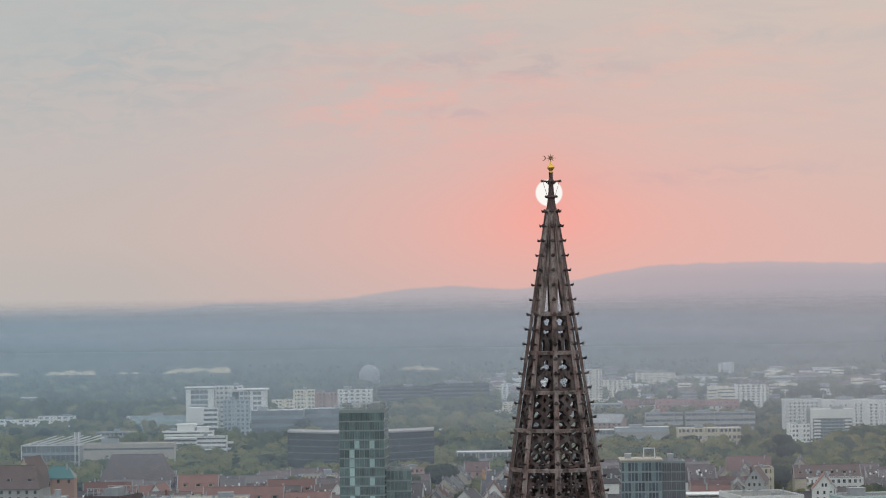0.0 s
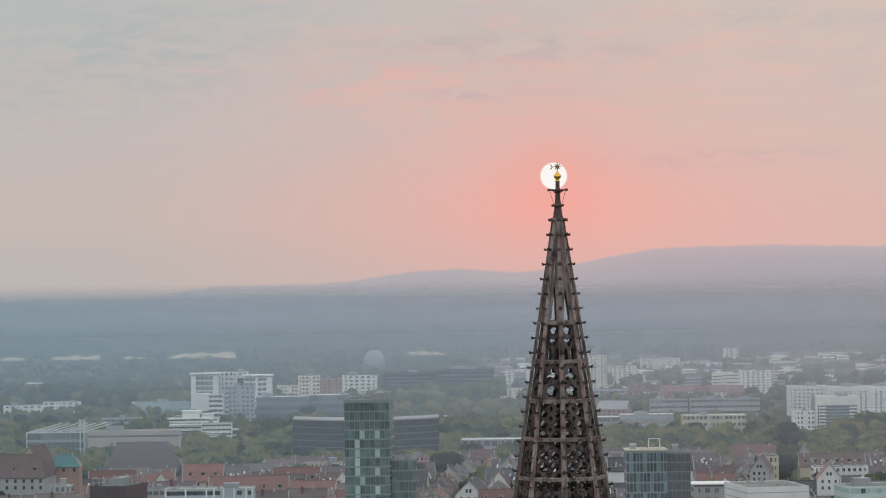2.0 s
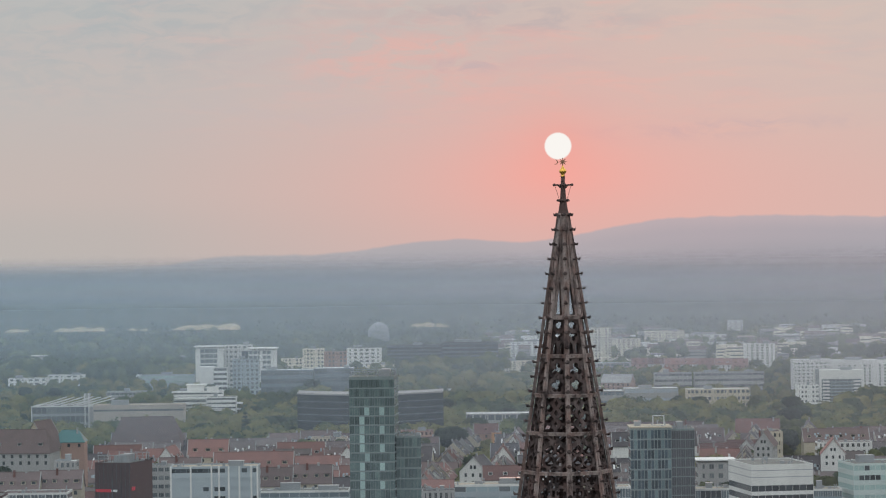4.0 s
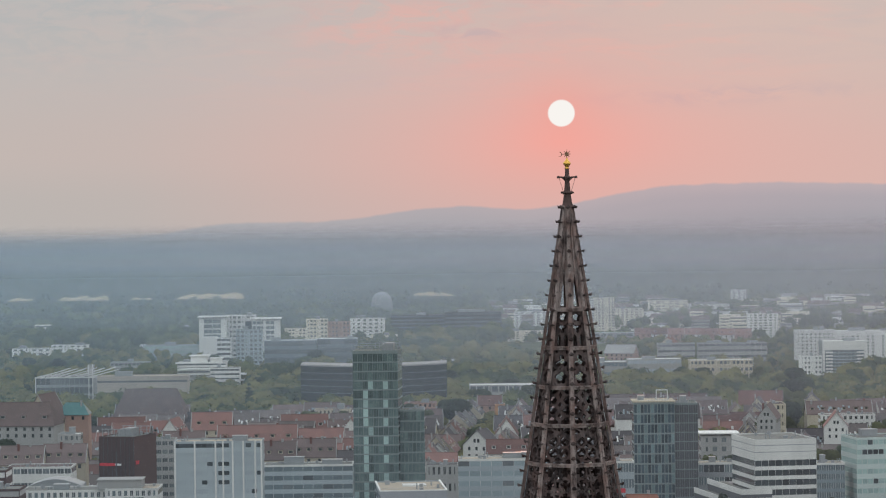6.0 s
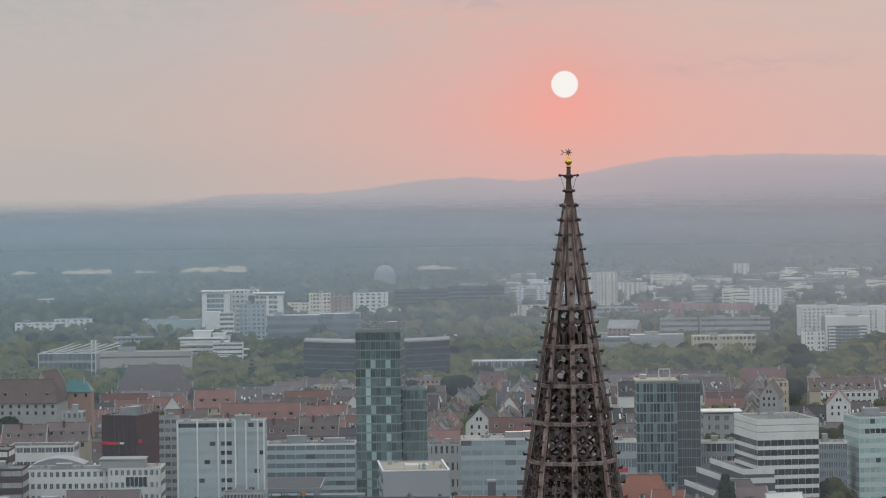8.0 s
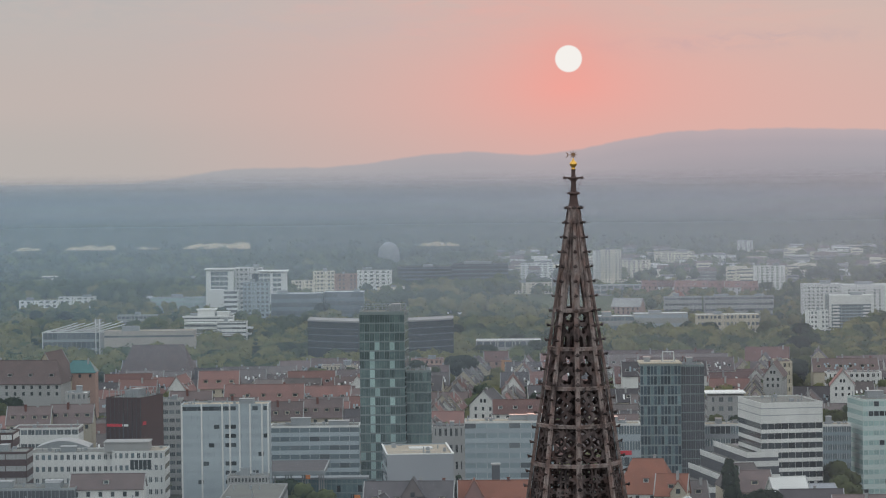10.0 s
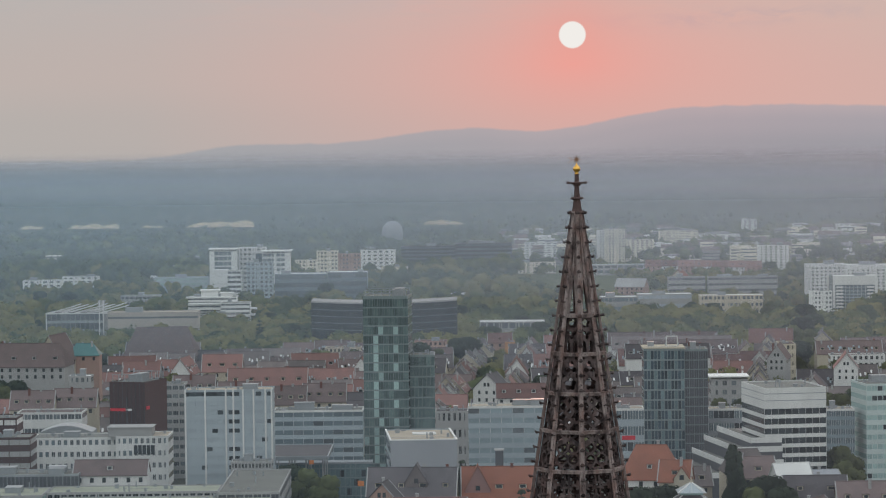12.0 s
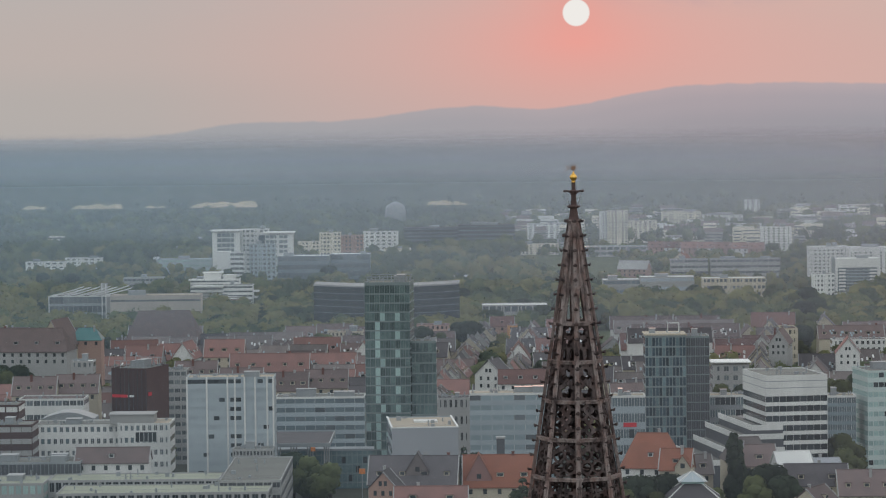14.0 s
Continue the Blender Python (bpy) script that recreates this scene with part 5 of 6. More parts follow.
part("wall_joint", mesh_of("wall_joint", *box(cw_ * 0.2 - 0.06, cw_ * 0.2 + 0.06, -0.17, -0.10, 0.5, ch_ - 0.2), STEEL), boxy)
red_office = [o for o in scene.objects if o.name.startswith("blue_office")][2]
sign_of(red_office, "sign", "flat red sign bar", -2.0, 2.8, 24.0, 25.6, REDSIGN)


# dark curved hall
def arc_hall():
    x, y, w, z0, h = -63.8, 1523.8, 89.9, -19.0, 34.7
    claim(x, y, w, 60)
    hall = thing("arc_hall", "dark glazed curved hall with a pale roof rim", "hall", x, y, z0)
    n = 24
    curve = lambda s, r: (w / 2 * s * r, 26 * s * s + (1 - r) * 20)
    def band(z_low, z_high, grow):
        v, f = [], []
        for i in range(n + 1):
            s = 2 * i / n - 1
            px, py = curve(s, 1.0)
            v += [(px, py - grow, z_low), (px, py - grow, z_high), (px, py + 30, z_high), (px, py + 30, z_low)]
        for i in range(n):
            a, b = i * 4, i * 4 + 4
            f += [(a, b, b + 1, a + 1), (a + 1, b + 1, b + 2, a + 2), (a + 2, b + 2, b + 3, a + 3), (a, a + 3, b + 3, b)]
        f += [(0, 1, 2, 3), (n * 4 + 3, n * 4 + 2, n * 4 + 1, n * 4)]
        return v, f
    part("glazed_wall", mesh_of("glazed_wall", *band(-1, h - 0.9, 0.0), DARKGLASS), hall)
    part("roof_rim", mesh_of("roof_rim", *band(h - 0.9, h, 1.3), CONCRETE), hall, "pale curved roof rim")
    for k in range(4):
        part("floor_line", mesh_of("floor_line", *band(h - 5.2 - 4 * k, h - 4.9 - 4 * k, 0.25), BLUEGLASS), hall)


arc_hall()


# white translucent dome far off
def dome():
    x, y, z = -101.9, 3356.6, -2.4
    z = -19
    d = thing("dome", "pale round gas holder dome above the trees", "dome", x, y, z)
    prof = [(12.7, 0.0), (12.7, 18.0)] + [(12.7 * math.cos(radians(a)), 18.0 + 12.7 * math.sin(radians(a))) for a in range(15, 90, 15)] + [(0.2, 30.7)]
    part("shell", mesh_of("shell", *lathe(prof, 24), GREYPANEL, True), d)
    for k in range(8):
        a = math.pi / 4 * k
        part("seam", mesh_of("seam", *bar((12.8 * math.cos(a), 12.8 * math.sin(a), 0), (12.8 * math.cos(a), 12.8 * math.sin(a), 18.0), 0.3), STEEL), d)
    claim(x, y - 16, 32, 32)


dome()


# slanting white masts on the dark hall
def masts():
    hall = [o for o in scene.objects if o.name.startswith("masted_hall")][0]
    x, y, w, z0, h = -265.0, 1634.2, 37.1, -19.0, 24.0
    for k in range(13):
        px = -w / 2 + 1 + k * w / 13
        part("slanting_mast", mesh_of("slanting_mast", *bar((px - 2, 1 + k % 3 * 7, h - 0.5), (px + 17, 6 + k % 3 * 7, h + 4.2 + k % 2), 0.28), WHITE), hall, "slanting white mast")
    part("roof_beam", mesh_of("roof_beam", *join(box(-w / 2 - 0.5, w / 2 + 18, -0.5, -0.1, h - 0.6, h + 0.1), box(-w / 2 - 0.5, -w / 2, -0.5, 0, 0, h)), WHITE), hall, "white roof edge beam")
    for px in (w / 2 - 3, w / 2 - 0.5):
        part("post", mesh_of("post", *box(px - 0.3, px + 0.3, -0.6, 0.0, 0, h + 8), WHITE), hall)


masts()


# ---------------------------------------------------------------- pitched-roof houses
def house(name, label, w, d, eave, rise, wall, roof, dormers=2, chimneys=1, hip=0.0, seed=0, rows=2, ends=False, category="house"):
    """A pitched-roof house, ridge along x, its front towards -y, foot at z = 0."""
    rng = random.Random(seed)
    h = thing(name, label, category, 0, 0, 0)
    gable = rise * (1 - hip)
    body = [(-d / 2, -4.0), (d / 2, -4.0), (d / 2, eave), (0, eave + (rise - 0.25) * (1 if hip == 0 else 0.02)), (-d / 2, eave)]
    v, f = prism(body, -w / 2 + 0.05, w / 2 - 0.05)
    part("wall", mesh_of("wall", [(y, -x, z) for x, y, z in v], f, wall), h)
    o, t = 0.5, 0.28
    run = d / 2 + o
    low = eave - rise * o / (d / 2)
    hx = w / 2 + 0.35
    cut = hip * d * 0.9
    v, f = [], []
    for s in (-1, 1):
        n = len(v)
        for lift in (0.0, t):
            v += [(-hx, s * run, low + lift), (hx, s * run, low + lift), (hx - cut, 0, eave + rise + lift), (-hx + cut, 0, eave + rise + lift)]
        f += [tuple(n + i for i in q) for q in ((0, 1, 2, 3), (4, 7, 6, 5), (0, 4, 5, 1), (1, 5, 6, 2), (2, 6, 7, 3), (3, 7, 4, 0))]
    if hip:
        for s in (-1, 1):
            n = len(v)
            v += [(s * hx, -run, low + t), (s * hx, run, low + t), (s * (hx - cut), 0, eave + rise + t)]
            f.append((n, n + 1, n + 2))
    v, f = join((v, f), bar((-hx + cut, 0, eave + rise + t), (hx - cut, 0, eave + rise + t), 0.16))
    plain = len(f)
    lights = []
    for k in range(int(w / 2.6) if rows == 0 else 0):      # skylights and pale verge strips
        sx0, q = rng.uniform(-0.42, 0.42) * w, rng.uniform(0.45, 0.85)
        yy = -d / 2 * q
        zz = eave + rise * (1 - q) + t
        lights.append(([(sx0 - 0.45, yy - 0.6, zz - 0.6 * rise / (d / 2) + 0.12), (sx0 + 0.45, yy - 0.6, zz - 0.6 * rise / (d / 2) + 0.12), (sx0 + 0.45, yy + 0.6, zz + 0.6 * rise / (d / 2) + 0.12), (sx0 - 0.45, yy + 0.6, zz + 0.6 * rise / (d / 2) + 0.12)], [(0, 1, 2, 3)]))
    if not hip:
        for s in (-1, 1):
            lights.append(bar((s * hx, -run, low + t), (s * hx, 0, eave + rise + t), 0.17))
    v, f = join((v, f), *lights)
    me = mesh_of("roof", v, f, roof)
    # half the roofs get white skylight panes, sky reflection put into their colour
    me.materials.append(BRIGHT if seed % 2 else SLATEBLUE)
    me.materials.append(CONCRETE)
    panes = int(w / 2.6) if rows == 0 else 0
    me.polygons.foreach_set("material_index", [0] * plain + [1] * panes + [2] * (len(f) - plain - panes))
    part("roof", me, h)
    slope = rise / (d / 2)
    for k in range(dormers):
        dx = -w / 2 + (k + 0.5) * w / dormers + rng.uniform(-0.3, 0.3)
        dw, dh, back = rng.uniform(0.8, 1.2), 1.6, 1.6 / slope
        y0 = -d / 2 + 0.28 * d / 2
        zb = eave + slope * (d / 2 + y0)
        cheek, lid, light = box(dx - dw, dx + dw, y0, y0 + back + 0.8, zb - 0.4, zb + dh), box(dx - dw - 0.2, dx + dw + 0.2, y0 - 0.25, y0 + back + 1.0, zb + dh, zb + dh + 0.18), box(dx - dw + 0.25, dx + dw - 0.25, y0 - 0.04, y0 + 0.05, zb + 0.45, zb + dh - 0.2)
        if rows:
            d0 = part("dormer", mesh_of("dormer", *cheek, wall), h)
            part("dormer_roof", mesh_of("dormer_roof", *lid, roof), d0)
            part("dormer_window", mesh_of("dormer_window", *light, DARKGLASS), d0)
            continue
        me = mesh_of("dormer", *join(cheek, lid, light), wall)
        me.materials.append(roof)
        me.materials.append(DARKGLASS)
        me.polygons.foreach_set("material_index", [0] * 6 + [1] * 6 + [2] * 6)
        part("dormer", me, h)
    for k in range(chimneys):
        cx = rng.uniform(-0.42, 0.42) * w
        cy = rng.uniform(-0.15, 0.2) * d
        top = eave + rise + rng.uniform(0.6, 1.4)
        part("chimney", mesh_of("chimney", *join(box(cx - 0.45, cx + 0.45, cy - 0.35, cy + 0.35, eave + rise * 0.4, top), box(cx - 0.55, cx + 0.55, cy - 0.45, cy + 0.45, top, top + 0.2)), REDBROWN if k % 2 else CONCRETE), h)
    if ends:      # windows in the gable ends
        pane = mesh_of("gable_window", *box(-0.06, 0.06, -0.5, 0.5, -0.75, 0.75), DARKGLASS)
        for q in (-1, 1):
            for yy, zz in ((-d * 0.27, eave - 1.5), (0.0, eave - 1.5), (d * 0.27, eave - 1.5), (-d * 0.27, eave - 4.6), (0.0, eave - 4.6), (d * 0.27, eave - 4.6), (-0.8, eave + rise * 0.3), (0.8, eave + rise * 0.3)):
                part("gable_window", pane, h, at=(q * (w / 2 - 0.04), yy, zz))
    cols = max(2, int(w / 4))
    glass = mesh_of("window", *box(-0.6, 0.6, -0.06, 0.08, -0.8, 0.8), DARKGLASS)
    for r in range(rows):
        for i in range(cols):
            part("window", glass, h, at=(-w / 2 + (i + 0.5) * w / cols, -d / 2, eave - 1.7 - 3.1 * r))
    return h


def row_houses():
    """Blocks of tenements: long rows of pitched roofs, yards between them, and two straight streets that run away from the station."""
    rng = random.Random(11)
    words = {TILE_BROWN: "brown", TILE_RED: "red", SLATE: "slate", TILE_DUSK: "grey-brown"}
    tint = {WHITE: "white", CREAM: "cream", CONCRETE: "grey"}
    kinds = (TILE_BROWN, SLATE, TILE_DUSK, TILE_RED, TILE_BROWN, TILE_DUSK, SLATE, TILE_BROWN, TILE_RED, TILE_DUSK, TILE_BROWN, SLATE, TILE_DUSK, TILE_BROWN, TILE_RED, SLATE)
    masters = []
    for k, roof in enumerate(kinds):
        wall = (WHITE, CREAM, CONCRETE, CREAM)[k % 4]
        w, d = (18, 22, 15, 25, 20)[k % 5], (12, 13.5, 11.5)[k % 3]
        m = house("tenement", f"{tint[wall]} tenement with a {words[roof]} pitched roof", w, d, rng.uniform(9.5, 13.0), rng.uniform(5.6, 8.0), wall, roof, (2, 2, 2, 3, 2)[k % 5], 1, seed=k, rows=0)
        m["group"] = "tenement rows"
        masters.append((m, w, d, roof))
    used = [False] * len(masters)

    def stand(k, px, py, rz):
        m = masters[k][0]
        at = pose(px, py, terrain(px, py), 0, 0, rz)
        if not used[k]:
            m.matrix_basis = at
            used[k] = True
        else:
            copy_thing(m, at)
        TAKEN.append((px - 6, px + 6, py - 5, py + 5))

    # houses stand along both sides of the streets, their gables one behind the other
    for x0, lean in STREETS:
        for s in (-1, 1):
            py = 925.0
            while py < 1450:
                k = rng.randrange(len(masters))
                px = x0 + (py - 900) * lean + s * (14.5 + rng.uniform(-1.2, 2.0))
                if free(px, py, 6) and rng.random() < 0.9:
                    stand(k, px, py, 90 - math.degrees(math.atan(lean)) + (180 if s > 0 else 0) + (90 if rng.random() < 0.15 else rng.uniform(-3, 3)))
                py += masters[k][1] * 1.03
    y = 905.0
    n = 0
    while y < 1440:
        half = 0.155 * (y + 341) + 25
        skew = rng.uniform(-7, 7)
        x = -half - 12 + rng.uniform(0, 10)
        roof, left = rng.choice(kinds), 0
        while x < half - 12:
            if left == 0:
                roof, left = rng.choice(kinds), rng.randrange(1, 5)
            left -= 1
            k = rng.choice([i for i, q in enumerate(masters) if q[3] is roof])
            m, w, d, _ = masters[k]
            px = x + w / 2
            py = y + math.tan(radians(skew)) * px * 0.5 + rng.uniform(-1.0, 1.0)
            side = rng.random() < 0.12
            if rng.random() < 0.93 and free(px, py, 7) and all(abs(px - (x0 + (py - 900) * lean)) > 24 for x0, lean in STREETS):
                stand(k, px, py, skew + (90 if side else 0))
            x += (d if side else w) * (1.0 if rng.random() < 0.85 else 1.4)
        n += 1
        y += rng.uniform(42, 50) if n % 2 else rng.uniform(27, 33)


STREETS = ((-22.0, 0.060), (112.0, 0.12))


def place_house(h, x, y, z, rz=0):
    h.matrix_basis = pose(x, y, z, 0, 0, rz)
    TAKEN.append((x - 8, x + 8, y - 6, y + 6))


# large single roofs: width, depth, eave and rise in metres; x, y, z of the ridge's middle
def ridge_house(name, label, x, y, z, w, d, rise, wall, roof, rz=0, **more):
    base = terrain(x, y)
    eave = z - rise - base
    h = house(name, label, w, d, eave, rise, wall, roof, **more)
    place_house(h, x, y, base, rz)
    return h


ridge_house("school_house", "large grey house with a red-brown roof", -219.9, 1104.2, 21.4, 40, 20, 10, CONCRETE, TILE_BROWN, rz=-6, hip=0.25, seed=31, dormers=4, chimneys=2, rows=2)
ridge_house("white_wing", "white wing with a red-brown pitched roof", -130.1, 668.1, 12.2, 24, 11, 4.2, WHITE, TILE_BROWN, seed=32, dormers=1, chimneys=0)
ridge_house("slate_house", "old house with a large dark slate roof", -30.3, 633.0, 12.4, 28, 15, 8, CREAM, SLATE, seed=33, dormers=4, chimneys=2, rz=-4)
ridge_house("gable_house", "salmon gable house with a dark roof", -38.5, 604.8, 11.3, 10, 9, 5, PINKISH, SLATE, seed=34, rz=80, dormers=0, ends=True)
ridge_house("red_house", "low house with a red tiled roof", -24.4, 589.8, 7.9, 22, 11, 5, CREAM, TILE_RED, seed=35, dormers=2)
ridge_house("orange_house", "house with a broad orange tiled roof", -3.2, 640.2, 11.6, 23, 15, 9, CREAM, TILE_ORANGE, seed=36, dormers=3, chimneys=2)
ridge_house("orange_house", "steep orange roofed house with a white gable", 46.9, 655.8, 16.4, 19, 15, 10, WHITE, TILE_ORANGE, seed=37, dormers=1, chimneys=1, rz=-12, hip=0.35)
ridge_house("orange_house", "cream house with an orange roof and stepped gable", 53.8, 640.7, 13.0, 10, 10, 6, CREAM, TILE_ORANGE, seed=38, dormers=1, rz=-12)
ridge_house("white_gable_house", "white gabled house beside the stepped block", 92.1, 655.9, 10.0, 12, 15, 8, WHITE, WHITE, seed=39, dormers=0, chimneys=0, rz=14)
ridge_house("brown_house", "brown roofed house by the stepped block", 81.5, 665.9, 11.2, 12, 11, 6, CREAM, TILE_BROWN, seed=40, dormers=1, rz=10)
ridge_house("slate_house", "low slate roofed house behind poplars", 98.1, 640.8, 7.6, 20, 13, 6, CREAM, SLATE, seed=41, dormers=2)
ridge_house("red_house", "house with a red-brown roof and white dormers", 115.8, 630.9, 6.7, 24, 13, 7, CREAM, TILE_BROWN, seed=42, dormers=4)
ridge_house("red_house", "house with a red roof by the bottom road", 93.0, 595.7, 5.9, 14, 11, 5, CREAM, TILE_BROWN, seed=43, dormers=1, rz=60)
ridge_house("brick_barn", "long brown roofed hall before the grey hall", -181.4, 1354.4, 12.7, 40, 34, 15, BROWNCLAD, TILE_BROWN, seed=44, dormers=0, chimneys=0, hip=0.2, rows=1)
ridge_house("old_town_house", "red roofed house row with dormers", -98.9, 985.0, 17.6, 34, 14, 7, CREAM, TILE_RED, seed=45, dormers=5, chimneys=2)
ridge_house("old_town_house", "red roofed house by the garden", -124.0, 1054.9, 18.7, 18, 13, 7, CREAM, TILE_RED, seed=46, dormers=3)
def cross_gable(parent, x, w, run, z, rise, wall, roof):
    """A gabled wing that stands out of a roof's front slope, its ridge towards -y; z: its eave."""
    v, f = prism([(x - w / 2, z - 3.5), (x + w / 2, z - 3.5), (x + w / 2, z), (x, z + rise), (x - w / 2, z)], -run, 0)
    part("cross_gable", mesh_of("cross_gable", v, f, wall), parent)
    slopes = []
    for q in (-1, 1):
        e = w / 2 + 0.4
        lo = z - 0.4 * rise / (w / 2)
        quad = [(x, -run - 0.4, z + rise), (x + q * e, -run - 0.4, lo), (x + q * e, 0, lo), (x, 0, z + rise)]
        slopes.append((quad + [(a, b, c + 0.3) for a, b, c in quad], [(0, 1, 2, 3), (4, 7, 6, 5), (0, 4, 5, 1), (1, 5, 6, 2), (3, 7, 4, 0)]))
    part("cross_roof", mesh_of("cross_roof", *join(*slopes), roof), parent)
    part("gable_window", mesh_of("gable_window", *box(x - 0.7, x + 0.7, -run - 0.08, -run + 0.05, z - 0.4, z + 1.1), DARKGLASS), parent)


old = [o for o in scene.objects if o.parent is None and o.name.startswith(("slate_house", "orange_house"))]
cross_gable(old[0], 1.5, 7.0, 5.4, 23.0, 5.6, TILE_DUSK, SLATE)
cross_gable(old[1], -6.5, 8.0, 6.4, 20.0, 7.4, TILE_RED, TILE_ORANGE)
cross_gable(old[3], 2.6, 5.0, 5.6, 22.6, 3.6, CREAM, TILE_ORANGE)
ridge_house("brown_house", "brown roofed house below the terraces", 60.0, 672.0, 7.4, 14, 11, 5.5, CREAM, TILE_DUSK, seed=95, dormers=2, chimneys=2, rz=6)
ridge_house("grey_roof_house", "low house with a grey sheet roof", 103.5, 662.0, 7.0, 9, 12, 3.0, CONCRETE, GREYPANEL, seed=96, dormers=0, chimneys=1, rows=1, rz=8)
ridge_house("brown_house", "tall house with a hipped grey-brown roof and a chimney", 79.0, 676.0, 12.6, 15, 13, 7.0, CREAM, TILE_DUSK, seed=97, dormers=0, chimneys=1, hip=0.3, rz=6)
for px_ in ((-104.1, 889.9, 19.5), (-85.3, 880.0, 18.4), (-70.0, 890.2, 18.5), (-124.4, 914.8, 20.4), (-184.1, 869.2, 18.6), (-168.6, 879.3, 18.4)):
    ridge_house("brown_town_house", "brown roofed town house with small dormers", *px_, 17, 13, 6.5, CREAM, TILE_BROWN, seed=70, dormers=4, chimneys=2, rows=1)
ridge_house("old_town_house", "white gabled house at the street corner", -2.6, 945.8, 17.5, 13, 12, 6, WHITE, SLATE, seed=47, dormers=0, rz=70, ends=True)
ridge_house("old_town_house", "long red roofed house by the street", 11.2, 925.7, 14.6, 24, 12, 5, WHITE, TILE_RED, seed=48, dormers=4)
ridge_house("old_town_house", "white gabled house with a red roof", 189.8, 1297.0, 0.1, 16, 13, 7, WHITE, TILE_RED, seed=49, dormers=1, rz=20)
ridge_house("old_town_house", "house with an orange gable roof", 163.9, 2207.8, 1.5, 16, 13, 6, CREAM, TILE_ORANGE, seed=50, dormers=0, rz=70)
ridge_house("grey_roof_house", "white house with a pale roof by the sports field", 118.7, 2107.2, -0.1, 24, 14, 6, PINKISH, CONCRETE, seed=51, dormers=0, rz=-20)
for k in range(7):
    ridge_house("red_row_house", "red roofed row house among trees", *((lambda a, b: (a[0] + (b[0] - a[0]) * k / 6, a[1] + (b[1] - a[1]) * k / 6, a[2]))((163.1, 2557.9, -4.8), (252.8, 2508.6, -4.7))), 15, 11, 5, WHITE if k % 2 else PINKISH, TILE_RED, seed=60 + k, dormers=2, rows=2, chimneys=1)
# single houses that stand out of the rows
ridge_house("red_gable_house", "white gabled house with a red roof among trees", 170.9, 1150.0, 9.7, 18, 11.5, 7.0, WHITE, TILE_RED, seed=80, dormers=0, rz=84, ends=True, rows=0)
put("long_white_house", "long white house with a row of windows", 187.0, 1230.0, 28.0, -19.0, 21.5, 11, 6, 10, WHITE, DARKGLASS, TILE_BROWN, pane=0.5, tall=0.5, seed=81, plant=0, category="house")
ridge_house("long_brown_house", "long house with a red-brown roof behind a white one", 186.0, 1262.0, 7.2, 34, 13, 6.0, CREAM, TILE_BROWN, seed=82, dormers=6, chimneys=2, rows=0)
put("corner_house", "tall cream corner house on the street", 153.5, 1250.0, 8.0, -19.0, 26.0, 24, 6, 3, CREAM, DARKGLASS, TILE_BROWN, pane=0.45, tall=0.5, seed=83, plant=0, category="house")
ridge_house("corner_gable_house", "cream gabled house with a brown roof at the corner", 144.0, 1205.0, 10.0, 22, 9.5, 6.5, CONCRETE, TILE_BROWN, seed=84, dormers=0, chimneys=2, rz=78, ends=True, rows=1)
terrace_house = put("terrace_house", "low white house with a planted roof terrace", 101.6, 1000.0, 16.0, -19.0, 28.6, 14, 7, 4, CONCRETE, GREYGLASS, ROOFGREEN, pane=0.5, tall=0.5, seed=85, plant=0, category="house")
eaves(terrace_house, 16.0, 14, 29.4, 0.8, BRIGHT, 0.5)
ridge_house("teal_roof_house", "salmon house with a teal copper hipped roof", -196.2, 1130.0, 19.3, 15, 12, 5.0, PINKISH, COPPER, seed=86, dormers=0, chimneys=1, hip=0.35, rows=1)
ridge_house("school_wing", "cream wing with a steep red-brown roof and pale verges", -207.8, 1118.0, 24.7, 24, 13, 11.5, CREAM, TILE_BROWN, seed=87, dormers=0, chimneys=0, rz=78, ends=True, rows=1)
put("flat_white_house", "small white flat-roofed house", -187.4, 1040.0, 10.2, -19.0, 30.0, 10, 6, 4, CONCRETE, GREYGLASS, BRIGHT, pane=0.5, tall=0.4, seed=88, plant=1, category="house")
put("orange_street_house", "narrow orange house at the end of the street", 12.4, 1462.0, 6.0, -19.0, 14.0, 14, 4, 2, ORANGEWALL, DARKGLASS, TILE_RED, pane=0.45, tall=0.45, seed=89, plant=0, category="house")
ridge_house("salmon_house", "salmon house with a red roof at the end of the street", 6.5, 1476.0, -0.8, 14, 12, 5.0, PINKISH, TILE_RED, seed=90, dormers=1, rows=1)
for k, (x, y, z, w, roof) in enumerate(((99.0, 1420.0, 2.4, 62, TILE_BROWN), (101.0, 1372.0, 3.4, 66, TILE_DUSK), (104.0, 1322.0, 4.6, 58, TILE_BROWN), (92.0, 1268.0, 6.2, 44, SLATE))):
    ridge_house("long_row_house", "long tenement with a dark roof and a row of pale dormers", x, y, z, w, 13, 6.5, WHITE, roof, seed=91 + k, dormers=int(w / 5), chimneys=4, rows=0, rz=-2 + k)
    TAKEN.append((x - w / 2, x + w / 2, y - 9, y + 9))
# a street of tall trees and a green yard keep clear of houses
for x, y in ((158.1, 1248.9), (166.2, 1318.9), (175.7, 1398.9), (-156.4, 1216.4)):
    TAKEN.append((x - 8, x + 8, y - 42, y + 42))
row_houses()


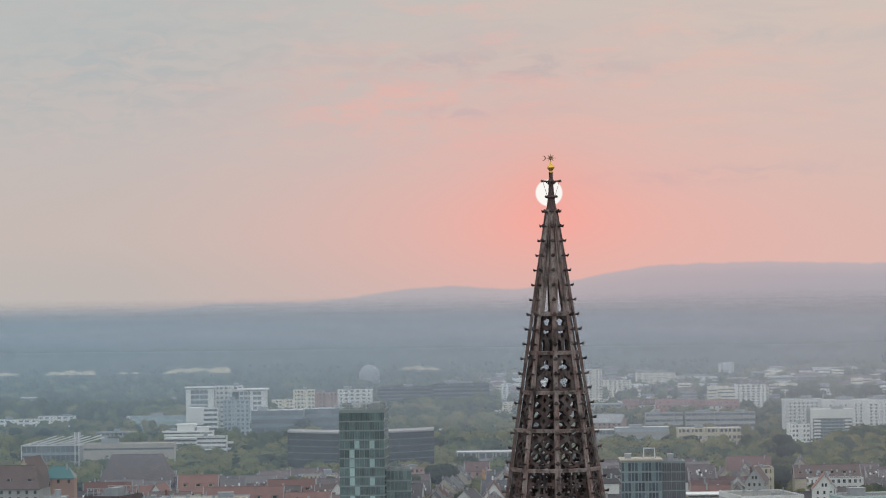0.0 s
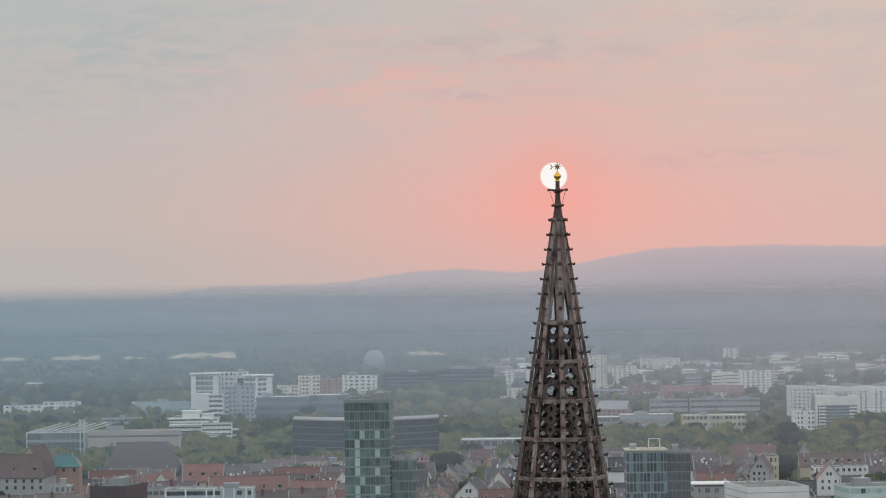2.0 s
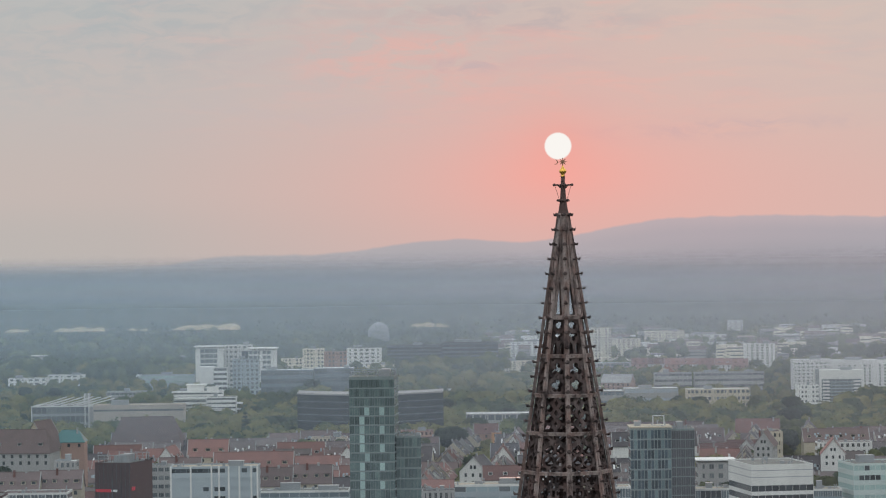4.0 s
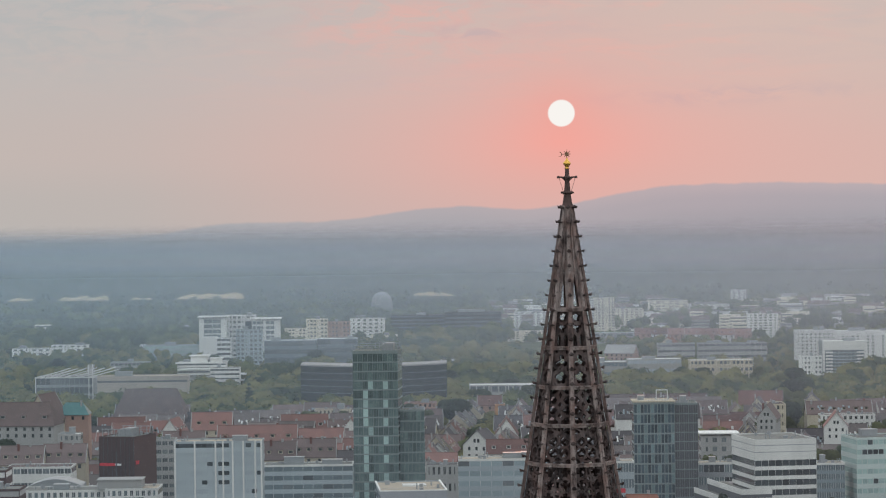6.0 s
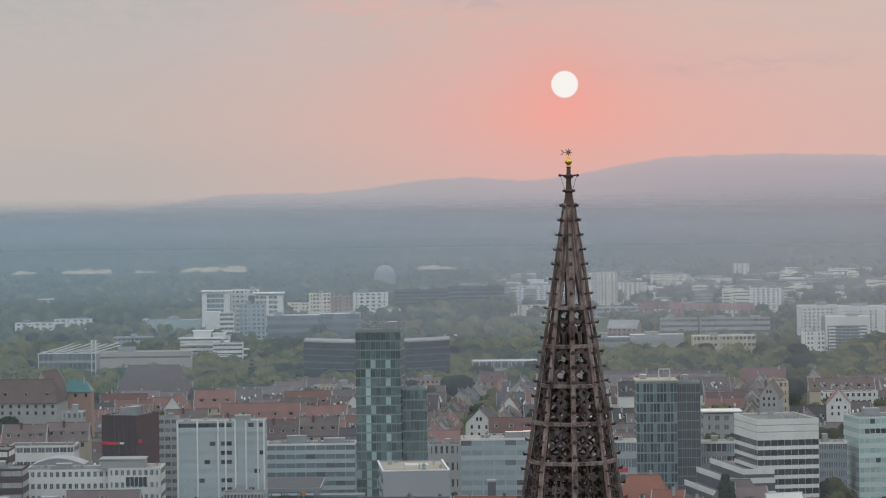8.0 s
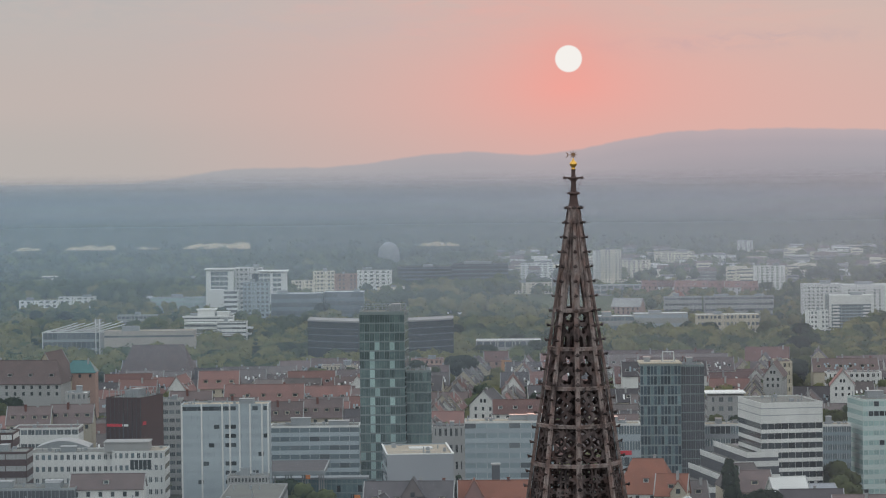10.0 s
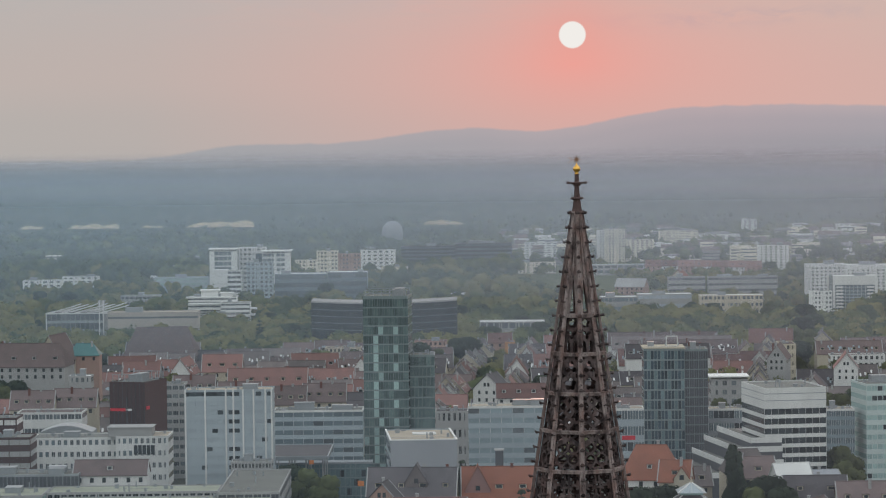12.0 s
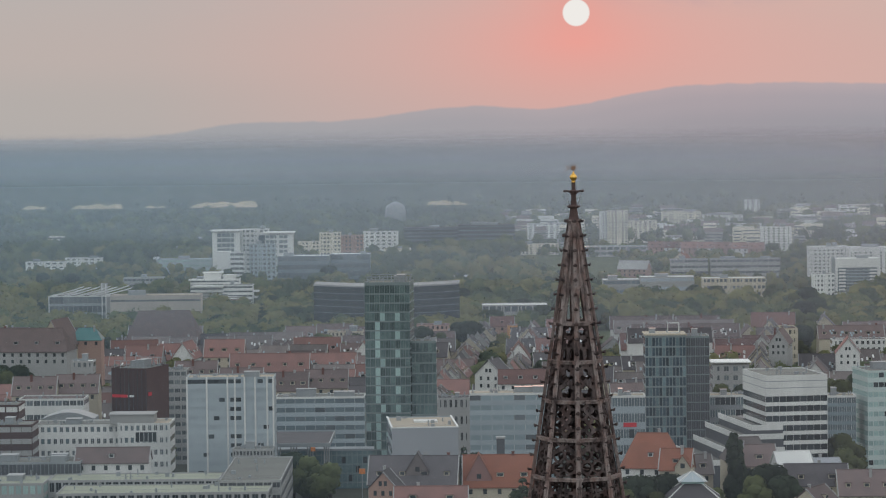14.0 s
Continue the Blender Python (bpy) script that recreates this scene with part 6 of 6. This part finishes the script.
def far_quarter():
    """Pale small blocks scattered through the far trees, too small to tell apart."""
    rng = random.Random(5)
    tones = (BRIGHT, PALECREAM, CONCRETE, TILE_BROWN, GREYGLASS)
    verts, faces, index = [], [], []
    n = 0
    while n < 150:
        y = rng.uniform(2750, 3600)
        half = 0.15 * (y + 341)
        x = rng.uniform(30, half - 12) if rng.random() < 0.9 or y > 2800 else rng.uniform(-half - 12, 30)
        w, d, h = rng.uniform(10, 26), rng.uniform(9, 13), rng.uniform(8, 17)
        if not free(x, y, 12):
            continue
        n += 1
        z = terrain(x, y)
        tone = rng.choice((0, 1, 1, 2, 2))
        solids = [(box(x - w / 2, x + w / 2, y, y + d, z - 1, z + h), tone)]
        for k in range(int(h / 3.2)):
            solids.append((box(x - w / 2 + 0.6, x + w / 2 - 0.6, y - 0.1, y + 0.2, z + 1.2 + 3.2 * k, z + 2.5 + 3.2 * k), 4))
        if rng.random() < 0.22:
            solids.append((([(x - w / 2 - 0.4, y - 0.4, z + h), (x + w / 2 + 0.4, y - 0.4, z + h), (x + w / 2 + 0.4, y + d + 0.4, z + h), (x - w / 2 - 0.4, y + d + 0.4, z + h), (x - w / 2, y + d / 2, z + h + 4), (x + w / 2, y + d / 2, z + h + 4)], [(0, 1, 5, 4), (2, 3, 4, 5), (0, 4, 3), (1, 2, 5)]), 3))
        for (v, f), slot in solids:
            m = len(verts)
            verts += v
            faces += [tuple(i + m for i in q) for q in f]
            index += [slot] * len(f)
        TAKEN.append((x - w / 2, x + w / 2, y, y + d))
    me = mesh_of("far_quarter", verts, faces, tones[0])
    for t in tones[1:]:
        me.materials.append(t)
    me.polygons.foreach_set("material_index", index)
    tagged(new("far_quarter", me), "small pale houses and blocks among the far trees", "houses", kind="stuff")


far_quarter()


def boiler_stack():
    x, y, w, z0, h = -2.2, 690.2, 2.7, -16.0, 28.1
    t = thing("boiler_stack", "dark square chimney stack behind orange roofs", "chimney", x, y, z0)
    part("shaft", mesh_of("shaft", *box(-w / 2, w / 2, 0, 3.5, -1, h - 0.5), LOUVRE), t)
    part("cap", mesh_of("cap", *box(-w / 2 - 0.25, w / 2 + 0.25, -0.25, 3.75, h - 0.5, h), CONCRETE), t, "pale concrete cap")
    claim(x, y, w, 4, 1)


boiler_stack()


# plain orange boards, their colour standing in for small orange lights
def advert_board(x, y, z, w, h):
    base = terrain(x, y)
    t = thing("advert_board", "small orange board on a post, in place of an orange light", "sign", x, y, base)
    part("post", mesh_of("post", *box(-0.15, 0.15, 0, 0.3, -0.5, z - base - h), STEEL), t)
    part("board", mesh_of("board", *box(-w / 2, w / 2, -0.1, 0.4, z - base - h, z - base), ORANGE_GLOW), t, "orange board")


advert_board(-48.0, 664.5, 4.9, 2.0, 1.7)
advert_board(-67.7, 734.4, 4.4, 1.6, 1.4)


# glass pyramid roof over a pavilion
def pavilion():
    x, y, z = 56.5, 612.0, 7.6
    base = terrain(x, y)
    p = thing("garden_pavilion", "pavilion with a grey glazed pyramid roof", "pavilion", x, y, base)
    h = z - base
    part("wall", mesh_of("wall", *box(-8, 8, -8, 8, -1, h - 6.5), CREAM), p)
    for k in range(4):
        a, b = math.pi / 2 * k + math.pi / 4, math.pi / 2 * (k + 1) + math.pi / 4
        v = [(13 * math.cos(a), 13 * math.sin(a), h - 7), (13 * math.cos(b), 13 * math.sin(b), h - 7), (3.4 * math.cos(b), 3.4 * math.sin(b), h - 1.6), (3.4 * math.cos(a), 3.4 * math.sin(a), h - 1.6)]
        part("roof_slope", mesh_of("roof_slope", v, [(0, 1, 2, 3)], SLATE), p)
        part("hip_rib", mesh_of("hip_rib", *bar(v[0], v[3], 0.18), WHITE), p)
    part("lantern", mesh_of("lantern", *frustum(5.0, h - 1.9, 5.0, h - 1.2, 4, math.pi / 4), PALEGLASS), p, "glazed lantern")
    part("lantern_roof", mesh_of("lantern_roof", *frustum(6.2, h - 1.2, 0.3, h + 1.6, 4, math.pi / 4), PALEBLUE), p, "pale glazed pyramid roof")
    for k in range(4):
        a = math.pi / 2 * k + math.pi / 4
        part("lantern_rib", mesh_of("lantern_rib", *bar((6.25 * math.cos(a), 6.25 * math.sin(a), h - 1.15), (0.3 * math.cos(a), 0.3 * math.sin(a), h + 1.65), 0.14), BRIGHT), p)
        for q in (-0.45, 0.0, 0.45):
            u = Vector((math.cos(a - math.pi / 4), math.sin(a - math.pi / 4), 0))
            side = Vector((-u.y, u.x, 0))
            part("glazing_bar", mesh_of("glazing_bar", *bar(tuple(u * 4.42 + side * q * 8 + Vector((0, 0, h - 1.12))), tuple(u * 0.25 + side * q * 0.4 + Vector((0, 0, h + 1.68))), 0.07), WHITE), p)
    part("finial", mesh_of("finial", *lathe([(0.35, h + 1.4), (0.5, h + 1.9), (0.2, h + 2.3), (0.08, h + 3.4)], 8), CREAM), p, "small pale finial")
    claim(x, y - 9, 18, 18, 1)


pavilion()


# barrel roof behind the white office
def barrel():
    x, y, w, z0, h = -159.7, 778.9, 19.4, -17.9, 28.8
    b = thing("barrel_hall", "hall with a grey curved metal roof", "hall", x, y, z0)
    n = 14
    out = [(-w / 2 + w * i / n, h + 2.4 * math.sin(math.pi * i / n)) for i in range(n + 1)]
    part("wall", mesh_of("wall", *box(-w / 2, w / 2, 0.2, 13.8, -1, h), STEEL), b)
    part("roof", mesh_of("roof", *prism(out, 0, 14), STEEL), b)
    claim(x, y, w, 14, 1)


barrel()


# ---------------------------------------------------------------- trees and woods
def leaf_cloud(rng, centres, count, size, squash=1.0, ragged=0.32):
    """Many small bent leaf clumps on the shells of several lobes."""
    c = np.array([p[:3] for p in centres])
    r = np.array([p[3] for p in centres])
    pick = rng.choice(len(c), count, p=r ** 2 / (r ** 2).sum())
    d = rng.normal(size=(count, 3))
    d /= np.linalg.norm(d, axis=1)[:, None]
    d[:, 2] = np.where(d[:, 2] < -0.45, -d[:, 2], d[:, 2])
    pos = c[pick] + d * (r[pick] * rng.uniform(0.76, 1.04, count))[:, None] * np.array([1, 1, squash])
    nrm = d + rng.normal(scale=ragged, size=(count, 3))
    nrm /= np.linalg.norm(nrm, axis=1)[:, None]
    t = np.cross(nrm, rng.normal(size=(count, 3)))
    t /= np.linalg.norm(t, axis=1)[:, None]
    b = np.cross(nrm, t)
    s = size * rng.uniform(0.6, 1.3, count)[:, None]
    quads = np.stack([pos - t * s, pos - b * s * 0.7 + nrm * s * 0.2, pos + t * s, pos + b * s * 0.8 - nrm * s * 0.2], 1)
    return quads.reshape(-1, 3), np.repeat(nrm * ragged + d * 0.6, 4, 0)


def lump_quads():
    """The corners of a cube whose faces are cut in four, drawn out to a unit ball: 24 quads."""
    out = []
    for axis in range(3):
        for sign in (-1, 1):
            for i in (-1, 0):
                for j in (-1, 0):
                    ring = [(i, j), (i + 1, j), (i + 1, j + 1), (i, j + 1)]
                    for a, b in ring if sign > 0 else ring[::-1]:
                        p = [0, 0, 0]
                        p[axis], p[(axis + 1) % 3], p[(axis + 2) % 3] = sign, a, b
                        out.append(p)
    out = np.array(out, dtype=float)
    return out / np.linalg.norm(out, axis=1)[:, None]


LUMP = lump_quads()


def leafy_core(rng, lobes, squash=1.0, fill=0.86):
    """Uneven inner masses of foliage, so that one does not look through a crown."""
    verts, facing = [], []
    for x, y, z, r in lobes:
        q = rng.uniform(0, 6.28, 3)
        bulge = 1 + 0.13 * np.sin(2.6 * LUMP[:, 0] + q[0]) + 0.11 * np.sin(3.1 * LUMP[:, 1] + q[1]) + 0.09 * np.sin(3.7 * LUMP[:, 2] + q[2])
        verts.append(np.array([x, y, z]) + LUMP * (r * fill * bulge)[:, None] * np.array([1, 1, squash]))
        facing.append(LUMP)
    return np.concatenate(verts), np.concatenate(facing)


def quad_mesh(name, verts, mat, normals):
    me = bpy.data.meshes.new(name)
    n = len(verts)
    me.vertices.add(n)
    me.vertices.foreach_set("co", np.ascontiguousarray(verts, dtype=np.float32).ravel())
    me.loops.add(n)
    me.loops.foreach_set("vertex_index", np.arange(n, dtype=np.int32))
    me.polygons.add(n // 4)
    me.polygons.foreach_set("loop_start", np.arange(0, n, 4, dtype=np.int32))
    me.update(calc_edges=True)
    me.validate()
    me.materials.append(mat)
    me.normals_split_custom_set_from_vertices(normals / np.linalg.norm(normals, axis=1)[:, None])
    return me


def tree(name, label, height, spread, mat, seed, form="round"):
    rng = np.random.default_rng(seed)
    t = thing(name, label, "tree", 0, 0, 0)
    limbs = [frustum(0.035 * height * 0.6, -0.5, 0.015 * height, height * 0.45, 7)]
    lobes = []
    if form == "round":
        for k in range(11):
            a = rng.uniform(0, 6.28)
            q = rng.uniform(0.15, 0.75)
            p = (spread * q * 0.75 * math.cos(a), spread * q * 0.75 * math.sin(a), height * rng.uniform(0.42, 0.84))
            lobes.append((*p, spread * rng.uniform(0.28, 0.46)))
            limbs.append(bar((0, 0, height * rng.uniform(0.2, 0.4)), p, 0.012 * height * 0.6))
        lobes.append((0, 0, height * 0.8, spread * 0.42))
        count, squash = 2600, 0.85
    elif form == "poplar":
        for k in range(12):
            z = height * (0.16 + 0.068 * k)
            lobes.append((rng.uniform(-0.2, 0.2) * spread, rng.uniform(-0.2, 0.2) * spread, z, spread * (0.75 - 0.045 * abs(k - 4))))
        limbs.append(frustum(0.02 * height, height * 0.4, 0.04, height * 0.9, 6))
        count, squash = 1900, 1.5
    else:
        for k in range(9):
            z = height * (0.12 + 0.095 * k)
            lobes.append((0, 0, z, spread * (1.0 - 0.098 * k)))
        limbs.append(frustum(0.02 * height, height * 0.4, 0.03, height * 0.95, 6))
        count, squash = 1300, 0.55
    part("trunk", mesh_of("trunk", *join(*limbs), BARK), t)
    leaves, facing = leaf_cloud(rng, lobes, count, height * 0.024 + 0.1, squash)
    core, core_facing = leafy_core(rng, lobes, squash, 0.80)
    part("crown", quad_mesh("crown", np.concatenate([leaves, core]), mat, np.concatenate([facing, core_facing])), t)
    return t


TREES = [tree("tree", "broad green leafy tree", 17, 7.0, LEAF, 1), tree("tree", "tall dark green leafy tree", 20, 7.5, LEAF_DARK, 2), tree("tree", "yellow-green leafy tree between roofs", 15, 6.5, LEAF_YELLOW, 3),
         tree("tree", "round green leafy tree", 13, 6.0, LEAF, 4), tree("conifer", "dark narrow conifer among old roofs", 21, 4.2, LEAF_DARK, 5, "cone"), tree("poplar", "tall dark columnar poplar", 30, 3.4, LEAF_DARK, 6, "poplar")]
PLACED = [False] * len(TREES)


def plant_tree(k, x, y, size=1.0, rz=0.0):
    m = pose(x, y, terrain(x, y) - 0.1, 0, 0, rz)
    if PLACED[k]:
        t = copy_thing(TREES[k], m)
    else:
        t, PLACED[k] = TREES[k], True
        t.matrix_basis = m
    t.scale = (size, size, size)
    t["group"] = "city trees"


for k, x, y, size in ((5, 73.1, 655.0, 1.08), (5, 75.0, 657.0, 1.0), (1, 81.0, 628.0, 1.27), (0, 76.7, 620.0, 1.3), (1, 84.8, 622.0, 1.1), (1, 39.9, 612.0, 1.18), (0, 44.8, 604.0, 1.1), (1, 49.2, 622.0, 1.15), (0, 35.1, 604.0, 1.15), (4, 3.7, 600.0, 1.18), (4, -14.9, 745.0, 1.05),
                      (0, -67.7, 700.0, 1.35), (1, -72.8, 706.0, 1.2), (0, -59.5, 690.0, 1.26), (1, -76.1, 712.0, 1.1), (0, -63.5, 694.0, 1.2), (1, -222.0, 1075.0, 1.36), (0, -213.5, 1070.0, 1.3), (0, -225.3, 1062.0, 1.5), (1, -230.0, 1070.0, 1.3),
                      (0, 119.2, 745.0, 1.47), (2, 117.0, 735.0, 1.05), (0, 139.2, 960.0, 1.6), (2, 132.1, 950.0, 1.6), (0, 144.6, 955.0, 1.6), (1, 158.6, 990.0, 1.4), (0, 178.6, 1380.0, 1.3), (0, 96.0, 985.0, 1.35), (1, 105.0, 983.0, 1.15), (2, 109.0, 988.0, 1.2), (0, 66.0, 640.0, 0.95), (1, 58.0, 645.0, 0.8),
                      (0, 117.0, 719.1, 1.3), (1, 118.2, 749.0, 1.2), (0, 41.1, 613.6, 0.9), (3, 46.9, 608.6, 1.0), (0, 37.3, 608.5, 0.95), (1, 4.9, 603.3, 1.0), (3, 1.4, 598.3, 0.9), (1, -10.6, 718.0, 1.1),
                      (0, -5.7, 728.1, 0.9), (0, -3.0, 1557.3, 1.1), (1, 2.8, 1537.3, 1.0), (3, 14.4, 1547.4, 1.1), (0, 24.7, 1542.5, 1.0), (1, 32.8, 1547.5, 1.1), (0, 38.4, 1537.6, 1.1), (0, 145.0, 1688.3, 1.0), (3, 159.9, 1688.4, 1.1), (0, 175.8, 1678.6, 1.1), (0, -90.4, 1336.8, 1.2), (2, -82.2, 1326.8, 1.1), (0, -75.1, 1341.9, 1.2), (1, -38.1, 1347.2, 1.2), (0, -28.7, 1342.3, 1.2), (2, -20.9, 1337.3, 1.1), (0, -95.5, 1346.7, 1.2), (4, -141.2, 1556.1, 1.2), (4, -139.0, 1549.2, 1.0), (4, -109.6, 1506.4, 1.1), (2, -162.2, 1216.3, 1.2), (2, -156.9, 1221.3, 1.1), (2, -150.2, 1211.4, 1.1), (0, 178.2, 1458.8, 1.4), (1, 187.8, 1498.9, 1.3), (0, 186.4, 1448.9, 1.3), (3, 191.5, 1558.8, 1.5), (1, 201.3, 1558.9, 1.2), (0, 195.7, 1638.8, 1.3), (1, 208.1, 1668.8, 1.2), (0, 158.3, 1258.9, 1.2), (1, 165.4, 1308.9, 1.25), (0, 169.6, 1358.8, 1.3), (3, 178.3, 1398.9, 1.4), (1, -11.7, 1357.4, 1.3), (1, -17.4, 1377.3, 1.2), (0, -226.0, 1095.9, 1.45), (0, -218.8, 1101.0, 1.4), (1, -232.6, 1095.9, 1.3), (3, -212.1, 1101.0, 1.4), (0, -183.6, 956.4, 1.2), (3, -121.8, 757.1, 0.9),
                      (0, -151.3, 766.8, 1.0), (1, 89.1, 903.7, 1.1), (0, 96.4, 908.7, 1.0), (2, 167.6, 1219.0, 1.2), (0, 175.9, 1229.0, 1.2), (0, 187.6, 1219.1, 1.1), (2, 196.1, 1229.2, 1.1), (0, 199.2, 1209.2, 1.2), (0, -136.1, 537.2, 0.8)):
    plant_tree(k, x, y, size, rz=37.0 * k + x)


def scatter_trees():
    rng = random.Random(21)
    n = 0
    for x0, lean in STREETS:
        y = 935.0
        while y < 1440:
            for side in (-5.5, 5.5):
                if rng.random() < 0.55:
                    plant_tree(rng.choice((0, 3, 1)), x0 + (y - 900) * lean + side, y + rng.uniform(-3, 3), rng.uniform(0.45, 0.7), rng.uniform(0, 360))
            y += 15
    while n < 120:
        y = rng.uniform(900, 2150) if n < 70 else rng.uniform(1395, 2100)
        half = 0.15 * (y + 341) + 15
        x = rng.uniform(-half - 12, half - 12)
        if free(x, y, 5):
            plant_tree(rng.choice((0, 0, 1, 2, 2, 3, 3, 0, 1)), x, y, rng.uniform(0.7, 1.15), rng.uniform(0, 360))
            n += 1


scatter_trees()

FIELDS = ((-628.2, 4049.7, 34, 26), (-539.3, 4050.4, 74, 34), (-456.8, 4051.1, 30, 18), (-359.7, 4051.9, 98, 44), (-44.4, 4054.4, 60, 30))


def build_fields():
    for x, y, w, d in FIELDS:
        v, f = [], []
        n = 14
        for j in range(5):
            for i in range(n + 1):
                s = 2 * i / n - 1
                xx = x + w / 2 * s
                near = 3992 + 6 * noise.noise((xx / 11, 3.0, x))
                deep = 1.6 * d * (1 - s ** 10) * (0.7 + 0.5 * noise.noise((xx / 14, 7.0, x))) + 2
                yy = near + deep * j / 4
                v.append((xx, yy, terrain(xx, yy) + 0.5))
        f = [(j * (n + 1) + i, j * (n + 1) + i + 1, (j + 1) * (n + 1) + i + 1, (j + 1) * (n + 1) + i) for j in range(4) for i in range(n)]
        tagged(new("field", mesh_of("field", v, f, FIELD)), "dry straw-coloured field among far woods", "field", "far fields", "structure")


build_fields()


def build_woods():
    rng = np.random.default_rng(8)
    chunks, slots = [], []
    made = 0
    while made < 7600:
        y = 1480 + (4040 - 1480) * rng.random() ** 1.5 if made % 10 else rng.uniform(880, 1480)
        half = 0.155 * (y + 341) + 25
        x = rng.uniform(-half - 12, half - 12)
        clump = noise.noise((x / 140, y / 260, 1.0))
        if clump < (-0.42 if x < 60 else -0.25) and y < 3300:
            continue
        if any(abs(x - fx) < w / 2 + 4 and 3860 < y < 4065 for fx, fy, w, d in FIELDS) and rng.random() < 0.93:
            continue
        if not free(x, y, 4) or (y > 1480 and not free(x, y + 5, 1)):
            continue
        made += 1
        h = rng.uniform(9, 16) if y < 1480 else rng.uniform(9, 19) if y < 3700 else rng.uniform(7, 12)
        if (x > 40 and 1950 < y < 2750) or (x < -140 and 1950 < y < 2420):      # low trees between the blocks
            h *= 0.62
        r = h * rng.uniform(0.40, 0.58)
        z = terrain(x, y)
        lobes = [(x + rng.uniform(-0.35, 0.35) * r, y + rng.uniform(-0.35, 0.35) * r, z + h * q, r * s) for q, s in ((0.42, 0.85), (0.60, 0.85), (0.76, 0.6), (0.5, 0.8))]
        count, size = (170, 0.85) if y < 2050 else (80, 1.15) if y < 3000 else (24, 1.8)
        leaves, facing = leaf_cloud(rng, lobes, count, size * (0.8 if h < 9 else 1.0), 0.9, 0.5)
        core, core_facing = leafy_core(rng, lobes if y < 2050 else lobes[1:3] if y < 3000 else lobes[1:2], 0.9, 0.80)
        leaves, facing = np.concatenate([leaves, core]), np.concatenate([facing, core_facing])
        out = leaves - np.array([x, y, z + 0.30 * h])
        out /= np.linalg.norm(out, axis=1)[:, None]
        chunks.append((leaves, facing * 0.9 + out))
        tone = noise.noise((x / 60, y / 120, 5.0)) + rng.normal(scale=0.38) - ((0.55 if x < 0 else 0.2) if y > 2500 else 0.0)
        slots += [1 if tone > (0.12 if y < 2400 else 0.55) else 2 if tone < -0.28 else 0] * (len(leaves) // 4)
    me = quad_mesh("woods", np.concatenate([c[0] for c in chunks]), FOREST, np.concatenate([c[1] for c in chunks]))
    me.materials.append(FOREST_OLIVE)
    me.materials.append(FOREST_DARK)
    me.polygons.foreach_set("material_index", slots)
    tagged(new("woods", me), "dense green and olive trees across the plain", "woods", kind="stuff")


build_woods()
